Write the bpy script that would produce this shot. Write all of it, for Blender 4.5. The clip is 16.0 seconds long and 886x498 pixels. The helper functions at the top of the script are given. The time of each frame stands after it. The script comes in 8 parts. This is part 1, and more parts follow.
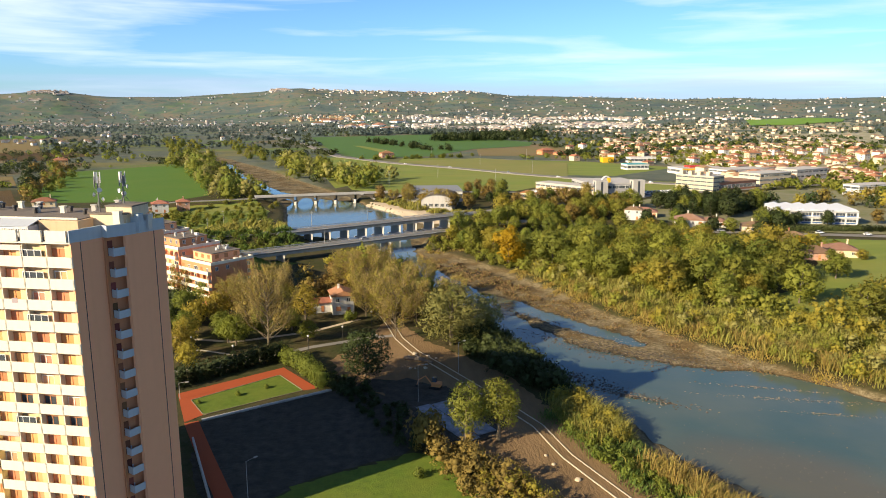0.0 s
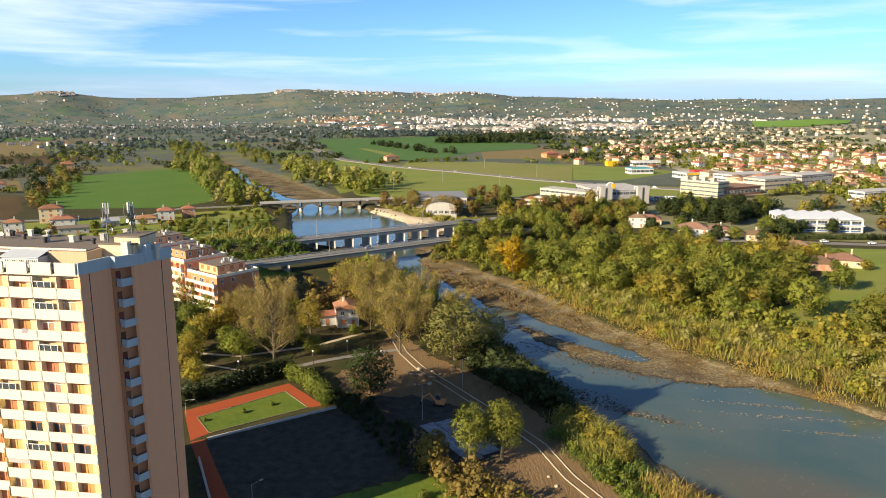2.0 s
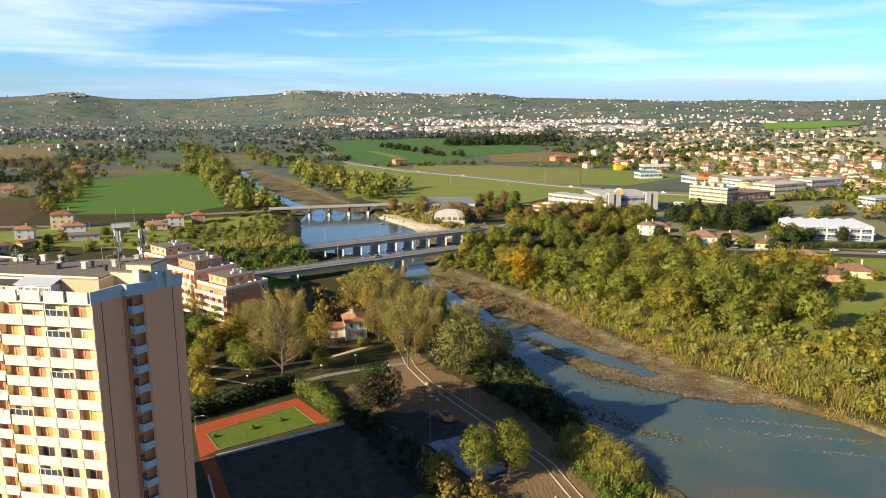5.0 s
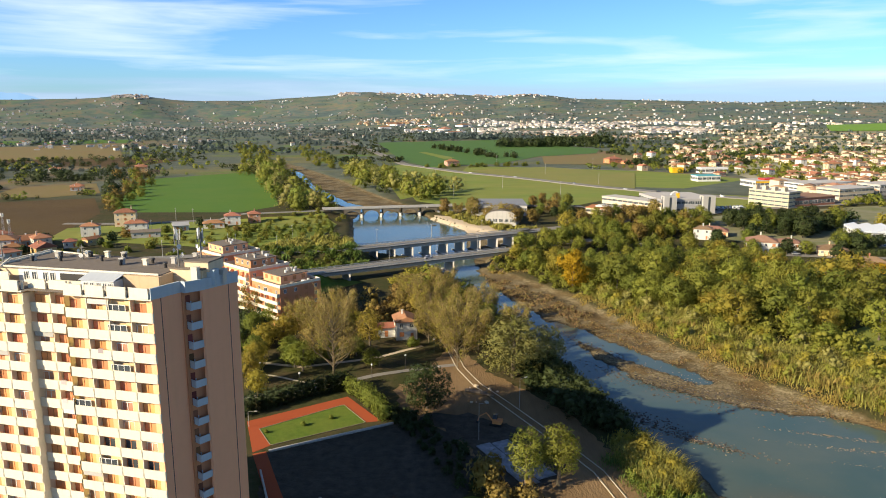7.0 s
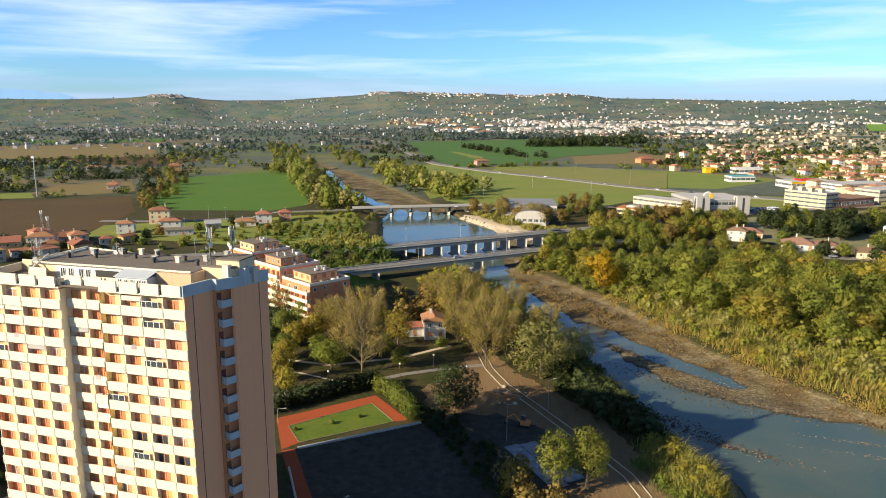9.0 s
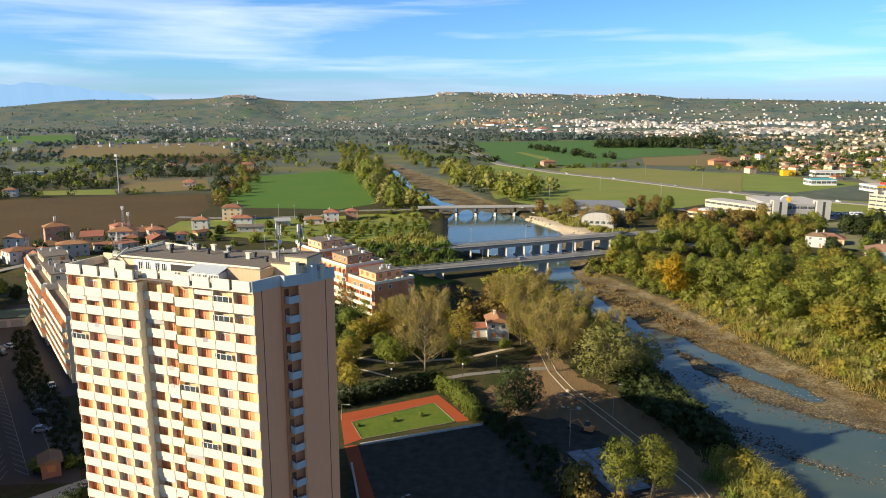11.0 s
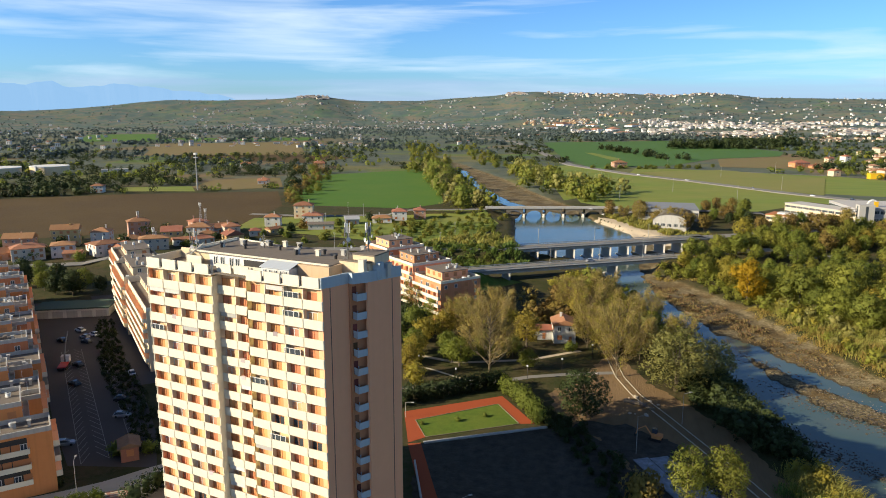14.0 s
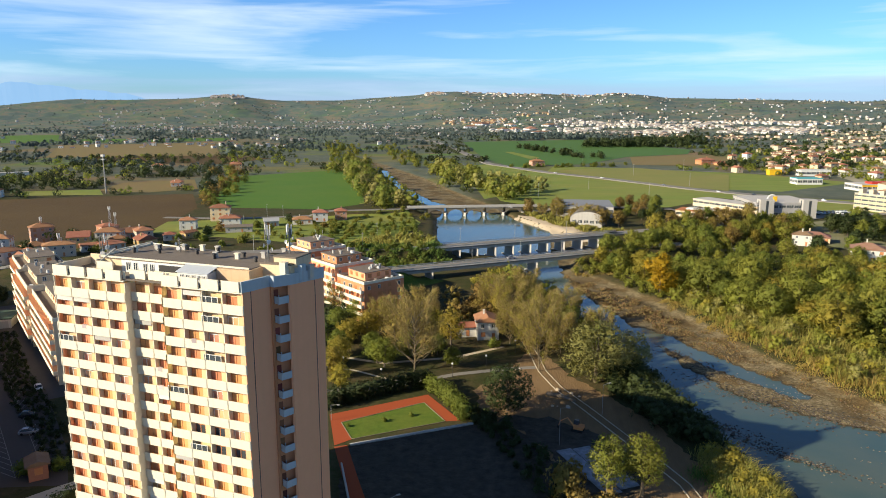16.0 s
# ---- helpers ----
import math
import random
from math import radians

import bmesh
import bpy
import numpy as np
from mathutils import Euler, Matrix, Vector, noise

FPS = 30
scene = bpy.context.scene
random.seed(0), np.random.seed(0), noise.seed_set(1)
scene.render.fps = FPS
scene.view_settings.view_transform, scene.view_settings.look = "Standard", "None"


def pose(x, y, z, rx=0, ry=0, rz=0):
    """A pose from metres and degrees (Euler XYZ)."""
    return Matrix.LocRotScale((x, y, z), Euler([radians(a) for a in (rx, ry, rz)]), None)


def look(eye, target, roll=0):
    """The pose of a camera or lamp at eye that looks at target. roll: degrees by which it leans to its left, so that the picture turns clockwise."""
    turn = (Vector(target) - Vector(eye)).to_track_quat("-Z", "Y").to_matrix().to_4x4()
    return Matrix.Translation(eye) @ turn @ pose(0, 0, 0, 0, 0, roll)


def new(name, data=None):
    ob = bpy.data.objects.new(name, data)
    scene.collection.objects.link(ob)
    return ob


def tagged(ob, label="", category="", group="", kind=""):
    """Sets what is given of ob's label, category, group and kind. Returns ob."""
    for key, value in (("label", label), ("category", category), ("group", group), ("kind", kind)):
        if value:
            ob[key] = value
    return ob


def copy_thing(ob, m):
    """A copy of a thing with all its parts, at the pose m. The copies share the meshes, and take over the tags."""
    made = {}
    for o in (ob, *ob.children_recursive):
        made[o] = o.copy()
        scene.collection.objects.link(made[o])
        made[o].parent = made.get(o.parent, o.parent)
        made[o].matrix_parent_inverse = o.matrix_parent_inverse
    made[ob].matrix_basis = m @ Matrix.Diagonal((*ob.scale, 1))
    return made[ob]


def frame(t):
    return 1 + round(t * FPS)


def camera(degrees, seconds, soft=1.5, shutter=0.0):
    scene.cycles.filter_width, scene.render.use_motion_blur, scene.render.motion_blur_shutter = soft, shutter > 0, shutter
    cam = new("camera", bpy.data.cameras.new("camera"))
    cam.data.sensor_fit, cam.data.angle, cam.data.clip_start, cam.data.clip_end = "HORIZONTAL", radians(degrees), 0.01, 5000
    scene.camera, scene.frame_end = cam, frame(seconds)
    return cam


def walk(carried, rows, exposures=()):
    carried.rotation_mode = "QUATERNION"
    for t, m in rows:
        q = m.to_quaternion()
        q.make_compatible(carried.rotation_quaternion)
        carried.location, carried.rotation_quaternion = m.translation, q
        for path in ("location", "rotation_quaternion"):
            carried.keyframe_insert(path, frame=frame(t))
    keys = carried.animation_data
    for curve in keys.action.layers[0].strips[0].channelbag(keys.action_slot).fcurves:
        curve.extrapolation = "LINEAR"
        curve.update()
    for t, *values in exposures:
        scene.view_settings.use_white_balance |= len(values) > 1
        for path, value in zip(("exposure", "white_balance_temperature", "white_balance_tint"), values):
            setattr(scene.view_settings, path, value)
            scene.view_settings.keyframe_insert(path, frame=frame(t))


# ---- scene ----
# ---- camera ----
cam = camera(63.72, 16.0, soft=0.95)

PATH = [
    (0.0, pose(0.08, -0.61, 66.00, 78.89, 0, -4.32)),
    (0.5, pose(0.07, -0.78, 67.17, 78.91, 0, -4.26)),
    (1.0, pose(0.16, -0.92, 68.31, 78.92, 0, -4.09)),
    (1.5, pose(0.20, -0.96, 69.42, 78.92, 0, -4.02)),
    (2.0, pose(0.16, -0.85, 70.53, 78.90, 0, -3.95)),
    (2.5, pose(0.12, -0.72, 71.68, 78.87, 0, -3.87)),
    (3.0, pose(0.13, -0.67, 72.83, 78.85, 0, -3.76)),
    (3.5, pose(0.16, -0.68, 73.84, 78.86, 0, -3.68)),
    (4.0, pose(0.22, -0.74, 74.65, 78.87, 0, -3.56)),
    (6.3, pose(0.07, -0.46, 74.66, 79.04, 0, -1.02)),
    (6.5, pose(0.06, -0.44, 74.66, 79.05, 0, -0.31)),
    (7.0, pose(0.07, -0.33, 74.65, 79.04, 0, 0.87)),
    (7.5, pose(0.07, -0.24, 74.68, 79.02, 0, 2.05)),
    (8.0, pose(0.08, -0.14, 74.70, 79.00, 0, 2.46)),
    (8.5, pose(0.06, -0.04, 74.70, 78.99, 0, 2.67)),
    (9.0, pose(0.01, 0.06, 74.68, 78.99, 0, 3.24)),
    (11.3, pose(-0.16, 0.75, 74.53, 79.04, 0, 9.74)),
    (11.5, pose(-0.17, 0.81, 74.52, 79.05, 0, 10.74)),
    (12.0, pose(-0.22, 0.98, 74.50, 79.04, 0, 14.86)),
    (12.5, pose(-0.18, 1.03, 74.51, 79.03, 0, 17.33)),
    (13.0, pose(-0.13, 0.98, 74.55, 79.02, 0, 17.84)),
    (13.5, pose(-0.11, 0.87, 74.58, 79.02, 0, 15.85)),
    (14.0, pose(-0.15, 0.82, 74.54, 79.02, 0, 13.97)),
    (14.5, pose(-0.15, 0.77, 74.53, 79.03, 0, 13.84)),
    (15.0, pose(-0.12, 0.64, 74.59, 79.02, 0, 12.16)),
    (15.5, pose(-0.15, 0.55, 74.61, 79.02, 0, 8.58)),
    (16.0, pose(-0.21, 0.57, 74.57, 79.00, 0, 7.62)),
]
# the clip's camera darkens and cools its picture as it turns to the tower
EXPOSURES = [(0.0, 0.91, 6850, 13), (4.0, 0.87, 6650, 11), (8.0, 0.82, 6550, 11), (11.5, 0.73, 6400, 10), (13.0, 0.66, 6350, 10), (14.5, 0.68, 6350, 10), (16.0, 0.70, 6350, 10)]
walk(cam, PATH, EXPOSURES)

# ---- world and sun ----
SUN_AZ, SUN_EL = radians(31.5), radians(23.8)      # shadows fall towards this azimuth (from +x)
sun_dir = Vector((-math.cos(SUN_AZ) * math.cos(SUN_EL), -math.sin(SUN_AZ) * math.cos(SUN_EL), math.sin(SUN_EL)))
world = bpy.data.worlds.new("world")
scene.world = world
world.use_nodes = True
wn, wl = world.node_tree.nodes, world.node_tree.links
wn.clear()
w_out = wn.new("ShaderNodeOutputWorld")
w_bg = wn.new("ShaderNodeBackground")
w_bg.inputs[1].default_value = 0.055
w_sky = wn.new("ShaderNodeTexSky")
w_sky.sky_type = "NISHITA"
w_sky.sun_disc = False
w_sky.sun_elevation = SUN_EL
w_sky.sun_rotation = math.atan2(sun_dir.x, sun_dir.y) % (2 * math.pi)
w_sky.altitude, w_sky.air_density, w_sky.dust_density, w_sky.ozone_density = 60, 1.0, 0.4, 2.4
# streaks of high cloud, flattened towards the horizon
w_tc = wn.new("ShaderNodeTexCoord")
w_map = wn.new("ShaderNodeMapping")
w_map.inputs["Rotation"].default_value = (0.10, 0.05, 0.5)
w_map.inputs["Scale"].default_value = (2.0, 2.0, 22.0)
w_noise = wn.new("ShaderNodeTexNoise")
w_noise.inputs["Scale"].default_value, w_noise.inputs["Detail"].default_value = 1.6, 6.0
w_noise.inputs["Roughness"].default_value, w_noise.inputs["Distortion"].default_value = 0.52, 0.35
w_ramp = wn.new("ShaderNodeValToRGB")
w_ramp.color_ramp.elements[0].position, w_ramp.color_ramp.elements[0].color = 0.47, (0, 0, 0, 1)
w_ramp.color_ramp.elements[1].position, w_ramp.color_ramp.elements[1].color = 0.86, (1, 1, 1, 1)
w_tint = wn.new("ShaderNodeMix")
w_tint.data_type, w_tint.blend_type = "RGBA", "MULTIPLY"
w_tint.inputs[0].default_value = 1.0
w_tint.inputs[7].default_value = (0.60, 1.0, 1.55, 1)
w_mix = wn.new("ShaderNodeMix")
w_mix.data_type = "RGBA"
w_mix.inputs[7].default_value = (7.4, 8.7, 9.7, 1)
wl.new(w_tc.outputs["Generated"], w_map.inputs[0])
wl.new(w_map.outputs[0], w_noise.inputs["Vector"])
wl.new(w_noise.outputs["Fac"], w_ramp.inputs[0])
wl.new(w_sky.outputs[0], w_tint.inputs[6])
wl.new(w_ramp.outputs[0], w_mix.inputs[0])
wl.new(w_tint.outputs[2], w_mix.inputs[6])
# a low bank of lavender cloud over the horizon, ragged above
w_sep = wn.new("ShaderNodeSeparateXYZ")
wl.new(w_tc.outputs["Generated"], w_sep.inputs[0])
w_map2 = wn.new("ShaderNodeMapping")
w_map2.inputs["Scale"].default_value = (3.5, 3.5, 60.0)
wl.new(w_tc.outputs["Generated"], w_map2.inputs[0])
w_noise2 = wn.new("ShaderNodeTexNoise")
w_noise2.inputs["Scale"].default_value, w_noise2.inputs["Detail"].default_value = 1.0, 6.0
wl.new(w_map2.outputs[0], w_noise2.inputs["Vector"])
w_edge = wn.new("ShaderNodeMath")
w_edge.operation = "MULTIPLY_ADD"
w_edge.inputs[1].default_value = -0.075
wl.new(w_noise2.outputs["Fac"], w_edge.inputs[0])
wl.new(w_sep.outputs["Z"], w_edge.inputs[2])
w_low = wn.new("ShaderNodeMapRange")
w_low.interpolation_type = "SMOOTHSTEP"
w_low.inputs["From Min"].default_value, w_low.inputs["From Max"].default_value = 0.012, -0.022
w_low.inputs["To Max"].default_value = 0.7
wl.new(w_edge.outputs[0], w_low.inputs["Value"])
w_bank = wn.new("ShaderNodeMix")
w_bank.data_type = "RGBA"
w_bank.inputs[7].default_value = (3.9, 5.3, 7.5, 1)
wl.new(w_low.outputs[0], w_bank.inputs[0])
wl.new(w_mix.outputs[2], w_bank.inputs[6])
# the sky is brightest in the haze low down and deepens towards the zenith
w_deep = wn.new("ShaderNodeMapRange")
w_deep.interpolation_type = "SMOOTHSTEP"
w_deep.inputs["From Min"].default_value, w_deep.inputs["From Max"].default_value = 0.05, 0.6
w_deep.inputs["To Min"].default_value, w_deep.inputs["To Max"].default_value = 1.35, 0.6
wl.new(w_sep.outputs["Z"], w_deep.inputs["Value"])
w_all = wn.new("ShaderNodeVectorMath")
w_all.operation = "SCALE"
wl.new(w_bank.outputs[2], w_all.inputs[0])
wl.new(w_deep.outputs[0], w_all.inputs["Scale"])
wl.new(w_all.outputs[0], w_bg.inputs[0])
wl.new(w_bg.outputs[0], w_out.inputs[0])

sun = new("sun", bpy.data.lights.new("sun", "SUN"))
sun.data.energy, sun.data.angle, sun.data.color = 5.0, radians(0.55), (1.0, 0.86, 0.62)
sun.matrix_world = look(sun_dir * 400, (0, 0, 0))


# ---- materials ----
def mat(name, c1, c2=None, c3=None, fine=3.0, coarse=0.15, rough=0.85, bump=0.0, bump_scale=6.0, metal=0.0,
        per_object=0.0, per_island=0.0, spec=0.3, trans=0.0, stretch=(1, 1, 1), fine_mix=0.5, streaks=0.0):
    """A surface of two or three colours, mottled at a fine and a coarse scale (waves per metre)."""
    m = bpy.data.materials.new(name)
    m.use_nodes = True
    n, l = m.node_tree.nodes, m.node_tree.links
    b = n["Principled BSDF"]
    c2 = c2 or tuple(v * 0.8 for v in c1)
    c3 = c3 or tuple((a + d) / 2 for a, d in zip(c1, c2))
    tc, mp = n.new("ShaderNodeTexCoord"), n.new("ShaderNodeMapping")
    mp.inputs["Scale"].default_value = stretch
    l.new(tc.outputs["Object"], mp.inputs[0])

    def noisy(scale, detail=4.0):
        t = n.new("ShaderNodeTexNoise")
        t.inputs["Scale"].default_value, t.inputs["Detail"].default_value, t.inputs["Roughness"].default_value = scale, detail, 0.62
        l.new(mp.outputs[0], t.inputs["Vector"])
        return t.outputs["Fac"]

    def sharpen(s, lo, hi):
        r = n.new("ShaderNodeMapRange")
        r.inputs["From Min"].default_value, r.inputs["From Max"].default_value = lo, hi
        l.new(s, r.inputs["Value"])
        return r.outputs[0]

    def blend(fac, a, c, kind="MIX"):
        x = n.new("ShaderNodeMix")
        x.data_type, x.blend_type = "RGBA", kind
        for socket, value in ((x.inputs[0], fac), (x.inputs[6], a), (x.inputs[7], c)):
            if isinstance(value, (float, int)):
                socket.default_value = value
            elif isinstance(value, tuple):
                socket.default_value = (*value, 1)
            else:
                l.new(value, socket)
        return x.outputs[2]

    f1, f2 = sharpen(noisy(fine), 0.32, 0.68), sharpen(noisy(coarse, 3.0), 0.35, 0.65)
    mul = n.new("ShaderNodeMath")
    mul.operation = "MULTIPLY"
    mul.inputs[1].default_value = fine_mix
    l.new(f1, mul.inputs[0])
    col = blend(f2, blend(mul.outputs[0], c1, c2), c3)
    col = blend(0.5, col, blend(mul.outputs[0], c1, c2))
    if streaks:
        mp2 = n.new("ShaderNodeMapping")
        mp2.inputs["Scale"].default_value = (1.6, 1.6, 0.06)
        l.new(tc.outputs["Object"], mp2.inputs[0])
        t = n.new("ShaderNodeTexNoise")
        t.inputs["Scale"].default_value, t.inputs["Detail"].default_value = 1.0, 5.0
        l.new(mp2.outputs[0], t.inputs["Vector"])
        k = n.new("ShaderNodeMath")
        k.operation = "MULTIPLY"
        k.inputs[1].default_value = streaks
        l.new(sharpen(t.outputs["Fac"], 0.48, 0.75), k.inputs[0])
        col = blend(k.outputs[0], col, tuple(v * 0.45 for v in c1))
    rnd = None
    if per_object:
        rnd, amount = n.new("ShaderNodeObjectInfo").outputs["Random"], per_object
    elif per_island:
        rnd, amount = n.new("ShaderNodeNewGeometry").outputs["Random Per Island"], per_island
    if rnd is not None:
        hs = n.new("ShaderNodeHueSaturation")
        r1, r2 = n.new("ShaderNodeMapRange"), n.new("ShaderNodeMapRange")
        r1.inputs["To Min"].default_value, r1.inputs["To Max"].default_value = 1 - amount, 1 + amount
        w = n.new("ShaderNodeTexWhiteNoise")
        w.noise_dimensions = "1D"
        l.new(rnd, w.inputs["W"])
        r2.inputs["To Min"].default_value, r2.inputs["To Max"].default_value = 0.5 - amount * 0.07, 0.5 + amount * 0.07
        l.new(rnd, r1.inputs["Value"])
        l.new(w.outputs["Value"], r2.inputs["Value"])
        l.new(r1.outputs[0], hs.inputs["Value"])
        l.new(r2.outputs[0], hs.inputs["Hue"])
        l.new(col, hs.inputs["Color"])
        col = hs.outputs[0]
    l.new(col, b.inputs["Base Color"])
    b.inputs["Roughness"].default_value, b.inputs["Metallic"].default_value = rough, metal
    b.inputs["Specular IOR Level"].default_value = spec
    if bump:
        bp = n.new("ShaderNodeBump")
        bp.inputs["Strength"].default_value, bp.inputs["Distance"].default_value = bump, 1.0 / bump_scale
        l.new(noisy(bump_scale, 5.0), bp.inputs["Height"])
        l.new(bp.outputs[0], b.inputs["Normal"])
    if trans:
        tr, mx = n.new("ShaderNodeBsdfTranslucent"), n.new("ShaderNodeMixShader")
        mx.inputs[0].default_value = trans
        l.new(col, tr.inputs[0])
        l.new(b.outputs[0], mx.inputs[1])
        l.new(tr.outputs[0], mx.inputs[2])
        l.new(mx.outputs[0], n["Material Output"].inputs[0])
    return m


M_BAND = mat("white_precast_concrete", (0.76, 0.69, 0.54), (0.68, 0.61, 0.47), (0.74, 0.67, 0.52), fine=1.5, coarse=0.2, rough=0.8, streaks=0.08)
M_PEACH = mat("peach_render", (0.88, 0.42, 0.225), (0.82, 0.385, 0.205), (0.85, 0.40, 0.215), fine=0.8, coarse=0.08, rough=0.9, streaks=0.05)
M_CREAM = mat("cream_render", (0.74, 0.58, 0.38), (0.68, 0.52, 0.33), fine=0.9, coarse=0.1, rough=0.9, streaks=0.2)
M_TERRA = mat("terracotta_render", (0.62, 0.27, 0.13), (0.54, 0.23, 0.11), fine=0.9, coarse=0.1, rough=0.9, streaks=0.2)
M_SHUT = mat("brown_shutters", (0.52, 0.22, 0.09), (0.44, 0.18, 0.07), fine=0.5, coarse=0.3, stretch=(1, 1, 9), rough=0.6)
M_GREY = mat("grey_blue_concrete", (0.46, 0.52, 0.55), (0.40, 0.46, 0.49), fine=1.2, coarse=0.2, rough=0.85, streaks=0.12)
M_ROOF = mat("roof_felt", (0.15, 0.125, 0.10), (0.24, 0.20, 0.16), (0.18, 0.15, 0.12), fine=1.2, coarse=0.25, rough=0.9)
M_ORANGE = mat("orange_render", (0.66, 0.27, 0.095), (0.58, 0.23, 0.08), fine=0.8, coarse=0.1, rough=0.9, streaks=0.18)
M_RED = mat("red_orange_render", (0.52, 0.19, 0.085), (0.45, 0.16, 0.07), fine=0.8, coarse=0.1, rough=0.9, streaks=0.2)
# near-black for dark parts, and for shade painted where recesses would be
M_DARK = mat("dark_parts_and_recess_shade", (0.035, 0.033, 0.032), (0.06, 0.055, 0.05), rough=0.6)
M_STEEL = mat("galvanised_steel", (0.55, 0.57, 0.58), (0.45, 0.46, 0.47), fine=4, rough=0.45, metal=0.7)
M_WHITE = mat("white_paint", (0.72, 0.71, 0.67), (0.62, 0.61, 0.57), fine=0.9, coarse=0.12, rough=0.7, streaks=0.15)
M_CONC = mat("pale_concrete", (0.48, 0.46, 0.42), (0.38, 0.36, 0.33), (0.42, 0.40, 0.36), fine=0.9, coarse=0.1, rough=0.9, streaks=0.3)
M_ASPH = mat("asphalt", (0.078, 0.066, 0.058), (0.098, 0.084, 0.074), (0.062, 0.054, 0.048), fine=2.0, coarse=0.08, rough=0.9)
M_ROAD = mat("worn_pale_asphalt", (0.22, 0.205, 0.18), (0.165, 0.155, 0.14), (0.26, 0.24, 0.205), fine=1.0, coarse=0.06, rough=0.9)
M_TILE = mat("clay_roof_tiles", (0.33, 0.145, 0.075), (0.25, 0.105, 0.055), (0.37, 0.19, 0.11), fine=2.2, coarse=0.3, rough=0.85, bump=0.5, bump_scale=4, per_object=0.22)
M_WALLV = mat("house_render", (0.70, 0.60, 0.46), (0.62, 0.52, 0.39), fine=0.7, coarse=0.12, rough=0.9, per_object=0.16, streaks=0.15)
M_GLASS = mat("window_glass", (0.05, 0.06, 0.07), (0.08, 0.09, 0.10), rough=0.12, spec=0.6, coarse=0.3)
M_BARK = mat("bark", (0.17, 0.135, 0.10), (0.10, 0.08, 0.06), fine=5, rough=0.95, stretch=(1, 1, 0.3))
M_PALEBARK = mat("pale_poplar_bark", (0.185, 0.145, 0.09), (0.12, 0.095, 0.06), fine=4, rough=0.95, stretch=(1, 1, 0.3))
M_LEAF = {
    "olive": mat("olive_leaves", (0.240, 0.250, 0.036), (0.185, 0.208, 0.030), (0.262, 0.240, 0.036), fine=0.3, coarse=0.07, per_island=0.14, per_object=0.17, rough=0.7, trans=0.4),
    "green": mat("green_leaves", (0.185, 0.215, 0.032), (0.138, 0.176, 0.025), (0.222, 0.225, 0.036), fine=0.3, coarse=0.07, per_island=0.14, per_object=0.17, rough=0.7, trans=0.4),
    "yellow": mat("yellow_leaves", (0.48, 0.315, 0.014), (0.36, 0.25, 0.012), (0.44, 0.29, 0.012), fine=0.3, coarse=0.07, per_island=0.14, per_object=0.04, rough=0.7, trans=0.4),
    "gold": mat("yellow_green_leaves", (0.330, 0.280, 0.040), (0.255, 0.230, 0.032), (0.350, 0.272, 0.036), fine=0.3, coarse=0.07, per_island=0.14, per_object=0.17, rough=0.7, trans=0.4),
    "brown": mat("russet_leaves", (0.225, 0.160, 0.040), (0.165, 0.12, 0.030), (0.235, 0.165, 0.036), fine=0.3, coarse=0.07, per_island=0.14, per_object=0.17, rough=0.8, trans=0.25),
    "grey": mat("grey_green_leaves", (0.262, 0.250, 0.070), (0.20, 0.198, 0.052), (0.27, 0.245, 0.064), fine=0.3, coarse=0.07, per_island=0.14, per_object=0.17, rough=0.7, trans=0.3),
    # distance haze is mixed into this leaf colour as blue
    "far": mat("haze_blue_woods", (0.078, 0.108, 0.098), (0.060, 0.086, 0.082), (0.095, 0.122, 0.098), fine=0.3, coarse=0.02, per_island=0.2, rough=0.8),
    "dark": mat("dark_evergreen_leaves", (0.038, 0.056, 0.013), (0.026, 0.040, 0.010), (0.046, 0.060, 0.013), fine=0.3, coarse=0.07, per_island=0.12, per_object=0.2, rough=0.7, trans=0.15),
}
M_TWIG = mat("bare_twigs", (0.30, 0.225, 0.075), (0.21, 0.16, 0.052), fine=0.4, coarse=0.1, per_island=0.4, rough=0.9)
M_REED = mat("cane_leaves", (0.300, 0.262, 0.056), (0.195, 0.200, 0.038), (0.225, 0.225, 0.046), fine=0.25, coarse=0.05, per_island=0.22, rough=0.75, trans=0.25)
M_DRYREED = mat("dry_cane", (0.32, 0.235, 0.06), (0.225, 0.175, 0.04), (0.28, 0.205, 0.05), fine=0.25, coarse=0.07, per_island=0.25, rough=0.8, trans=0.25)
M_GRASS = mat("mown_grass", (0.105, 0.165, 0.013), (0.058, 0.105, 0.008), (0.145, 0.165, 0.020), fine=0.7, coarse=0.12, fine_mix=0.85, rough=0.95, bump=0.3, bump_scale=3)
M_FIELD = mat("sown_field", (0.070, 0.155, 0.010), (0.050, 0.125, 0.008), (0.100, 0.160, 0.013), fine=0.3, coarse=0.018, rough=0.95)
M_MEADOW = mat("meadow", (0.190, 0.235, 0.034), (0.115, 0.175, 0.022), (0.235, 0.205, 0.046), fine=0.05, coarse=0.012, rough=0.95, stretch=(0.5, 1.6, 1), fine_mix=0.8)
M_PLOUGH = mat("ploughed_earth", (0.078, 0.046, 0.012), (0.056, 0.034, 0.010), (0.108, 0.068, 0.017), fine=0.35, coarse=0.014, rough=1.0, bump=0.4, bump_scale=1.2)
M_DIRT = mat("bare_dirt", (0.205, 0.130, 0.060), (0.115, 0.072, 0.034), (0.25, 0.162, 0.078), fine=0.35, coarse=0.09, rough=1.0, bump=0.35, bump_scale=1.1, stretch=(1.6, 0.45, 1))
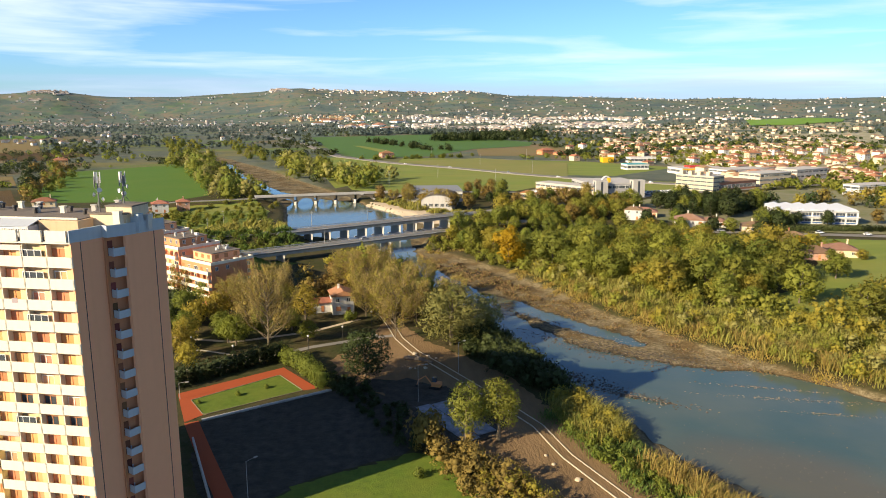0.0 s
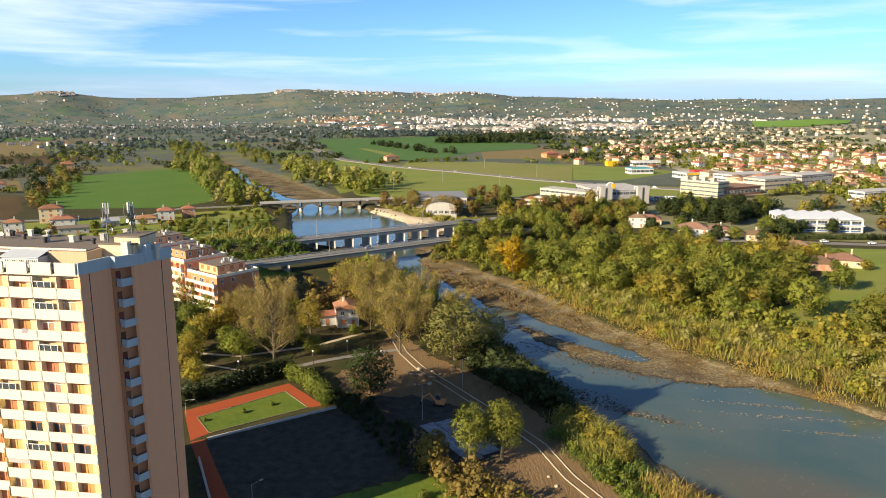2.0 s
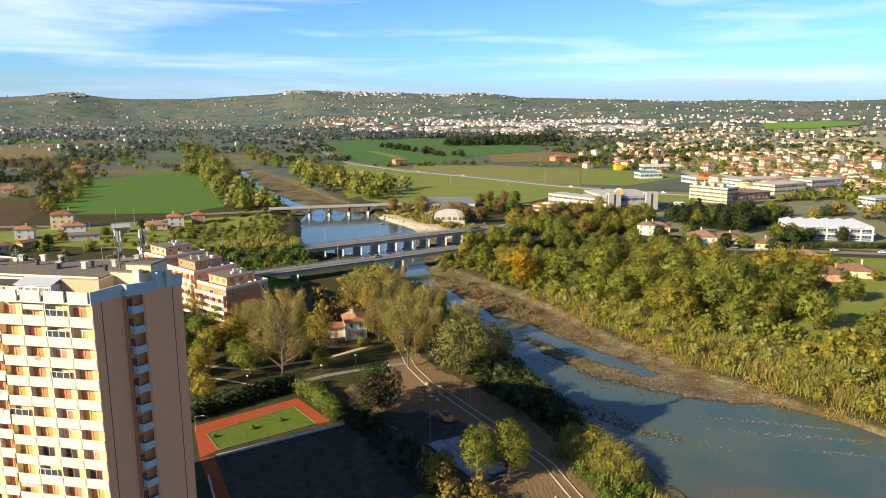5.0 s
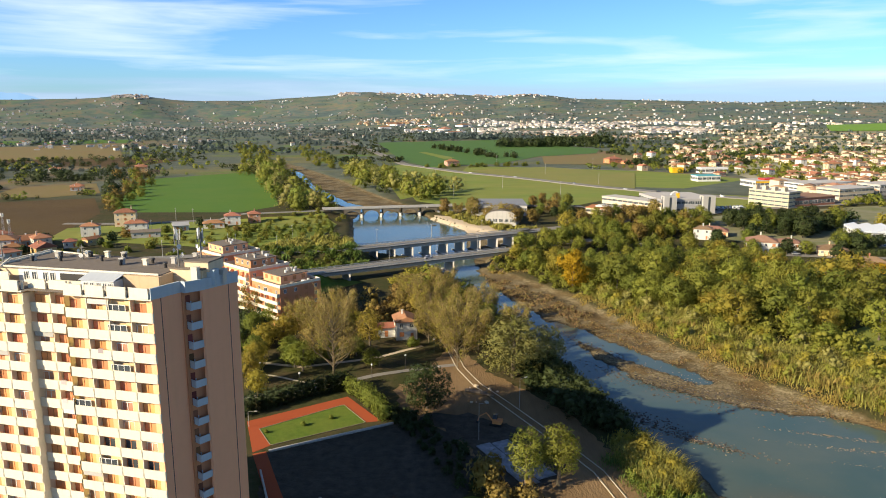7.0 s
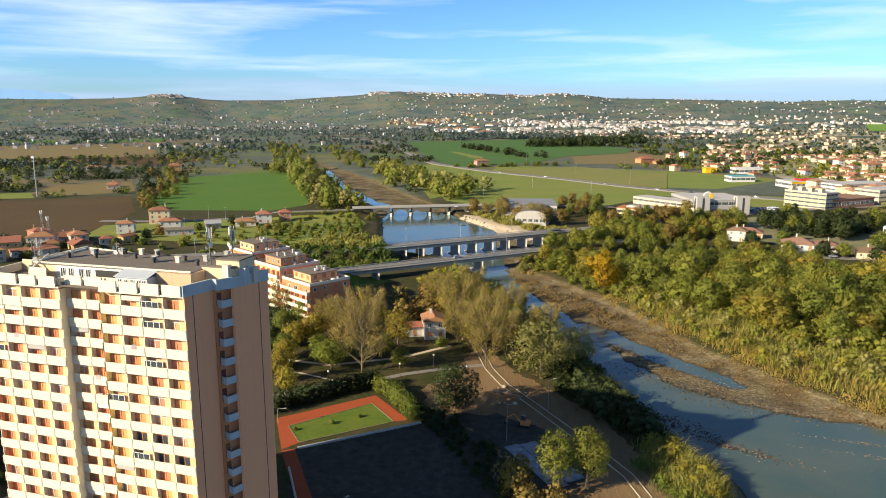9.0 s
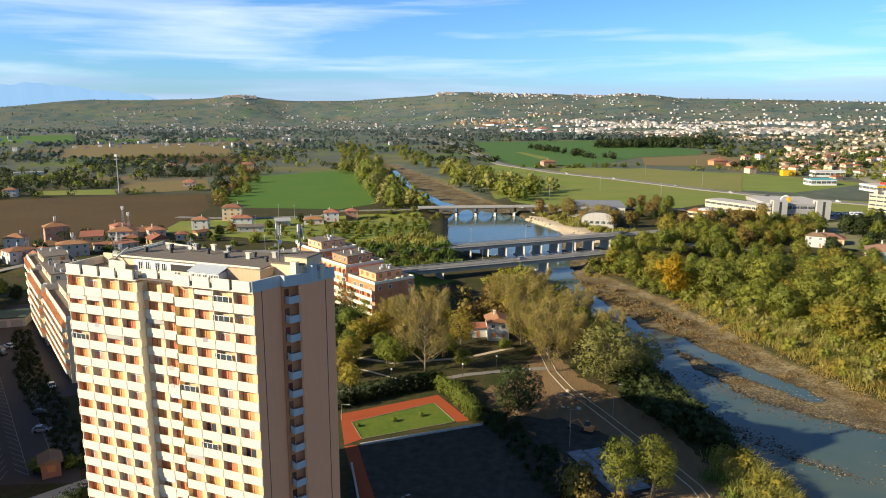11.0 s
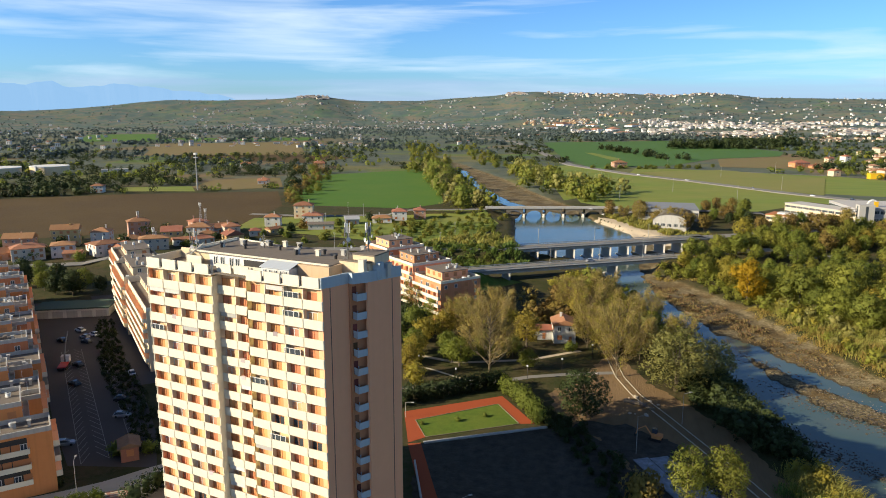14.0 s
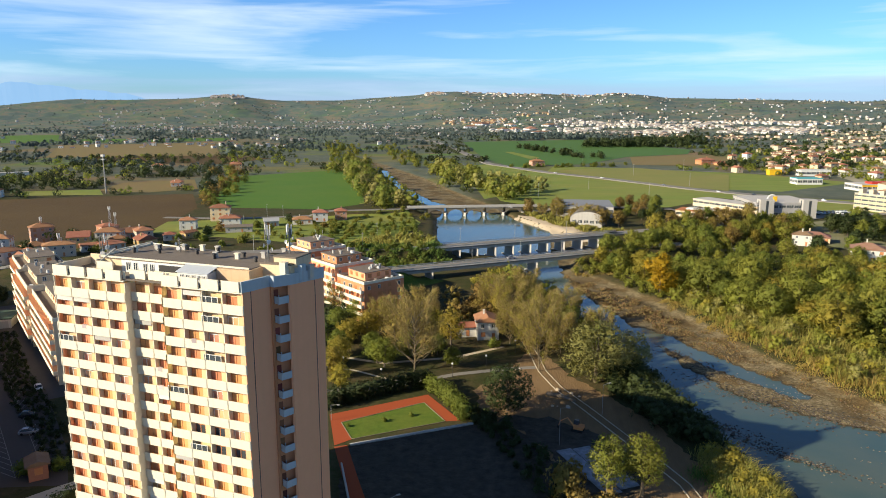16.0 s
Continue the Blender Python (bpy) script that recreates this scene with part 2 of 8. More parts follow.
M_STUBBLE = mat("stubble_field", (0.20, 0.14, 0.052), (0.155, 0.11, 0.04), (0.17, 0.155, 0.045), fine=0.1, coarse=0.02, rough=1.0)
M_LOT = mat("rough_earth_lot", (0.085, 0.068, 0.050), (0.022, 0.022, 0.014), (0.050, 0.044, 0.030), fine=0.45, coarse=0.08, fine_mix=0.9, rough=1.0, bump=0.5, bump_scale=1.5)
M_CLAY = mat("red_clay_path", (0.36, 0.075, 0.022), (0.30, 0.06, 0.02), fine=1.4, coarse=0.2, rough=0.95)
M_SAND = mat("pale_gravel_bank", (0.52, 0.42, 0.29), (0.42, 0.34, 0.23), (0.56, 0.46, 0.33), fine=0.7, coarse=0.08, rough=1.0, bump=0.4, bump_scale=2)
M_KERB = mat("pale_kerb", (0.48, 0.42, 0.31), (0.36, 0.32, 0.23), fine=1.2, rough=0.9)


# ---- building blocks ----
def finish(bm, name, material):
    me = bpy.data.meshes.new(name)
    bm.normal_update()
    bm.to_mesh(me)
    bm.free()
    for m in (material if isinstance(material, (list, tuple)) else [material]):
        me.materials.append(m)
    return me


def part(name, bm, material, parent, label="", m=None):
    ob = new(name, bm if isinstance(bm, bpy.types.Mesh) else finish(bm, name, material))
    ob.parent = parent
    if m is not None:
        ob.matrix_basis = m
    if label:
        ob["label"] = label
    return ob


def thing(name, label, category, m=None, group="", kind=""):
    ob = new(name)
    if m is not None:
        ob.matrix_basis = m
    return tagged(ob, label, category, group, kind)


def box(bm, x0, y0, z0, x1, y1, z1, mi=0):
    v = [bm.verts.new(p) for p in ((x0, y0, z0), (x1, y0, z0), (x1, y1, z0), (x0, y1, z0), (x0, y0, z1), (x1, y0, z1), (x1, y1, z1), (x0, y1, z1))]
    for f in ((0, 3, 2, 1), (4, 5, 6, 7), (0, 1, 5, 4), (1, 2, 6, 5), (2, 3, 7, 6), (3, 0, 4, 7)):
        bm.faces.new([v[i] for i in f]).material_index = mi


def boxes(*rows):
    bm = bmesh.new()
    for r in rows:
        box(bm, *r)
    return bm


def prism(bm, pts, z0, z1, mi=0):
    """An upright prism over a plan that runs anticlockwise."""
    lo, hi = [bm.verts.new((*p, z0)) for p in pts], [bm.verts.new((*p, z1)) for p in pts]
    bm.faces.new(hi).material_index = mi
    bm.faces.new(lo[::-1]).material_index = mi
    for i in range(len(pts)):
        j = (i + 1) % len(pts)
        bm.faces.new((lo[i], lo[j], hi[j], hi[i])).material_index = mi


def wall_run(bm, a, b, z0, z1, thick, mi=0):
    """A straight wall from a to b, its thickness to the left of that way."""
    a, b = Vector(a), Vector(b)
    n = Vector((-(b - a).y, (b - a).x)).normalized() * thick
    prism(bm, [tuple(a), tuple(b), tuple(b + n), tuple(a + n)], z0, z1, mi)


def tube(bm, pts, radii, sides=6, mi=0):
    """A tapered tube along points."""
    rings = []
    for i, p in enumerate(pts):
        p = Vector(p)
        d = (Vector(pts[min(i + 1, len(pts) - 1)]) - Vector(pts[max(i - 1, 0)])).normalized()
        s = d.cross(Vector((0.31, 0.9, 0.2))).normalized()
        t = d.cross(s)
        rings.append([bm.verts.new(p + (s * math.cos(k * 2 * math.pi / sides) + t * math.sin(k * 2 * math.pi / sides)) * radii[i]) for k in range(sides)])
    for a, b in zip(rings, rings[1:]):
        for k in range(sides):
            bm.faces.new((a[k], a[(k + 1) % sides], b[(k + 1) % sides], b[k])).material_index = mi
    bm.faces.new(rings[-1]).material_index = mi
    bm.faces.new(rings[0][::-1]).material_index = mi


def hip_roof(bm, x0, y0, x1, y1, z, h, over=0.5, gable=False, mi=0):
    x0, y0, x1, y1 = x0 - over, y0 - over, x1 + over, y1 + over
    long_x = (x1 - x0) >= (y1 - y0)
    half = (y1 - y0) / 2 if long_x else (x1 - x0) / 2
    inset = 0 if gable else half
    e = [bm.verts.new(p) for p in ((x0, y0, z), (x1, y0, z), (x1, y1, z), (x0, y1, z))]
    lo = [bm.verts.new((v.co.x, v.co.y, z - 0.25)) for v in e]
    if long_x:
        r = [bm.verts.new((x0 + inset, (y0 + y1) / 2, z + h)), bm.verts.new((max(x1 - inset, x0 + inset + 0.01), (y0 + y1) / 2, z + h))]
        faces = ((e[0], e[1], r[1], r[0]), (e[1], e[2], r[1]), (e[2], e[3], r[0], r[1]), (e[3], e[0], r[0]))
    else:
        r = [bm.verts.new(((x0 + x1) / 2, y0 + inset, z + h)), bm.verts.new(((x0 + x1) / 2, max(y1 - inset, y0 + inset + 0.01), z + h))]
        faces = ((e[0], e[1], r[0]), (e[1], e[2], r[1], r[0]), (e[2], e[3], r[1]), (e[3], e[0], r[0], r[1]))
    for f in faces:
        bm.faces.new(f).material_index = mi
    bm.faces.new(lo[::-1]).material_index = mi
    for i in range(4):
        bm.faces.new((lo[i], lo[(i + 1) % 4], e[(i + 1) % 4], e[i])).material_index = mi


def mesh_from(name, verts, faces, material, index=None, normals=None):
    me = bpy.data.meshes.new(name)
    me.from_pydata([tuple(v) for v in verts], [], [tuple(f) for f in faces])
    for m in (material if isinstance(material, (list, tuple)) else [material]):
        me.materials.append(m)
    if index is not None:
        me.polygons.foreach_set("material_index", np.asarray(index, dtype=np.int32))
    me.update()
    if normals is not None:
        me.polygons.foreach_set("use_smooth", np.ones(len(me.polygons), dtype=bool))
        me.normals_split_custom_set_from_vertices([tuple(n) for n in normals])
    return me

# ---- terrain ----
BED_L = [(128, 20), (84, 70), (60, 103), (51, 122), (48, 138), (45.5, 152), (40, 166), (34, 181), (31, 197), (25, 225), (16, 255), (5, 290), (-4, 320), (-12, 345), (-22, 368),
         (-48, 380), (-62, 420), (-75, 505), (-92, 560), (-125, 650), (-172, 800), (-225, 950), (-250, 1040)]
BED_R = [(230, 60), (170, 105), (136, 132), (117, 150), (101, 175), (85, 197), (70, 232), (50, 290), (30, 326), (20, 345), (22, 370), (38, 405), (30, 432), (6, 470), (-15, 505),
         (-30, 560), (-70, 650), (-128, 800), (-196, 950), (-240, 1040)]
CHANNEL = [(175, 40, 60), (118, 100, 42), (84, 142, 30), (62, 164, 18), (45, 186, 10.5), (38, 212, 7.5), (31, 240, 6.5), (22, 272, 6), (11, 305, 6), (3, 338, 8.5), (-6, 372, 16),
           (-26, 410, 33), (-28, 450, 36), (-42, 505, 30), (-60, 540, 12), (-95, 600, 4), (-150, 735, 4), (-205, 905, 7), (-225, 945, 5)]
SIDE = [(36, 250, 2.5), (44, 239, 3.4), (53, 223, 3.6), (63, 208, 2.8), (72, 195, 2.2)]
BANKS = [((-64, 303), (-135, 262), 4.6, 5), ((-54, 356), (-150, 330), 5.0, 6), ((-150, 330), (-240, 300), 3.0, 6), ((20, 354), (75, 388), 4.6, 5), ((40, 411), (130, 466), 5.0, 6),
         ((-95, 513), (-150, 495), 3.2, 4), ((20, 540), (95, 545), 3.0, 5)]


def seg_dist(px, py, a, b):
    ax, ay, bx, by = *a[:2], *b[:2]
    t = np.clip(((px - ax) * (bx - ax) + (py - ay) * (by - ay)) / ((bx - ax) ** 2 + (by - ay) ** 2), 0, 1)
    return np.hypot(px - ax - t * (bx - ax), py - ay - t * (by - ay)), t


def poly_sd(px, py, pts):
    """Signed distance to a closed plan, negative inside."""
    d, inside = np.full(px.shape, 1e9), np.zeros(px.shape, bool)
    for a, b in zip(pts, pts[1:] + pts[:1]):
        d = np.minimum(d, seg_dist(px, py, a, b)[0])
        if a[1] != b[1]:
            inside ^= ((a[1] > py) != (b[1] > py)) & (px < (b[0] - a[0]) * (py - a[1]) / (b[1] - a[1]) + a[0])
    return np.where(inside, -d, d)


def smooth(x, a, b):
    t = np.clip((x - a) / (b - a), 0, 1)
    return t * t * (3 - 2 * t)


def wavy(px, py, k, s=0.0):
    """Cheap smooth undulation from -1 to 1 at a wavelength of about k metres."""
    a, b = px * 6.283 / k, py * 6.283 / k
    return (np.sin(a * 0.93 + 1.7 * np.sin(b * 0.61 + s) + s) + np.sin(b * 1.13 + 1.3 * np.sin(a * 0.71 + 2 * s) + 2.1 * s) + np.sin((a + b) * 0.57 + 1.9 * s)) / 3


# skyline: bearing in degrees left of +y, and height at 4.4 km
SKY_B = np.array([-40, -36, -30, -26, -22, -18, -13.6, -9.5, -7.7, -5.7, -3.4, 0, 3, 5.5, 6.6, 8.4, 9.6, 12.7, 15.5, 20.7, 22.5, 24.1, 25.5, 27, 29.4, 32, 34.4, 36.9, 39.2, 42.3, 45.2, 46.6, 47.9, 49.2, 52, 60, 70])
SKY_H = np.array([128, 129, 117, 128, 120, 131, 139, 146, 164, 174, 158, 174, 172, 178, 187, 182, 166, 150, 134, 131, 150, 166, 150, 141, 137, 130, 136, 119, 97, 79, 70, 76, 98, 112, 128, 118, 100])


def height(px, py):
    px, py = np.asarray(px, float), np.asarray(py, float)
    d, az = np.hypot(px, py), np.degrees(np.arctan2(-px, py))
    top = np.interp(az, SKY_B, SKY_H)
    near = np.interp(az, [-35, -12, 0, 8, 20, 60], [1600, 2150, 2600, 3000, 3500, 3700])
    t = np.clip((d - near) / (4400 - near), 0, 1.0)
    rise = top * (0.55 * t + 0.45 * smooth(t, 0.35, 1.0))
    rolls = (wavy(px, py, 900, 0.4) * 13 + wavy(px, py, 420, 1.3) * 7) * np.clip(t * 2.2, 0, 1) * (1 - smooth(t, 0.75, 1.0))
    z = np.where(py > 0, rise + rolls, 0)
    # levees and ramps to the bridges
    for a, b, h, w in BANKS:
        s, _ = seg_dist(px, py, a, b)
        z = np.maximum(z, h * (1 - smooth(s, w, w + 8)))
    sd = poly_sd(px, py, BED_L + BED_R[::-1]) + wavy(px, py, 17, 0.7) * 1.2
    inside = 1 - smooth(sd, -3.5, 2.5)
    bed = -1.72 + wavy(px, py, 23, 2.0) * 0.16 + wavy(px, py, 7, 0.3) * 0.10
    c = np.full(px.shape, 0.0)
    for line in (CHANNEL, SIDE):
        for a, b in zip(line, line[1:]):
            s, u = seg_dist(px, py, a, b)
            w = a[2] + (b[2] - a[2]) * u + wavy(px, py, 13, 1.1) * 1.2
            c = np.maximum(c, 1 - smooth(s, w - 2.5, w + 1.5))
    bed = bed - 1.5 * c
    # low shoals and bars that break the water
    for x, y, lx, ly, ang, h in SHOALS:
        ca, sa = math.cos(radians(ang)), math.sin(radians(ang))
        u, v = ((px - x) * ca + (py - y) * sa) / lx, (-(px - x) * sa + (py - y) * ca) / ly
        q = 1 - smooth(np.hypot(u, v) + wavy(px, py, 5, 0.9) * 0.22, 0.35, 1.0)
        bed = np.maximum(bed, -3.2 + (h + 3.2) * q)
    return z * (1 - inside) + bed * inside


SHOALS = [(58, 204, 10, 4.2, -42, -1.35), (60, 193, 17, 6.5, -42, -1.8), (74, 183, 10, 4.5, -32, -1.82), (47, 222, 11, 3.4, -58, -1.6), (59, 156, 10, 1.6, -36, -1.75), (48, 168, 8, 2, -50, -1.7), (84, 174, 10, 0.8, -14, -1.9),
          (92, 160, 9, 0.8, -18, -1.9), (96, 152, 11, 0.9, -14, -1.9), (98, 144, 9, 0.7, -14, -1.92), (-14, 478, 5, 2.5, 10, -1.5), (-34, 500, 8, 2, 0, -1.8)]


def ease(a, b, first, growth):
    out, s = [], first
    while a < b:
        out.append(a)
        a, s = a + s, s * growth
    return out


gx = np.array([-v for v in ease(140, 4900, 3, 1.055)][::-1] + list(np.arange(-137, 216, 2.6)) + ease(216, 4900, 3, 1.055))
gy = np.array(list(np.arange(-1500, 60, 120)) + list(np.arange(60, 360, 2.4)) + list(np.arange(360, 640, 3.4)) + ease(640, 4950, 4, 1.024))
GX, GY = np.meshgrid(gx, gy)
GZ = height(GX, GY)
nx, ny = len(gx), len(gy)
idx = np.arange(nx * ny).reshape(ny, nx)
ground_faces = np.stack([idx[:-1, :-1], idx[:-1, 1:], idx[1:, 1:], idx[1:, :-1]], -1).reshape(-1, 4)


def gz(x, y):
    """Ground height at one place, read off the sheet."""
    i, j = int(min(max(np.searchsorted(gx, x) - 1, 0), nx - 2)), int(min(max(np.searchsorted(gy, y) - 1, 0), ny - 2))
    u, v = min(max((x - gx[i]) / (gx[i + 1] - gx[i]), 0), 1), min(max((y - gy[j]) / (gy[j + 1] - gy[j]), 0), 1)
    return float((GZ[j, i] * (1 - u) + GZ[j, i + 1] * u) * (1 - v) + (GZ[j + 1, i] * (1 - u) + GZ[j + 1, i + 1] * u) * v)


def ground_material():
    m = bpy.data.materials.new("valley_ground")
    m.use_nodes = True
    n, l = m.node_tree.nodes, m.node_tree.links
    b = n["Principled BSDF"]
    b.inputs["Roughness"].default_value, b.inputs["Specular IOR Level"].default_value = 0.95, 0.15
    tc, sep = n.new("ShaderNodeTexCoord"), n.new("ShaderNodeSeparateXYZ")
    l.new(tc.outputs["Object"], sep.inputs[0])

    def noisy(scale, detail=5.0):
        t = n.new("ShaderNodeTexNoise")
        t.inputs["Scale"].default_value, t.inputs["Detail"].default_value, t.inputs["Roughness"].default_value = scale, detail, 0.6
        l.new(tc.outputs["Object"], t.inputs["Vector"])
        return t.outputs["Fac"]

    def rng(s, lo, hi):
        r = n.new("ShaderNodeMapRange")
        r.interpolation_type = "SMOOTHSTEP"
        r.inputs["From Min"].default_value, r.inputs["From Max"].default_value = lo, hi
        l.new(s, r.inputs["Value"])
        return r.outputs[0]

    def ramp(s, stops, kind="LINEAR"):
        r = n.new("ShaderNodeValToRGB")
        r.color_ramp.interpolation = kind
        e = r.color_ramp.elements
        while len(e) < len(stops):
            e.new(0.5)
        for k, (p, c) in zip(e, stops):
            k.position, k.color = p, (*c, 1)
        l.new(s, r.inputs[0])
        return r.outputs[0]

    def blend(fac, a, c, kind="MIX"):
        x = n.new("ShaderNodeMix")
        x.data_type, x.blend_type = "RGBA", kind
        for socket, value in ((x.inputs[0], fac), (x.inputs[6], a), (x.inputs[7], c)):
            if isinstance(value, (float, int)):
                socket.default_value = value
            else:
                l.new(value, socket)
        return x.outputs[2]

    near = ramp(noisy(0.06), [(0.30, (0.038, 0.050, 0.012)), (0.48, (0.055, 0.056, 0.018)), (0.60, (0.085, 0.062, 0.030)), (0.75, (0.042, 0.062, 0.012))])
    near = blend(rng(noisy(0.9), 0.3, 0.7), near, ramp(noisy(0.25), [(0.35, (0.030, 0.040, 0.010)), (0.65, (0.075, 0.058, 0.026))]))
    # patchwork of fields farther off, their colours slightly blued for haze
    mp = n.new("ShaderNodeMapping")
    mp.inputs["Rotation"].default_value, mp.inputs["Scale"].default_value = (0, 0, 0.5), (1.0, 0.55, 0.0)
    l.new(tc.outputs["Object"], mp.inputs[0])
    vo = n.new("ShaderNodeTexVoronoi")
    vo.inputs["Scale"].default_value, vo.inputs["Randomness"].default_value = 0.0062, 0.85
    l.new(mp.outputs[0], vo.inputs["Vector"])
    sc = n.new("ShaderNodeSeparateColor")
    l.new(vo.outputs["Color"], sc.inputs[0])
    fields = ramp(sc.outputs[0], [(0.0, (0.140, 0.150, 0.052)), (0.18, (0.215, 0.145, 0.082)), (0.36, (0.130, 0.175, 0.044)), (0.5, (0.195, 0.138, 0.080)), (0.62, (0.105, 0.200, 0.036)),
                                  (0.74, (0.185, 0.170, 0.068)), (0.86, (0.235, 0.158, 0.092))], "CONSTANT")
    fields = blend(rng(noisy(0.02), 0.3, 0.75), fields, ramp(noisy(0.11), [(0.3, (0.095, 0.108, 0.038)), (0.7, (0.18, 0.155, 0.07))]))
    # wooded patches, with some haze blue put into the colour
    wooded = ramp(noisy(0.05), [(0.3, (0.070, 0.092, 0.072)), (0.7, (0.135, 0.145, 0.105))])
    fields = blend(rng(noisy(0.006, 8.0), 0.41, 0.53), fields, wooded)
    # olive groves and scrub on far hills; painted haze cools them with distance
    hazy_slopes = ramp(noisy(0.007, 10.0), [(0.36, (0.062, 0.108, 0.122)), (0.45, (0.105, 0.165, 0.150)), (0.50, (0.195, 0.165, 0.140)), (0.54, (0.120, 0.175, 0.135)), (0.62, (0.070, 0.118, 0.120))])
    # distance sets how much of the painted haze covers the fields
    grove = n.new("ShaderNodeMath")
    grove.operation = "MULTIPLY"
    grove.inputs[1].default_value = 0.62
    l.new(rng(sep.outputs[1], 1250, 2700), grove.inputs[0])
    fields = blend(grove.outputs[0], fields, hazy_slopes)
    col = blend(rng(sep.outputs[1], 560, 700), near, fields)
    gravel = ramp(noisy(1.1, 9.0), [(0.32, (0.085, 0.066, 0.034)), (0.5, (0.18, 0.142, 0.076)), (0.66, (0.29, 0.24, 0.14))])
    gravel = blend(rng(noisy(0.09), 0.42, 0.62), gravel, ramp(noisy(1.8), [(0.35, (0.07, 0.05, 0.022)), (0.65, (0.175, 0.118, 0.052))]))
    col = blend(rng(sep.outputs[2], -0.45, -1.25), col, gravel)
    wet = ramp(noisy(1.6, 8.0), [(0.35, (0.030, 0.024, 0.014)), (0.65, (0.095, 0.076, 0.044))])
    col = blend(rng(sep.outputs[2], -1.70, -1.92), col, wet)
    l.new(col, b.inputs["Base Color"])
    bp = n.new("ShaderNodeBump")
    bp.inputs["Strength"].default_value, bp.inputs["Distance"].default_value = 0.5, 0.6
    l.new(noisy(0.8, 8), bp.inputs["Height"])
    l.new(bp.outputs[0], b.inputs["Normal"])
    return m


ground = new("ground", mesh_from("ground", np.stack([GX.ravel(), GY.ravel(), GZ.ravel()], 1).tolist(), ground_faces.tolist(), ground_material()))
ground.data.polygons.foreach_set("use_smooth", np.ones(len(ground.data.polygons), bool))
tagged(ground, "valley ground of grass, earth and gravel rising to hills", "ground", kind="structure")


def water_material():
    m = bpy.data.materials.new("river_water")
    m.use_nodes = True
    n, l = m.node_tree.nodes, m.node_tree.links
    b = n["Principled BSDF"]
    tc = n.new("ShaderNodeTexCoord")
    t = n.new("ShaderNodeTexNoise")
    t.inputs["Scale"].default_value, t.inputs["Detail"].default_value = 0.05, 3
    l.new(tc.outputs["Object"], t.inputs["Vector"])
    r = n.new("ShaderNodeValToRGB")
    r.color_ramp.elements[0].position, r.color_ramp.elements[0].color = 0.35, (0.058, 0.100, 0.090, 1)
    r.color_ramp.elements[1].position, r.color_ramp.elements[1].color = 0.65, (0.090, 0.118, 0.095, 1)
    l.new(t.outputs["Fac"], r.inputs[0])
    # brown silt in the shallows off the near bank
    mp = n.new("ShaderNodeMapping")
    mp.vector_type = "TEXTURE"
    mp.inputs["Location"].default_value, mp.inputs["Rotation"].default_value, mp.inputs["Scale"].default_value = (79, 115, -2), (0, 0, radians(-38)), (30, 13, 40)
    l.new(tc.outputs["Object"], mp.inputs[0])
    ds = n.new("ShaderNodeVectorMath")
    ds.operation = "LENGTH"
    l.new(mp.outputs[0], ds.inputs[0])
    wob = n.new("ShaderNodeMath")
    wob.operation = "ADD"
    l.new(ds.outputs["Value"], wob.inputs[0])
    l.new(t.outputs["Fac"], wob.inputs[1])
    silt = n.new("ShaderNodeMapRange")
    silt.interpolation_type = "SMOOTHSTEP"
    silt.inputs["From Min"].default_value, silt.inputs["From Max"].default_value, silt.inputs["To Min"].default_value, silt.inputs["To Max"].default_value = 0.9, 1.7, 0.7, 0.0
    l.new(wob.outputs[0], silt.inputs["Value"])
    mx = n.new("ShaderNodeMix")
    mx.data_type = "RGBA"
    mx.inputs[7].default_value = (0.120, 0.104, 0.070, 1)
    l.new(silt.outputs[0], mx.inputs[0])
    l.new(r.outputs[0], mx.inputs[6])
    l.new(mx.outputs[2], b.inputs["Base Color"])
    b.inputs["Roughness"].default_value, b.inputs["IOR"].default_value = 0.07, 1.33
    w = n.new("ShaderNodeTexNoise")
    w.inputs["Scale"].default_value, w.inputs["Detail"].default_value = 0.9, 4
    l.new(tc.outputs["Object"], w.inputs["Vector"])
    bp = n.new("ShaderNodeBump")
    bp.inputs["Strength"].default_value, bp.inputs["Distance"].default_value = 0.16, 0.25
    l.new(w.outputs["Fac"], bp.inputs["Height"])
    l.new(bp.outputs[0], b.inputs["Normal"])
    return m


def offset_line(pts, d):
    out = []
    for i, p in enumerate(pts):
        a, c = Vector(pts[max(i - 1, 0)]), Vector(pts[min(i + 1, len(pts) - 1)])
        n = Vector((-(c - a).y, (c - a).x)).normalized()
        out.append((p[0] + n.x * d, p[1] + n.y * d))
    return out


bm = bmesh.new()
wl_, wr_ = offset_line(BED_L, 4), offset_line(BED_R, -4)
k = 60


def resample(line, k):
    p = np.array(line, float)
    s = np.concatenate([[0], np.cumsum(np.hypot(*np.diff(p, axis=0).T))])
    q = np.linspace(0, s[-1], k)
    return np.stack([np.interp(q, s, p[:, 0]), np.interp(q, s, p[:, 1])], 1)


ra, rb = resample(wl_, k), resample(wr_, k)
va, vb = [bm.verts.new((*p, -2.0)) for p in ra], [bm.verts.new((*p, -2.0)) for p in rb]
for i in range(k - 1):
    bm.faces.new((va[i], vb[i], vb[i + 1], va[i + 1]))
water = tagged(new("water", finish(bm, "water", water_material())), "shallow grey-green river water flowing through gravel bars", "river", kind="structure")


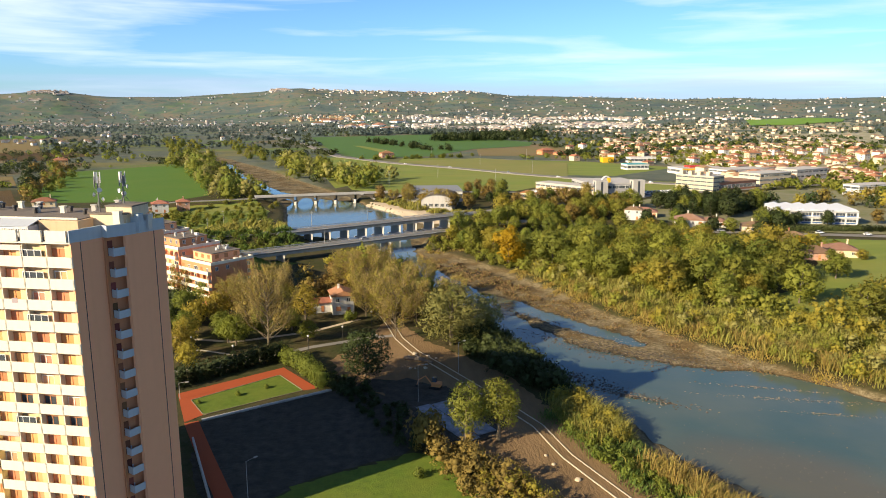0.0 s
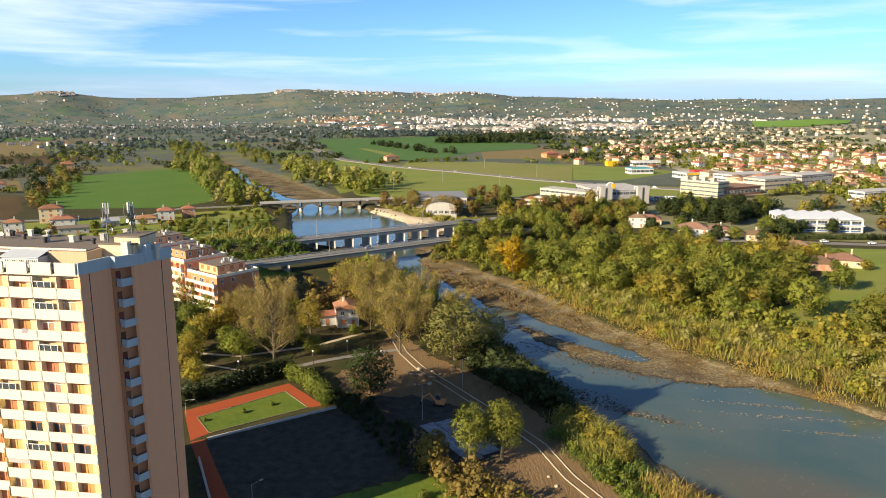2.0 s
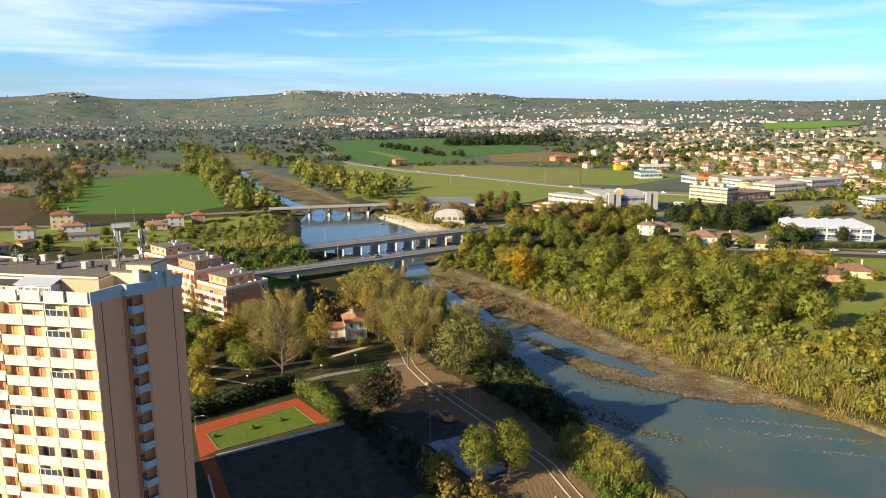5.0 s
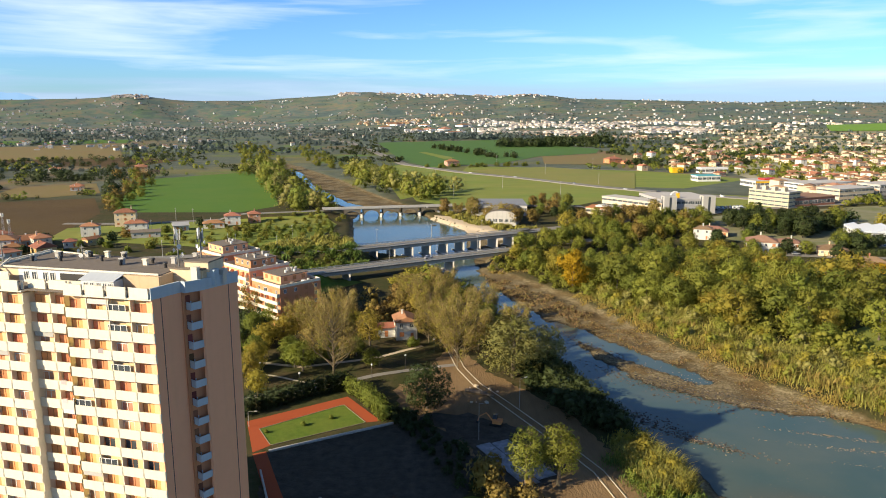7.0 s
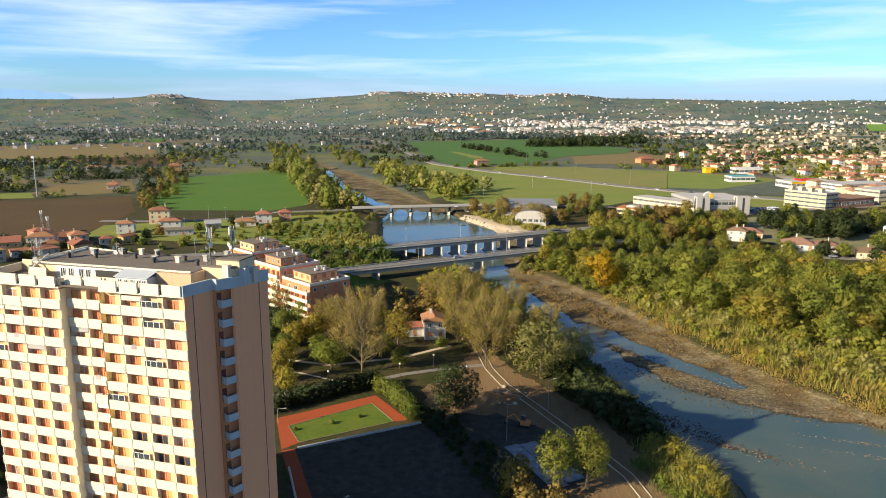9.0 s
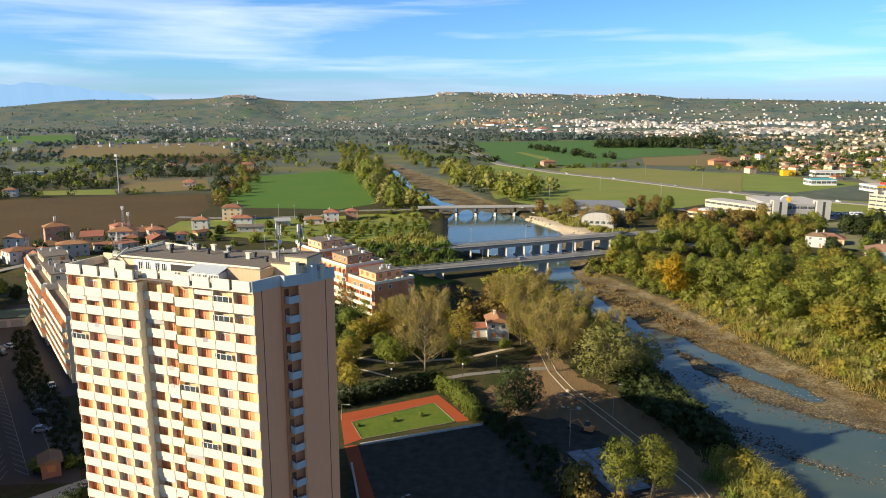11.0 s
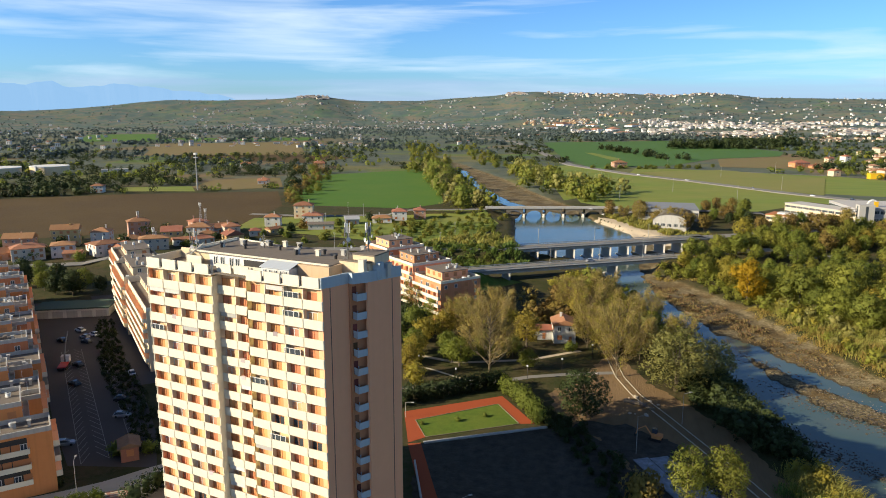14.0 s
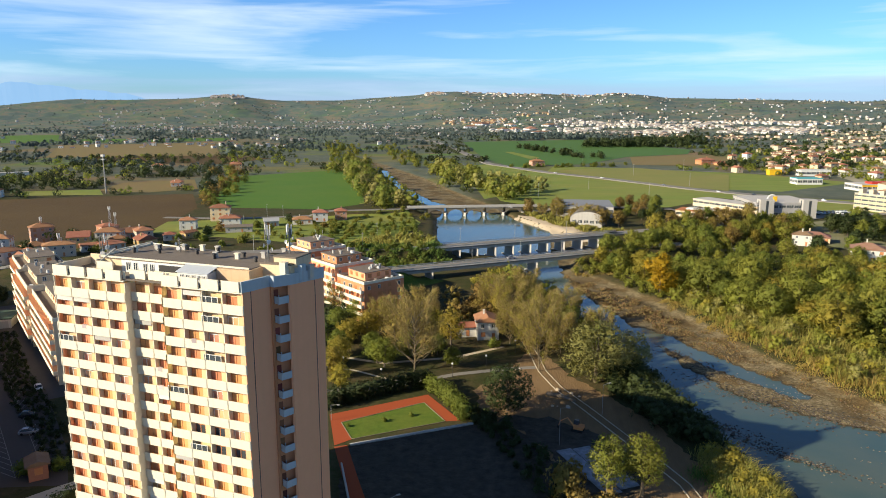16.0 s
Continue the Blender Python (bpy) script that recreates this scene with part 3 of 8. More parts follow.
def patch(name, pts, material, label, category, lift=0.05, step=0, ragged=0.0):
    """A thin sheet of field or paving that follows the ground; ragged frays its outline."""
    if ragged:
        rnd = random.Random(len(name) * 31)
        frayed = []
        for a, b in zip(pts, list(pts[1:]) + [pts[0]]):
            k = max(1, int(math.dist(a, b) / 1.3))
            frayed += [(a[0] + (b[0] - a[0]) * i / k + rnd.gauss(0, ragged), a[1] + (b[1] - a[1]) * i / k + rnd.gauss(0, ragged)) for i in range(k)]
        pts = frayed
    bm = bmesh.new()
    c = np.mean(pts, axis=0)
    if step:
        dense = []
        for a, b in zip(pts, list(pts[1:]) + [pts[0]]):
            k = max(1, int(math.dist(a, b) / step))
            dense += [(a[0] + (b[0] - a[0]) * i / k, a[1] + (b[1] - a[1]) * i / k) for i in range(k)]
        rings = 8
        rows = [[(c[0] + (p[0] - c[0]) * (j + 1) / rings, c[1] + (p[1] - c[1]) * (j + 1) / rings) for p in dense] for j in range(rings)]
        vs = [[bm.verts.new((x, y, gz(x, y) + lift)) for x, y in r] for r in rows]
        vc = bm.verts.new((c[0], c[1], gz(c[0], c[1]) + lift))
        k = len(dense)
        for i in range(k):
            bm.faces.new((vc, vs[0][i], vs[0][(i + 1) % k]))
            for j in range(rings - 1):
                bm.faces.new((vs[j][i], vs[j + 1][i], vs[j + 1][(i + 1) % k], vs[j][(i + 1) % k]))
    else:
        bm.faces.new([bm.verts.new((x, y, lift)) for x, y in pts])
        bmesh.ops.triangulate(bm, faces=bm.faces[:])
    bmesh.ops.recalc_face_normals(bm, faces=bm.faces[:])
    bm.normal_update()
    if sum(f.normal.z for f in bm.faces) < 0:
        bmesh.ops.reverse_faces(bm, faces=bm.faces[:])
    return tagged(new(name, finish(bm, name, material)), label, category, kind="structure")


def ribbon(name, line, width, material, label, category, lift=0.08, thick=0.0, step=8.0, follow=True, z=None):
    """A strip of road, path or kerb along a line on the ground."""
    p = np.array(line, float)
    total = np.sum(np.hypot(*np.diff(p[:, :2], axis=0).T))
    k = max(2, int(total / step))
    s = np.concatenate([[0], np.cumsum(np.hypot(*np.diff(p[:, :2], axis=0).T))])
    q = np.linspace(0, s[-1], k)
    xy = np.stack([np.interp(q, s, p[:, 0]), np.interp(q, s, p[:, 1])], 1)
    zz = [gz(*q) for q in xy] if z is None else np.full(k, z)
    d = np.gradient(xy, axis=0)
    nrm = np.stack([-d[:, 1], d[:, 0]], 1) / np.hypot(d[:, 0], d[:, 1])[:, None]
    bm = bmesh.new()
    rows = []
    for i in range(k):
        a, b = xy[i] + nrm[i] * width / 2, xy[i] - nrm[i] * width / 2
        za, zb = (max(gz(*a), zz[i]), max(gz(*b), zz[i])) if follow and z is None else (zz[i], zz[i])
        rows.append([bm.verts.new((*a, za + lift - thick)), bm.verts.new((*a, za + lift)), bm.verts.new((*b, zb + lift)), bm.verts.new((*b, zb + lift - thick))])
    for r, t in zip(rows, rows[1:]):
        bm.faces.new((r[2], t[2], t[1], r[1]))
        if thick:
            bm.faces.new((r[1], t[1], t[0], r[0]))
            bm.faces.new((r[3], t[3], t[2], r[2]))
    return tagged(new(name, finish(bm, name, material)), label, category, kind="structure")


patch("field_green", [(-255, 525), (-160, 528), (-140, 565), (-176, 690), (-218, 850), (-246, 892), (-350, 775)], M_FIELD, "bright green sown field between hedges and riverside trees", "field")
patch("field_ploughed", [(-620, 440), (-520, 395), (-425, 362), (-335, 348), (-265, 398), (-240, 415), (-262, 520), (-312, 612), (-391, 578), (-450, 548), (-540, 480)], M_PLOUGH, "brown ploughed field behind the row of houses", "field")
patch("field_meadow", [(-40, 575), (90, 560), (140, 620), (175, 690), (135, 715), (70, 800), (5, 875), (-72, 1005), (-110, 950), (-75, 780)], M_MEADOW, "pale green meadow beside the highway", "field", step=30)
patch("field_roadside", [(10, 895), (75, 820), (150, 722), (225, 700), (330, 800), (250, 900), (110, 960), (20, 990)], M_MEADOW, "rough green meadow beyond the highway", "field", step=30)
patch("field_hillside", [(1081, 2086), (1203, 2361), (1400, 2425), (1561, 2349), (1396, 2134), (1201, 2055)], mat("hill_crop", (0.15, 0.27, 0.03), (0.12, 0.23, 0.025), fine=0.05, coarse=0.01), "bright green field on the hillside above the town", "field", lift=2.5, step=60)
CROP = [(-182, 1715), (117, 1892), (288, 1431), (255, 1289), (142, 1200), (63, 1026), (-40, 982), (-85, 1125)]
BROWN_FAR = [(147, 1199), (260, 1271), (304, 1188), (259, 1013), (129, 1022)]
STUBBLE = [(18, 909), (122, 970), (221, 874), (177, 697), (80, 792)]
HILLSIDE = [(1081, 2086), (1203, 2361), (1400, 2425), (1561, 2349), (1396, 2134), (1201, 2055)]
patch("field_far_green", CROP, mat("dark_crop", (0.072, 0.150, 0.020), (0.050, 0.115, 0.016), fine=0.1, coarse=0.01), "deep green crop field beyond the highway", "field", lift=0.3, step=60)
patch("field_strip", [(-64, 1311), (-50, 1310), (2, 1153), (-14, 1120)], M_MEADOW, "pale green strip in the crop field", "field", lift=0.6, step=40)
patch("field_stubble", STUBBLE, mat("rough_pasture", (0.205, 0.210, 0.040), (0.140, 0.165, 0.030), (0.25, 0.205, 0.055), fine=0.06, coarse=0.015), "olive-brown stubble field beyond the highway", "field", lift=0.4, step=30)
patch("field_far_brown", BROWN_FAR, M_STUBBLE, "brown ploughed field beyond the highway", "field", lift=0.3, step=60)
patch("field_left_brown", [(-690, 1010), (-440, 960), (-420, 1090), (-560, 1180), (-760, 1150)], M_PLOUGH, "brown ploughed field behind the farmhouse", "field", lift=0.2, step=60)
PLAIN = [[(-413, 622), (-432, 698), (-374, 740), (-326, 650), (-357, 615)], [(-460, 574), (-477, 607), (-417, 633), (-387, 592)], [(-1286, 1484), (-1618, 1918), (-1476, 2062), (-1142, 1585)], [(-781, 1050), (-1019, 1422), (-756, 1604), (-529, 1143)]]
patch("field_plain_brown", PLAIN[0], M_STUBBLE, "brown field behind the ploughed land", "field", lift=0.15, step=30)
patch("field_plain_strip", PLAIN[1], M_MEADOW, "green strip of meadow along the ploughed land", "field", lift=0.2, step=30)
patch("field_plain_green", PLAIN[2], M_FIELD, "green field on the wide plain", "field", lift=0.5, step=60)
patch("field_plain_bare", PLAIN[3], M_STUBBLE, "bare brown fields on the wide plain", "field", lift=0.6, step=60)
patch("field_left_green", [(-1150, 1500), (-780, 1700), (-840, 1900), (-1250, 1720)], M_FIELD, "far green field on the plain", "field", lift=0.4, step=80)
patch("town_ground", [(330, 790), (470, 660), (600, 790), (950, 1270), (1500, 2200), (900, 2300), (520, 1500), (360, 1050)], mat("town_paving", (0.42, 0.37, 0.28), (0.19, 0.20, 0.08), (0.32, 0.29, 0.18), fine=0.06, coarse=0.015, fine_mix=1.0), "paved streets and gardens of the town", "ground", lift=0.25, step=50)
patch("glade", [(118, 204), (150, 200), (180, 196), (232, 258), (262, 338), (214, 350), (186, 290), (150, 246), (126, 232)], M_MEADOW, "green grass clearing behind the trees", "grass", lift=0.06)
patch("works_ground", [(128, 470), (150, 440), (180, 386), (262, 358), (420, 338), (480, 420), (480, 600), (330, 570), (200, 520)], mat("verges_and_yards", (0.140, 0.160, 0.048), (0.27, 0.24, 0.165), (0.18, 0.17, 0.08), fine=0.05, coarse=0.02, fine_mix=0.9), "grass verges and pale yards round the works", "ground", lift=0.05, step=12)
patch("road_verge", [(205, 548), (262, 566), (330, 592), (330, 640), (262, 640), (190, 662), (160, 690), (150, 650), (196, 600)], M_MEADOW, "rough grass beside the showrooms", "grass", lift=0.07)
patch("hamlet_grass", [(-240, 408), (-180, 398), (-108, 380), (-80, 400), (-78, 470), (-94, 510), (-150, 492), (-215, 466), (-250, 452)], M_MEADOW, "rough green gardens round the hamlet", "grass", 0.12, step=10)
patch("ramp_grass", [(-66, 300), (-100, 280), (-96, 262), (-58, 282), (-40, 306), (-50, 312)], M_GRASS, "bright green grass bank below the road", "grass", lift=0.25, step=4)

# ---- window panels ----
def inset_panel(bm, x0, z0, x1, z1, y, rim, sink, proud=0.07, mi_frame=0, mi_glass=1, bars=1):
    """One connected panel: a frame standing proud of the wall and sunk panes in it."""
    n = bars + 1
    xs = [x0] + [v for i in range(n) for v in (x0 + rim + i * (x1 - x0 - rim) / n, x0 + (i + 1) * (x1 - x0 - rim) / n)] + [x1]
    zs = [z0, z0 + rim, z1 - rim, z1]
    g = [[bm.verts.new((x, y - proud, z)) for z in zs] for x in xs]
    for i in range(len(xs) - 1):
        for k in range(3):
            q = (g[i][k], g[i + 1][k], g[i + 1][k + 1], g[i][k + 1])
            if k == 1 and i % 2 == 1:
                d = [bm.verts.new((v.co.x, y - proud + sink, v.co.z)) for v in q]
                bm.faces.new(d).material_index = mi_glass
                for a in range(4):
                    bm.faces.new((q[a], q[(a + 1) % 4], d[(a + 1) % 4], d[a])).material_index = mi_frame
            else:
                bm.faces.new(q).material_index = mi_frame
    rim_v = [r[0] for r in g] + [v for v in g[-1][1:]] + [r[-1] for r in g[::-1][1:]] + [v for v in g[0][::-1][1:-1]]
    back = [bm.verts.new((v.co.x, y, v.co.z)) for v in rim_v]
    k = len(rim_v)
    for a in range(k):
        bm.faces.new((rim_v[(a + 1) % k], rim_v[a], back[a], back[(a + 1) % k])).material_index = mi_frame


def pane_mesh(w, h, name="window", frame=M_WHITE, glass=M_GLASS):
    bm = bmesh.new()
    inset_panel(bm, -0.06, -0.06, w + 0.06, h + 0.06, 0.0, 0.1, 0.05, bars=1 if w < 2.4 else 2)
    return finish(bm, name, [frame, glass])



# ---- the tower ----
FLOOR = 3.05
TOPS = [46.4 - FLOOR * k for k in range(15)]      # tops of the balcony fronts, from the highest down
BAY = 3.66
tower = thing("apartment_tower", "tall peach and white apartment tower with rows of balconies", "apartment tower", pose(-42.7, 96.8, 0, 0, 0, -12.47))
random.seed(11)


def bay_y(i):
    return 1.3 if i in (4, 5) else 0.0


# core: the rendered body behind the loggias
bm = bmesh.new()
prism(bm, [(-36.6, 1.5), (-21.96, 1.5), (-21.96, 2.8), (-14.64, 2.8), (-14.64, 1.5), (-0.4, 1.5), (0.0, 1.5), (1.0, 4.9), (3.0, 8.0), (3.9, 8.0), (5.9, 13.0), (-2.0, 16.4), (-36.6, 22.4)], 2.4, 48.5)
part("body", bm, M_CREAM, tower)
# side panels of smooth peach render with a dark joint
for name, a, b in (("side_panel", (0.05, 0.0), (1.33, 5.1)), ("side_panel", (3.75, 6.9), (6.05, 13.1))):
    bm = bmesh.new()
    a, b = Vector(a), Vector(b)
    d = (b - a).normalized()
    n = Vector((d.y, -d.x))
    wall_run(bm, a, b, 1.6, 48.35, 0.35)
    p = part(name, bm, M_PEACH, tower, "smooth peach rendered side wall")
    bm = bmesh.new()
    j = a + d * (0.28 if a.x < 1 else 0.72) * (b - a).length
    wall_run(bm, j + n * 0.012, j + d * 0.13 + n * 0.012, 1.6, 48.3, 0.03)
    part("expansion_joint", bm, M_DARK, p)
bm = bmesh.new()
prism(bm, [(3.3, 6.9), (3.75, 6.9), (3.75, 8.6), (3.3, 8.6)], 1.6, 48.35)
part("notch_wall", bm, M_PEACH, tower)
bm = bmesh.new()
prism(bm, [(1.3, 5.1), (1.6, 5.0), (1.6, 8.4), (1.3, 8.4)], 1.6, 48.35)
part("notch_wall", bm, M_TERRA, tower)
# the blue-grey crown on the side
bm = bmesh.new()
for a, b in (((0.0, -0.12), (1.38, 5.0)), ((1.38, 5.0), (2.3, 4.75)), ((2.3, 4.75), (3.7, 6.75)), ((3.7, 6.75), (6.15, 13.2))):
    wall_run(bm, a, b, 48.3, 50.0, 0.3)
part("crown_parapet", bm, M_GREY, tower, "pale blue-grey concrete crown")
# little balconies in the notch; their grey-blue has the bluish shade painted in
bm = bmesh.new()
pl = [(1.55, 5.75), (2.75, 5.2), (3.62, 7.2), (2.6, 7.6)]
prism(bm, pl, 0.0, 0.16)
for a, b in zip(pl[:3], pl[1:3]):
    wall_run(bm, a, b, 0.16, 1.15, 0.1)
wall_run(bm, pl[3], pl[0], 0.16, 1.15, 0.1)
notch_mesh = finish(bm, "notch_balcony", M_GREY)
door_mesh = finish(boxes((0.35, -0.1, 0, 1.5, -0.05, 2.15)), "balcony_door", mat("brown_door", (0.20, 0.075, 0.04), (0.12, 0.05, 0.03), per_object=0.5))
part("notch_back", boxes((0.0, -0.05, 1.6, 3.4, 0.0, 48.3)), M_TERRA, tower, m=pose(1.1, 5.05, 0, 0, 0, 57.2))
for t in TOPS:
    part("notch_balcony", notch_mesh, None, tower, "grey concrete corner balcony", m=pose(0, 0, t - 1.15 + 0.25))
    part("balcony_door", door_mesh, None, tower, m=pose(1.1, 5.05, t - 0.9, 0, 0, 57.2))

# balcony fronts, slabs, fins and what stands behind them
bm = bmesh.new()
prism(bm, [(0.01, -0.09), (BAY - 0.01, -0.17), (BAY - 0.01, 0.0), (0.01, 0.0)], -1.5, 0.0)
box(bm, 0.0, 0.0, -1.5, BAY, 1.5, -1.32, 1)
front_mesh = finish(bm, "balcony_front", [M_BAND, mat("balcony_floor_tile", (0.66, 0.43, 0.26), (0.58, 0.37, 0.22))])
bm = bmesh.new()
box(bm, 0.0, -0.14, -1.5, 0.16, 1.5, -0.02)
box(bm, 0.02, 0.05, -0.02, 0.14, 1.5, 1.57)
fin_mesh = finish(bm, "balcony_divider", M_BAND)


def window_mesh(kind):
    bm = bmesh.new()
    if kind == 0:        # brown shutters
        inset_panel(bm, 0, 0, 2.1, 2.3, 0, 0.08, 0.05)
        return finish(bm, "window", [M_SHUT, mat("louvres", (0.72, 0.33, 0.14), (0.63, 0.27, 0.11), stretch=(1, 1, 9), per_object=0.25)])
    if kind == 1:        # glazed door in a pale frame
        inset_panel(bm, 0, 0, 1.95, 2.2, 0, 0.1, 0.05)
        return finish(bm, "window", [M_SHUT, M_GLASS])
    if kind == 2:        # terracotta shutters, half drawn
        inset_panel(bm, 0, 0, 1.95, 2.2, 0, 0.12, 0.06)
        return finish(bm, "window", [M_WHITE, mat("drawn_blind", (0.66, 0.36, 0.20), (0.56, 0.29, 0.15), stretch=(1, 1, 6), per_object=0.3)])
    inset_panel(bm, -0.9, -0.75, 2.3, 1.5, -1.3, 0.1, 0.05, bars=2)
    return finish(bm, "window", [M_WHITE, M_GLASS])


WINDOWS = [window_mesh(i) for i in range(4)]
bm = boxes((-2.27, -0.55, 0, 0.05, 0, 2.86), (0.05, -1.02, 0, 1.2, 0, 2.86))
strip_mesh = finish(bm, "wall_strip", mat("apricot_render", (0.82, 0.54, 0.30), (0.75, 0.48, 0.26), fine=0.8, coarse=0.1, rough=0.9, per_object=0.14, streaks=0.15))
awning_mesh = finish(boxes((0.2, -1.42, 0.75, BAY - 0.2, -1.36, 1.5)), "awning", mat("awning_cloth", (0.62, 0.60, 0.55), (0.45, 0.42, 0.36), rough=0.9, per_object=0.3))
ac_mesh = finish(boxes((0, -0.35, 0, 0.85, 0, 0.6), (0.1, -0.37, 0.08, 0.6, -0.35, 0.5)), "air_conditioner", M_WHITE)
laundry_mesh = finish(boxes((0, -0.16, -0.55, 0.9, -0.12, 0.05), (0, -0.16, 0.05, 0.9, 0.2, 0.09)), "laundry", mat("washed_cloth", (0.62, 0.42, 0.36), (0.70, 0.66, 0.60), (0.34, 0.36, 0.46), fine=0.4, coarse=0.3, per_object=0.4))
for k, t in enumerate(TOPS):
    for i in range(10):
        x, y = -36.6 + BAY * i, bay_y(i)
        part("balcony_front", front_mesh, None, tower, m=pose(x, y, t))
        part("balcony_divider", fin_mesh, None, tower, m=pose(x - 0.08, y, t))
        r = random.random()
        w = 0 if r < 0.72 else 1 if r < 0.76 else 2 if r < 0.96 else 3
        part("window", WINDOWS[w], None, tower, m=pose(x + 0.5, y + 1.5, t - 0.62) if w == 3 else pose(x + 0.2, y + 0.945, t - 1.3))
        part("wall_strip", strip_mesh, None, tower, m=pose(x + 2.35, y + 1.5, t - 1.31))
        r = random.random()
        if r < 0.07 and w != 3:
            part("awning", awning_mesh, None, tower, "pale awning let down over the balcony", m=pose(x, y + 1.5, t))
        elif r < 0.12 and w != 3:
            part("laundry", laundry_mesh, None, tower, "washing hung over a balcony front", m=pose(x + 0.4 + random.random() * 1.6, y, t))
        elif r < 0.2:
            part("air_conditioner", ac_mesh, None, tower, "white air conditioner on a balcony", m=pose(x + 0.3 + random.random() * 1.1, y + 0.9, t - 1.3))
    for i in (4, 6, 10):
        part("balcony_divider", fin_mesh, None, tower, m=pose(-36.6 + BAY * i - 0.08, 0.0, t))
# roof-level fronts
bm = boxes((BAY - 0.35, 0.3, -1.55, BAY + 0.05, 0.42, -0.15))
prism(bm, [(0.05, -0.06), (BAY - 0.35, -0.30), (BAY - 0.35, 0.0), (0.05, 0.0)], -1.55, 0.0)
roof_front = finish(bm, "roof_parapet", M_BAND)
for i in range(10):
    part("roof_parapet", roof_front, None, tower, m=pose(-36.6 + BAY * i, bay_y(i), 50.0))
bm = boxes((-36.7, -0.15, 48.2, -21.9, 1.6, 48.45), (-21.9, 1.2, 48.2, -14.6, 2.9, 48.45), (-14.6, -0.15, 48.2, 0.02, 1.6, 48.45))
part("roof_cornice", bm, M_BAND, tower)
bm = bmesh.new()
prism(bm, [(-36.6, 0.2), (0.0, 0.2), (1.3, 5.1), (3.7, 7.0), (5.9, 13.0), (-2.0, 16.3), (-36.6, 22.3)], 48.46, 48.6)
part("roof_deck", bm, M_ROOF, tower, "dark felt roof deck")
bm = bmesh.new()
wall_run(bm, (-36.6, 22.5), (-36.6, 0.0), 48.5, 49.9, 0.25)
wall_run(bm, (6.0, 13.2), (-2.0, 16.5), 48.5, 49.7, 0.25)
wall_run(bm, (-2.0, 16.5), (-36.6, 22.5), 48.5, 49.7, 0.25)
part("rear_parapet", bm, M_BAND, tower)
bm = bmesh.new()
prism(bm, [(-36.6, 0.2), (-36.6, 22.4), (-36.35, 22.4), (-36.35, 0.2)][::-1], 1.0, 48.3)
part("end_wall", bm, M_PEACH, tower)


def roof_room(name, x0, y0, x1, y1, z0, z1, wall, roof, lip=0.2):
    p = part(name, boxes((x0, y0, z0, x1, y1, z1)), wall, tower)
    part("roof_slab", boxes((x0 - lip, y0 - lip, z1, x1 + lip, y1 + lip, z1 + 0.2)), roof, p)
    return p


M_BEIGE = mat("peach_beige_render", (0.62, 0.44, 0.27), (0.55, 0.39, 0.24), streaks=0.2)
at = roof_room("attic", -30.5, 4.6, -2.0, 15.6, 48.6, 50.6, M_CREAM, M_ROOF, 0.15)
part("roof_rim", boxes((-30.7, 4.4, 50.8, -1.8, 4.6, 51.05), (-30.7, 4.6, 50.8, -30.5, 15.7, 51.05)), M_BAND, at, "cream rim of the felt roof")
part("attic_front", boxes((-26.4, 4.36, 48.6, -13.2, 4.58, 50.6)), M_WHITE, at, "white rendered attic wall")
for x in (-25.4, -23.9, -21.9, -20.6):
    part("window", pane_mesh(0.8, 1.4), None, at, m=pose(x, 4.35, 48.9))
# no recess is cut: a flat dark panel gives the loggia's shade
part("loggia", boxes((-18.8, 4.30, 48.9, -14.0, 4.34, 50.3)), M_DARK, at, "dark panel painted as the loggia's inner shade")
part("loggia_rail", boxes((-18.9, 3.3, 48.6, -13.9, 3.4, 49.5)), M_BAND, at)
roof_room("attic", -2.0, 7.6, 3.6, 13.0, 48.6, 51.2, M_CREAM, M_ROOF)
roof_room("stair_head", -7.4, 3.9, -1.4, 7.4, 48.6, 50.5, M_BEIGE, M_BEIGE, 0.03)
ws = part("roof_shed", boxes((-13.2, 2.0, 48.6, -7.6, 4.34, 50.1)), M_WHITE, tower)
bm = bmesh.new()
vs = [bm.verts.new(p) for p in ((-13.4, 1.8, 50.1), (-7.4, 1.8, 50.1), (-7.4, 4.34, 50.75), (-13.4, 4.34, 50.75), (-13.4, 1.8, 50.2), (-7.4, 1.8, 50.2), (-7.4, 4.34, 50.85), (-13.4, 4.34, 50.85))]
for f in ((0, 3, 2, 1), (4, 5, 6, 7), (0, 1, 5, 4), (1, 2, 6, 5), (2, 3, 7, 6), (3, 0, 4, 7)):
    bm.faces.new([vs[i] for i in f])
part("roof_slab", bm, mat("pale_sheet_roof", (0.50, 0.53, 0.56), (0.42, 0.45, 0.48), fine=0.6, stretch=(6, 1, 1), rough=0.5), ws, "pale grey sheet roof")
for x in (-12.7, -11.6, -10.5, -9.4, -8.5):
    part("window", pane_mesh(0.6, 0.7), None, ws, m=pose(x, 1.99, 49.1))
part("terrace_wall", boxes((-36.2, 7.5, 48.6, -30.7, 7.75, 50.4), (-31.0, 4.6, 48.6, -30.7, 7.5, 50.4)), M_CREAM, tower)
for x, y in ((-28, 9), (-26, 13), (-23.5, 10), (-21, 14), (-17, 11.5), (-14.5, 13.8), (-12, 9.5), (-8, 12), (-5.5, 14), (-4, 9.5)):
    bm = bmesh.new()
    tube(bm, [(x, y, 50.75), (x, y, 51.4)], [0.24, 0.24], 8)
    tube(bm, [(x, y, 51.4), (x, y, 51.65)], [0.4, 0.32], 8)
    part("vent_cowl", bm, M_DARK, tower, "dark metal vent cowl")
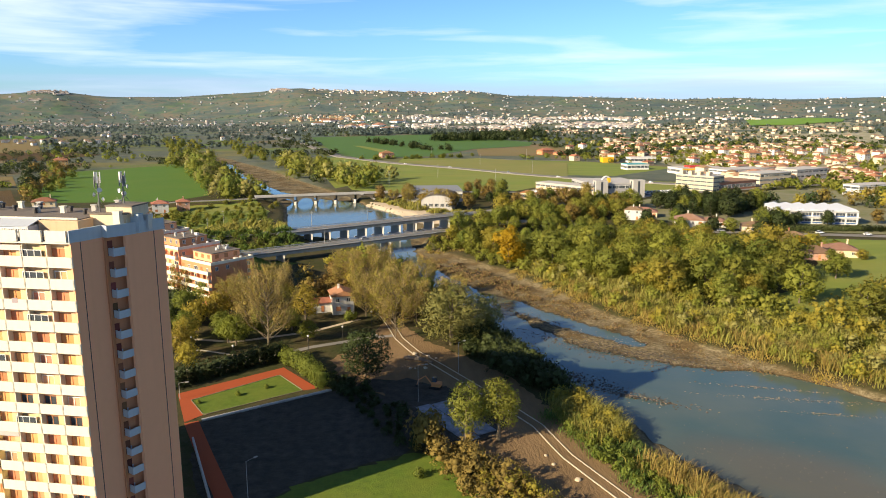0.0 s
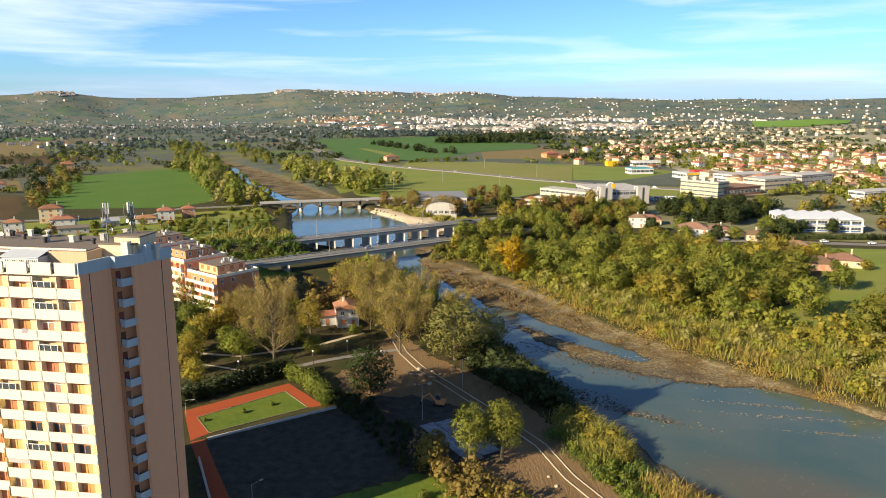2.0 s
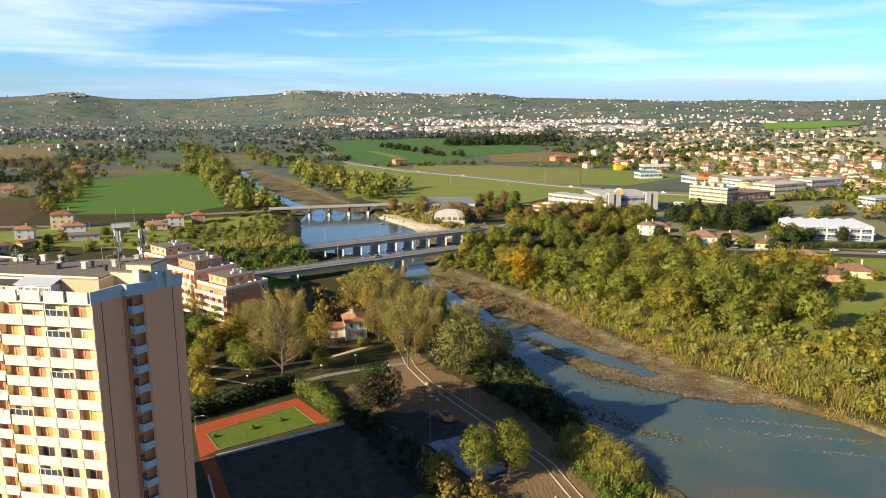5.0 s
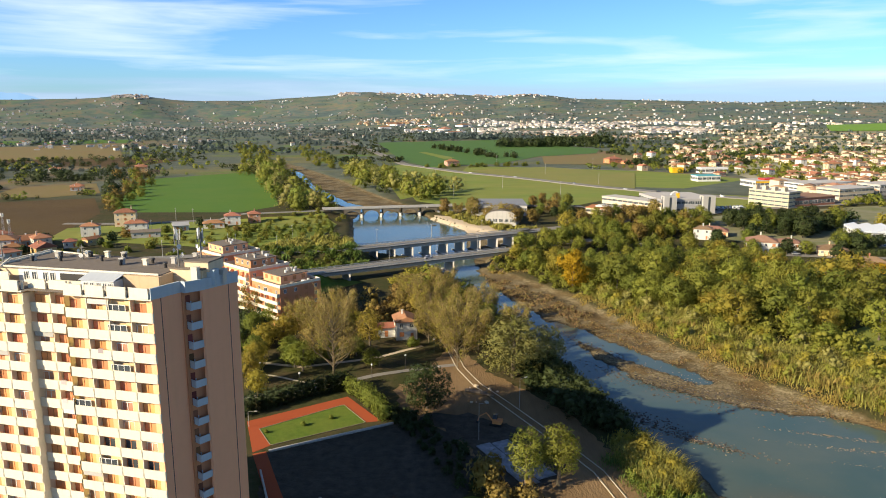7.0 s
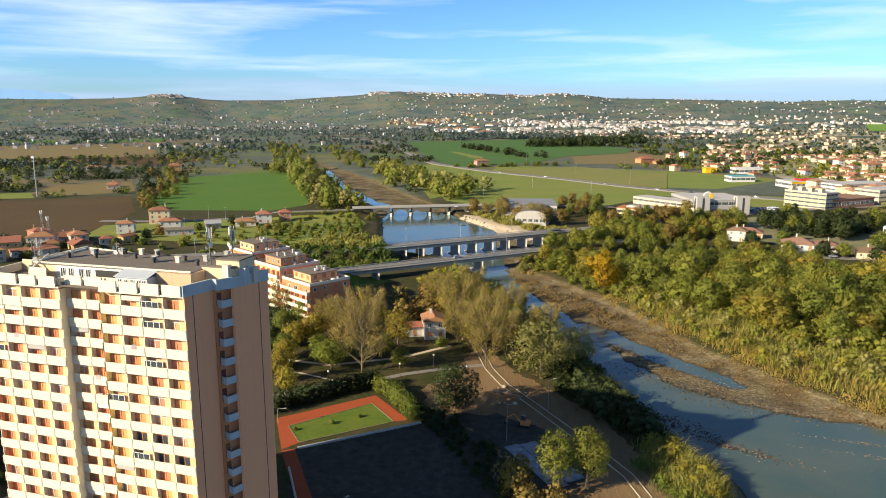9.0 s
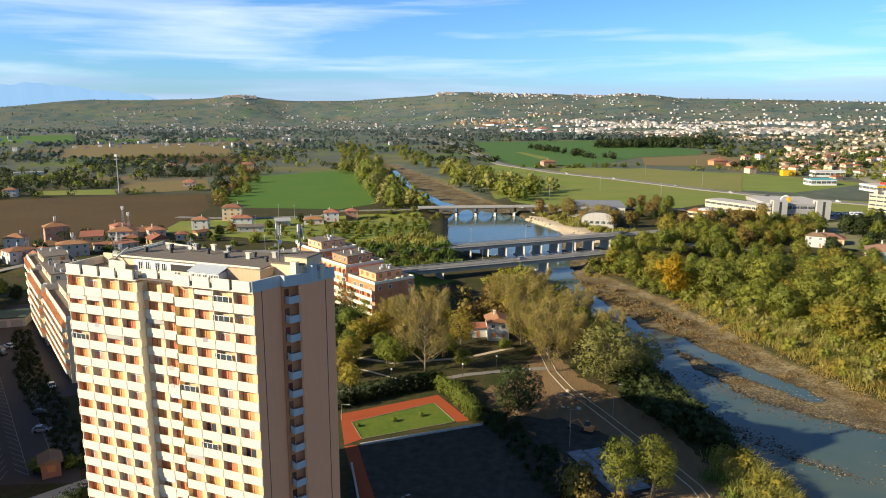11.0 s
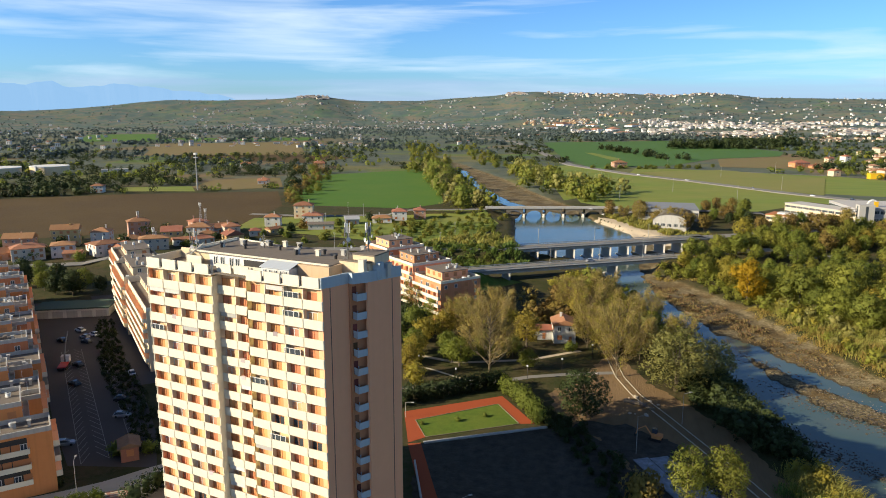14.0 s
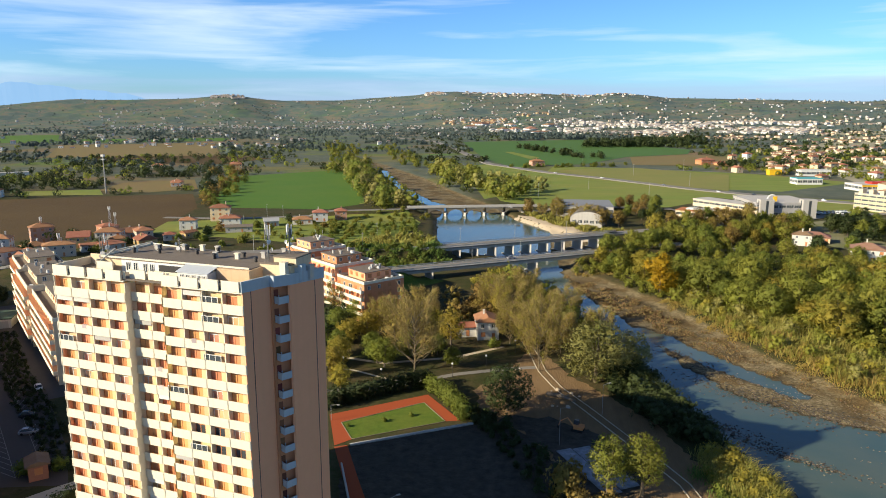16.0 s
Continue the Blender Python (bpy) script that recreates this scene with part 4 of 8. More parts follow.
roof_room("lift_room", 0.2, 8.2, 4.2, 12.6, 50.8, 52.2, M_CREAM, M_ROOF, 0.1)
roof_room("roof_cabinet", 2.2, 6.6, 3.2, 7.6, 48.6, 51.6, M_BAND, M_BAND, 0.02)
roof_room("roof_cabinet", 3.6, 8.6, 4.9, 9.9, 48.6, 50.9, M_GREY, M_GREY, 0.02)
roof_room("roof_cabinet", 4.6, 10.2, 5.4, 11.6, 48.6, 50.6, M_STEEL, M_STEEL, 0.02)
bm = bmesh.new()
tube(bm, [(-29.5, 3, 50.4), (-29.5, 6.4, 51.9)], [0.12, 0.12])
box(bm, -30.5, 3.0, 48.6, -27, 3.2, 50.4)
box(bm, -30.5, 3.0, 48.6, -30.3, 6.4, 50.6)
part("terrace_screen", bm, M_BAND, tower)
for i in range(9):
    x, y = -29 + i * 3.4 + random.uniform(-0.6, 0.6), random.uniform(8.5, 14.5)
    zt = 50.8 if x < -2.2 else 51.4
    c = part("chimney", boxes((x, y, zt - 0.1, x + 0.7, y + 0.5, zt + 0.9), (x - 0.1, y - 0.1, zt + 0.9, x + 0.8, y + 0.6, zt + 1.05)), M_CONC if i % 3 else M_BAND, tower)


M_MAST = mat("dull_grey_steel", (0.20, 0.20, 0.19), (0.13, 0.13, 0.12), fine=3, rough=0.6, metal=0.3)


def antenna(x, y, z, h, panels, seed):
    random.seed(seed)
    a = thing("antenna_mast", "steel roof mast with white aerial panels and dishes", "antenna", tower.matrix_basis @ pose(x, y, z), "roof aerials")
    bm = bmesh.new()
    tube(bm, [(0, 0, 0), (0, 0, h * 0.7), (0, 0, h)], [0.11, 0.09, 0.05], 8)
    for k in range(3):
        an = k * 2.1 + 0.4
        tube(bm, [(1.0 * math.cos(an), 1.0 * math.sin(an), 0), (0, 0, h * 0.3)], [0.035, 0.03], 5)
    for k in range(5):
        tube(bm, [(-0.5, 0.05, h * (0.45 + 0.1 * k)), (0.5, -0.05, h * (0.45 + 0.1 * k))], [0.03, 0.03], 4)
    part("mast", bm, M_MAST, a)
    for k in range(panels):
        an = k * 2 * math.pi / panels + 0.3
        px, py, pz = 0.42 * math.cos(an), 0.42 * math.sin(an), h * (0.72 if k % 2 else 0.84)
        part("aerial_panel", boxes((-0.06, -0.11, -0.8, 0.06, 0.11, 0.8)), M_MAST if k % 2 else M_WHITE, a, m=pose(px, py, pz, 0, 0, math.degrees(an)))
    for k in range(3):
        an = k * 2.3 + seed
        bm = bmesh.new()
        bmesh.ops.create_cone(bm, cap_ends=True, segments=12, radius1=0.10, radius2=0.36, depth=0.22)
        part("dish", bm, M_WHITE, a, m=pose(0.55 * math.cos(an), 0.55 * math.sin(an), h * (0.3 + 0.12 * k), 90, 0, math.degrees(an) + 90))
    return a


antenna(-0.9, 8.4, 51.4, 5.9, 5, 1)
antenna(1.6, 10.6, 52.4, 4.6, 6, 2)
antenna(-31.8, 6.0, 48.6, 6.0, 2, 3)
antenna(-33.4, 8.6, 48.6, 5.2, 0, 4)
antenna(-21, 12, 50.8, 2.6, 0, 5)

# base: ground floor set back behind columns
part("plinth", boxes((-35.5, 1.6, 0.0, -0.8, 12.5, 2.4)), M_CONC, tower)
for i in range(11):
    part("column", boxes((-0.25, -0.2, 0, 0.25, 0.3, 2.35)), M_CONC, tower, m=pose(-36.3 + i * BAY if i < 10 else -0.4, 0.2, 0))

# ---- apartment blocks ----
W_BIG, W_SMALL = pane_mesh(2.2, 1.35), pane_mesh(1.1, 1.3)
W_BROWN = pane_mesh(1.4, 1.35, frame=M_SHUT, glass=M_SHUT)


def face_rows(parent, a, b, z0, z1, floors, kind, seed=0):
    """Bands, loggias and windows on the wall from a to b (outside on the right of that way)."""
    rnd = random.Random(seed)
    a, b = Vector(a), Vector(b)
    length = (b - a).length
    ang = math.degrees(math.atan2((b - a).y, (b - a).x))
    h = (z1 - z0) / floors
    for k in range(floors):
        z = z0 + h * k
        m = pose(a.x, a.y, z, 0, 0, ang)
        if kind == "bands":
            if k == 0 and z0 > 2.5:
                n = max(2, int(length / 4.2))
                for i in range(n):
                    # dark panels paint the arcade's inner shade on the flat wall
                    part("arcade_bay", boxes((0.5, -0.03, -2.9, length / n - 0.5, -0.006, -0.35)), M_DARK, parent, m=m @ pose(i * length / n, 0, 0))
            part("balcony_band", boxes((0.3, -1.15, -0.15, length - 0.3, -1.03, 1.05), (0.3, -1.03, -0.15, length - 0.3, 0, 0.02), (0.3, -1.15, -0.15, 0.42, 0, 1.05), (length - 0.42, -1.15, -0.15, length - 0.3, 0, 1.05)), M_BAND, parent, m=m)
            n = max(2, int(length / 3.4))
            for i in range(n):
                x = (i + 0.5) * length / n
                mesh = (W_BIG, W_BROWN, W_BIG, W_SMALL)[rnd.randrange(4)]
                part("window", mesh, None, parent, m=m @ pose(x - 0.9, -0.005, 0.55))
            if k % 2 == 0:
                for i in range(n + 1):
                    part("divider", boxes((-0.08, -1.03, 0, 0.08, 0, h - 0.17)), M_PEACH, parent, m=m @ pose(min(max(i * length / n, 0.55), length - 0.55), 0, 0))
        elif kind == "loggias":
            n = max(1, int(length / 12))
            w = length / n
            for i in range(n):
                # loggia depth is only a dark panel, its shade painted flat
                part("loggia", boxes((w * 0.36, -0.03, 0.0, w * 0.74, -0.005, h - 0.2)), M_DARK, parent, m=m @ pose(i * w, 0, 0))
                part("balcony_band", boxes((w * 0.34, -0.9, -0.1, w * 0.76, -0.78, 0.95), (w * 0.34, -0.78, -0.1, w * 0.76, 0, 0.03), (w * 0.34, -0.9, -0.1, w * 0.34 + 0.1, 0, 0.95), (w * 0.76 - 0.1, -0.9, -0.1, w * 0.76, 0, 0.95)), M_BAND, parent, m=m @ pose(i * w, 0, 0))
                for x in (0.38, 0.48, 0.58, 0.67):
                    part("window", W_BROWN if rnd.random() < 0.6 else W_SMALL, None, parent, m=m @ pose(i * w + w * x, -0.04, 0.5))
        elif kind == "windows":
            n = max(1, int(length / 3.6))
            for i in range(n):
                part("window", W_SMALL if rnd.random() < 0.6 else W_BROWN, None, parent, m=m @ pose((i + 0.5) * length / n - 0.6, -0.005, 0.95))


def terrace_parapet(parent, x0, y0, x1, y1, z, h=1.0, material=None):
    bm = bmesh.new()
    t = 0.25
    for r in ((x0 - t, y0 - t, x1 + t, y0), (x0 - t, y1, x1 + t, y1 + t), (x0 - t, y0, x0, y1), (x1, y0, x1 + t, y1)):
        box(bm, r[0], r[1], z - 0.45, r[2], r[3], z + h)
    part("parapet", bm, material or M_BAND, parent)
    part("roof_deck", boxes((x0, y0, z, x1, y1, z + 0.06)), M_ROOF, parent)


def clutter(parent, x0, y0, x1, y1, z, n, seed):
    """Chimneys, tanks and boxes on a flat roof."""
    rnd = random.Random(seed)
    for i in range(n):
        x, y, k = rnd.uniform(x0 + 1, x1 - 1.5), rnd.uniform(y0 + 1, y1 - 1.5), rnd.randrange(4)
        if k == 0:
            part("chimney", boxes((x, y, z, x + 0.7, y + 0.6, z + 1.2), (x - 0.1, y - 0.1, z + 1.2, x + 0.8, y + 0.7, z + 1.35)), M_CONC, parent)
        elif k == 1:
            bm = bmesh.new()
            tube(bm, [(x, y, z), (x, y, z + 0.9)], [0.45, 0.45], 10)
            part("water_tank", bm, M_WHITE, parent)
        elif k == 2:
            part("roof_box", boxes((x, y, z, x + 1.6, y + 0.9, z + 0.8)), M_WHITE if rnd.random() < 0.5 else M_ROOF, parent)
        else:
            bm = bmesh.new()
            tube(bm, [(x, y, z), (x, y, z + 3.2)], [0.04, 0.03], 5)
            for q in range(3):
                tube(bm, [(x - 0.5, y, z + 2.3 + 0.4 * q), (x + 0.5, y, z + 2.3 + 0.4 * q)], [0.02, 0.02], 4)
            part("aerial", bm, M_STEEL, parent)


def terraced_block(label, m, units, front, end, wall, floors_h=3.1, seed=0, setback=True, rim=None):
    """A block of units of different heights along x: (x0, x1, depth, top)."""
    b = thing("apartment_block", label, "apartment block", m)
    for i, (x0, x1, y0, y1, top) in enumerate(units):
        w = wall[i % len(wall)]
        part("body", boxes((x0, y0, 0.0, x1, y1, top)), w, b)
        terrace_parapet(b, x0 + 0.26, y0 + 0.26, x1 - 0.26, y1 - 0.26, top, 1.0, rim)
        fl = max(1, int(round((top - 3.0) / floors_h)))
        face_rows(b, (x0, y0), (x1, y0), 3.0, top - 0.3, fl, front, seed + i)
        face_rows(b, (x1, y0), (x1, y1), 3.0, top - 0.3, fl, end, seed + 50 + i)
        if i == 0:
            face_rows(b, (x0, y1), (x0, y0), 3.0, top - 0.3, fl, end, seed + 90 + i)
        elif top > units[i - 1][4] + 2:
            face_rows(b, (x0, y1), (x0, y0), units[i - 1][4] + 0.1, top - 0.2, 1, "windows", seed + 90 + i)
        if setback and x1 - x0 > 12:
            sx0, sx1, sy0, sy1 = x0 + 2.5, x1 - 4.5, y0 + 3.5, y1 - 2.5
            s = part("penthouse", boxes((sx0, sy0, top + 0.06, sx1, sy1, top + 2.9)), wall[(i + 1) % len(wall)], b)
            part("roof_deck", boxes((sx0 - 0.3, sy0 - 0.3, top + 2.9, sx1 + 0.3, sy1 + 0.3, top + 3.15)), M_ROOF, s)
            face_rows(b, (sx0, sy0), (sx1, sy0), top + 0.1, top + 2.9, 1, "windows", seed + i)
            face_rows(b, (sx1, sy0), (sx1, sy1), top + 0.1, top + 2.9, 1, "windows", seed + i)
            clutter(b, sx0, sy0, sx1, sy1, top + 3.15, 6, seed + i)
        clutter(b, x1 - 4.5, y0, x1, y1, top + 0.06, 3, seed + 7 + i)
    return b


# the stepped block by the park: x runs from its near corner back along the sunlit side
right_block = terraced_block("terracotta and white stepped apartment block beside the park trees", pose(-101, 274, 0, 0, 0, -42.5),
                             [(0, 18, 0, 17, 20.6), (18, 36, 0.8, 18, 17.5), (36, 54, 1.6, 19, 14.2)], "bands", "windows", [M_TERRA, M_PEACH], seed=3)
rear_block = terraced_block("white and pink apartment block in bands behind the tower", pose(-197, 241, 0, 0, 0, -46),
                            [(0, 26, 0, 14, 19.8), (26, 56, -1.6, 13, 19.2), (56, 97, -0.4, 14, 18.2)], "bands", "windows", [M_CREAM, M_CREAM], seed=8)
LEFT_UNITS = []
for i in range(8):      # eight units, each with a low terrace and a taller part behind it
    x, w, up = i * 21.4, 0.9 * (i % 2), 0.25 * (i % 3)
    LEFT_UNITS += [(x, x + (7.5 if i == 0 else 10), w, 16.8 + w, 12.9 + up), (x + (7.5 if i == 0 else 10), x + 17.4, (4.6, 6.8, 2.2, 5.6)[i % 4], 16.4 + w, 16.2 + up), (x + 17.4, x + 21.4, w + 1.0, 16.4 + w, 13.6 + up)]
left_block = terraced_block("orange terraced apartment block with flat cluttered roofs", pose(-106.4, 109.2, 0, 0, 0, 135.4), LEFT_UNITS, "bands", "loggias", [M_ORANGE, M_ORANGE, M_ORANGE, M_RED], seed=20, setback=False, rim=M_CONC)
for i, (x0, x1, y0, y1, top) in enumerate(LEFT_UNITS):
    clutter(left_block, x0, y0, x1, y1, top + 0.06, 7 if i % 2 else 3, 300 + i)

# ---- bridges, roads, paths ----
def span(a, b):
    a, b = Vector(a), Vector(b)
    return pose(a.x, a.y, 0, 0, 0, math.degrees(math.atan2((b - a).y, (b - a).x))), (b - a).length


def girder_bridge(label, a, b, width, top, piers, pier_label, rail=1.0):
    m, length = span(a, b)
    br = thing("road_bridge", label, "bridge", m)
    part("deck", boxes((-6, -width / 2, top - 0.5, length + 6, width / 2, top)), M_ROAD, br)
    part("girder", boxes((-4, -width / 2 + 0.5, top - 1.7, length + 4, -width / 2 + 1.3, top - 0.5)), M_CONC, br)
    part("girder", boxes((-4, width / 2 - 1.3, top - 1.7, length + 4, width / 2 - 0.5, top - 0.5)), M_CONC, br)
    for s in (-1, 1):
        y = s * (width / 2 - 0.15)
        part("kerb", boxes((-6, y - 0.3, top, length + 6, y + 0.3, top + 0.22)), M_CONC, br)
        g = part("guard_rail", boxes((-6, y - 0.04, top + 0.75, length + 6, y + 0.04, top + 1.0), (-6, y - 0.03, top + 0.45, length + 6, y + 0.03, top + 0.55)), M_STEEL, br)
        bm = bmesh.new()
        box(bm, -0.05, -0.05, 0, 0.05, 0.05, 1.0)
        post = finish(bm, "post", M_STEEL)
        for i in range(int(length / 3) + 1):
            part("post", post, None, g, m=pose(i * 3, y, top + 0.02))
    for x in piers:
        bm = bmesh.new()
        w = width / 2 - 0.3
        prism(bm, [(x - 0.6, -w), (x, -w - 1.2), (x + 0.6, -w), (x + 0.6, w), (x, w + 1.2), (x - 0.6, w)], -4, top - 1.7)
        box(bm, x - 0.9, -w - 0.4, top - 2.2, x + 0.9, w + 0.4, top - 1.7)
        box(bm, x - 1.3, -w - 2.0, -4.0, x + 1.3, w + 2.0, -1.6)
        part("pier", bm, M_CONC, br, pier_label)
    for x in (-3, length + 3):
        part("abutment", boxes((x - 1.2, -width / 2, -3, x + 1.2, width / 2, top - 0.5)), M_CONC, br)
    return br


girder_bridge("low concrete road bridge over the river", (-62, 304), (24, 356), 8.0, 5.0, [16, 70], "broad concrete pier")
girder_bridge("concrete road bridge on pale piers over the river", (-52, 357), (42, 412), 9.0, 5.6, [12, 22, 32.5, 43, 53.5, 64, 74.5, 86, 97], "pale concrete pier with a cutwater")


def arch_bridge(label, a, b, width, top, spans):
    m, length = span(a, b)
    br = thing("arch_bridge", label, "bridge", m)
    w, n = length / spans, 10
    old = mat("old_concrete", (0.20, 0.17, 0.125), (0.14, 0.12, 0.09), fine=0.8, coarse=0.2, streaks=0.3)
    for i in range(spans):
        bm = bmesh.new()
        prev = None
        for k in range(n + 1):
            u = k / n
            x = i * w + 1.1 + (w - 2.2) * u
            z = -1.6 + (top + 0.2) * math.sin(math.pi * u) ** 0.5
            cur = [bm.verts.new(p) for p in ((x, -width / 2, top - 0.35), (x, -width / 2, z), (x, width / 2, z), (x, width / 2, top - 0.35))]
            if prev:
                for a in range(3):
                    bm.faces.new((prev[a], prev[a + 1], cur[a + 1], cur[a]))
            prev = cur
        part("arch", bm, old, br, "shallow grey concrete arch")
    for i in range(spans + 1):
        x = i * w
        bm = bmesh.new()
        prism(bm, [(x - 1.15, -width / 2 - 0.2), (x, -width / 2 - 2.2), (x + 1.15, -width / 2 - 0.2), (x + 1.15, width / 2 + 0.2), (x, width / 2 + 2.2), (x - 1.15, width / 2 + 0.2)], -4, 0.5)
        part("pier", bm, M_CONC, br, "pale pier with pointed cutwater")
    part("deck", boxes((-14, -width / 2 - 0.3, top - 0.35, length + 12, width / 2 + 0.3, top)), M_ROAD, br)
    for s in (-1, 1):
        y = s * (width / 2 + 0.1)
        part("parapet", boxes((-14, y - 0.2, top, length + 12, y + 0.2, top + 0.9)), M_CONC, br)
    return br


arch_bridge("old concrete arch bridge across the upper pool", (-82, 517), (-12, 534), 7.0, 4.3, 5)

ribbon("road_riverside", [(-135, 262), (-100, 282), (-64, 303)], 7.0, M_ROAD, "pale road ramping up to the bridge", "road", 0.42, 0.3)
ribbon("road_railway", [(-420, 215), (-300, 268), (-240, 300), (-150, 330), (-52, 357)], 8.0, M_ROAD, "pale asphalt road past the houses", "road", 0.62, 0.3)
ribbon("road_east", [(42, 412), (120, 460), (200, 535), (262, 560), (330, 585), (470, 634), (800, 720)], 9.0, M_ROAD, "pale road in front of the showrooms", "road", 0.6, 0.3)
ribbon("road_bank", [(24, 356), (70, 385), (110, 400)], 7.0, M_ROAD, "road leaving the bridge under trees", "road", 0.42, 0.3)
ribbon("road_arch", [(-5, 536), (40, 545), (95, 540), (200, 546)], 8.0, M_ROAD, "road behind the warehouse", "road", 0.55, 0.3)
ribbon("road_village", [(-90, 515), (-150, 495), (-215, 470), (-262, 470)], 6.0, M_ROAD, "narrow lane through the village", "road", 0.3, 0.2)
ribbon("highway", [(-420, 2000), (-252, 1740), (-148, 1333), (-70, 1013), (8, 882), (72, 810), (148, 708), (200, 655), (262, 610), (330, 590)], 13.0, M_ROAD, "grey highway crossing the meadows", "road", 0.9, 0.8, step=20)
ribbon("road_works", [(175, 372), (216, 363), (262, 351), (420, 330)], 8.0, M_ROAD, "grey road beside the white works", "road", 0.12)
ribbon("road_lane", [(110, 960), (250, 905), (420, 870)], 5.0, M_ROAD, "pale country lane between the fields", "road", 0.3, step=20)
ribbon("road_estate", [(-160, 70), (-136, 84), (-114, 97.5), (-102.5, 107), (-97, 112.5), (-92, 119.5), (-84, 129)], 6.6, mat("pale_concrete_road", (0.48, 0.42, 0.33), (0.39, 0.34, 0.27), (0.52, 0.46, 0.36), fine=0.8, coarse=0.08, rough=0.95), "pale estate road in front of the block", "road", 0.06, step=3)
ribbon("road_back", [(-132, 84), (-150, 104), (-195, 150), (-262, 218)], 7.0, M_ASPH, "asphalt street behind the orange block", "road", 0.06, step=4)
patch("forecourt", [(-110, 95), (-101, 103), (-95, 109.5), (-91, 115.5), (-84, 121), (-80, 112), (-94, 96), (-104, 86)], M_ROAD, "pale paved forecourt at the tower's foot", "paving", 0.05)
patch("clay_path_3", [(-96.6, 110.6), (-94.2, 113.6), (-90.5, 111.8), (-89.5, 104), (-93, 96), (-95.6, 97), (-92.8, 104.5), (-93.4, 108.6)], mat("rosy_paving", (0.34, 0.17, 0.12), (0.27, 0.14, 0.10), fine=1.4, coarse=0.2, rough=0.95), "rosy paved cycle path crossing the forecourt", "path", 0.07)
zebra = thing("zebra_crossing", "worn white zebra crossing on rosy paving", "road marking", pose(-94.4, 111.6, 0.085, 0, 0, 40), kind="structure")
for i in range(5):
    part("zebra_stripe", boxes((-1.5, -1.8 + i * 0.8, 0, 1.5, -1.4 + i * 0.8, 0.004)), M_KERB, zebra)
patch("parking_lot", [(-112, 118), (-93, 122), (-104, 137), (-148, 186), (-196, 236), (-222, 225), (-180, 183), (-130, 134)], M_ASPH, "shaded asphalt car park between the blocks", "car park", 0.04)
patch("road_rear", [(-128, 160), (-121, 166), (-200, 246), (-208, 240)], M_ASPH, "asphalt drive along the banded block", "road", 0.06)
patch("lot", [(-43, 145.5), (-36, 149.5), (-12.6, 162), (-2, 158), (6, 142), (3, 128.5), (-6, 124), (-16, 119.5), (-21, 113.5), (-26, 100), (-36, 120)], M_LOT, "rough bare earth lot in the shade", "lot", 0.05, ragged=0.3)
patch("site", [(-16, 184), (-9, 194), (-5, 206), (-3, 216), (4, 212), (10, 197), (20, 183), (30, 166), (35, 150), (42, 128), (50, 106), (56, 90), (26, 90), (22, 112), (15, 129), (8, 130), (6, 142), (-2, 158), (-9, 164), (-14, 172)], M_DIRT, "churned brown earth of a riverside building site", "building site", 0.045, ragged=0.45)
# dark patch paints the tower's deep shade onto the site earth
patch("site_mud", [(7, 142), (-1, 157), (-9, 163), (-7, 168), (4, 167), (14, 161), (20, 152), (25, 142), (20, 133), (12, 130), (8, 131)], M_LOT, "shade round the foundation laid as a dark earth patch", "mud", 0.07, ragged=0.6)
patch("verge_grass", [(-21, 113), (-16, 119), (-6, 123.6), (3, 128), (9, 128), (12, 121), (17, 108), (22, 94), (-18, 94)], M_GRASS, "bright green mown grass", "grass", 0.055, ragged=0.4)

# the small park garden: clay paths, lawn, kerbs
patch("clay_path", [(-50.4, 162.2), (-28, 178), (-17.6, 163.0), (-21.2, 162.0), (-28.2, 172.6), (-46.2, 158.0), (-41.4, 149.6), (-44.5, 146.0)], M_CLAY, "red clay garden path round the lawn", "path", 0.06)
patch("lawn", [(-46.2, 158.0), (-28.2, 172.6), (-21.2, 162.0), (-41.4, 149.6)], M_GRASS, "small clipped green lawn", "lawn", 0.06)
ribbon("kerb_1", [(-46.2, 158.0), (-28.2, 172.6), (-21.2, 162.0), (-41.4, 149.6), (-46.2, 158.0)], 0.18, mat("weathered_kerb", (0.26, 0.22, 0.14), (0.17, 0.15, 0.09), fine=1.2, rough=0.95), "weathered pale kerb round the lawn", "kerb", 0.16, 0.12, step=1.0)
ribbon("wall_low", [(-41.0, 146.6), (-14.5, 161.6)], 0.8, M_CONC, "low concrete retaining wall of the garden", "wall", 0.35, 0.4, step=2.0)
ribbon("clay_path_2", [(-43, 146), (-37, 132), (-29, 114), (-22, 96)], 3.0, M_CLAY, "shaded red clay path beside the lot", "path", 0.08, step=3.0)
ribbon("wall_low_2", [(-40.3, 137), (-31.5, 114), (-25.5, 98)], 0.35, M_CONC, "low pale wall along the path", "wall", 0.9, 0.95, step=4.0)
TRACK = [(-3, 226), (-0.3, 214), (2.3, 199.5), (6.6, 187), (13, 175), (19, 163), (26, 149), (30.8, 138.5), (33.6, 125), (36.6, 117), (42, 103), (47, 90)]
ribbon("track", TRACK, 2.2, M_DIRT, "pale riverside footpath under construction", "path", 0.10, step=2.0)
for s in (-1, 1):
    ribbon("kerb_%d" % (3 + s), offset_line(TRACK, s * 1.15), 0.2, M_KERB, "pale concrete edging of the footpath", "kerb", 0.24, 0.2, step=2.0)
ribbon("park_path_1", [(-70, 196), (-52, 193), (-40, 187), (-33, 186)], 0.9, M_KERB, "pale kerbed park path", "path", 0.12, step=3)
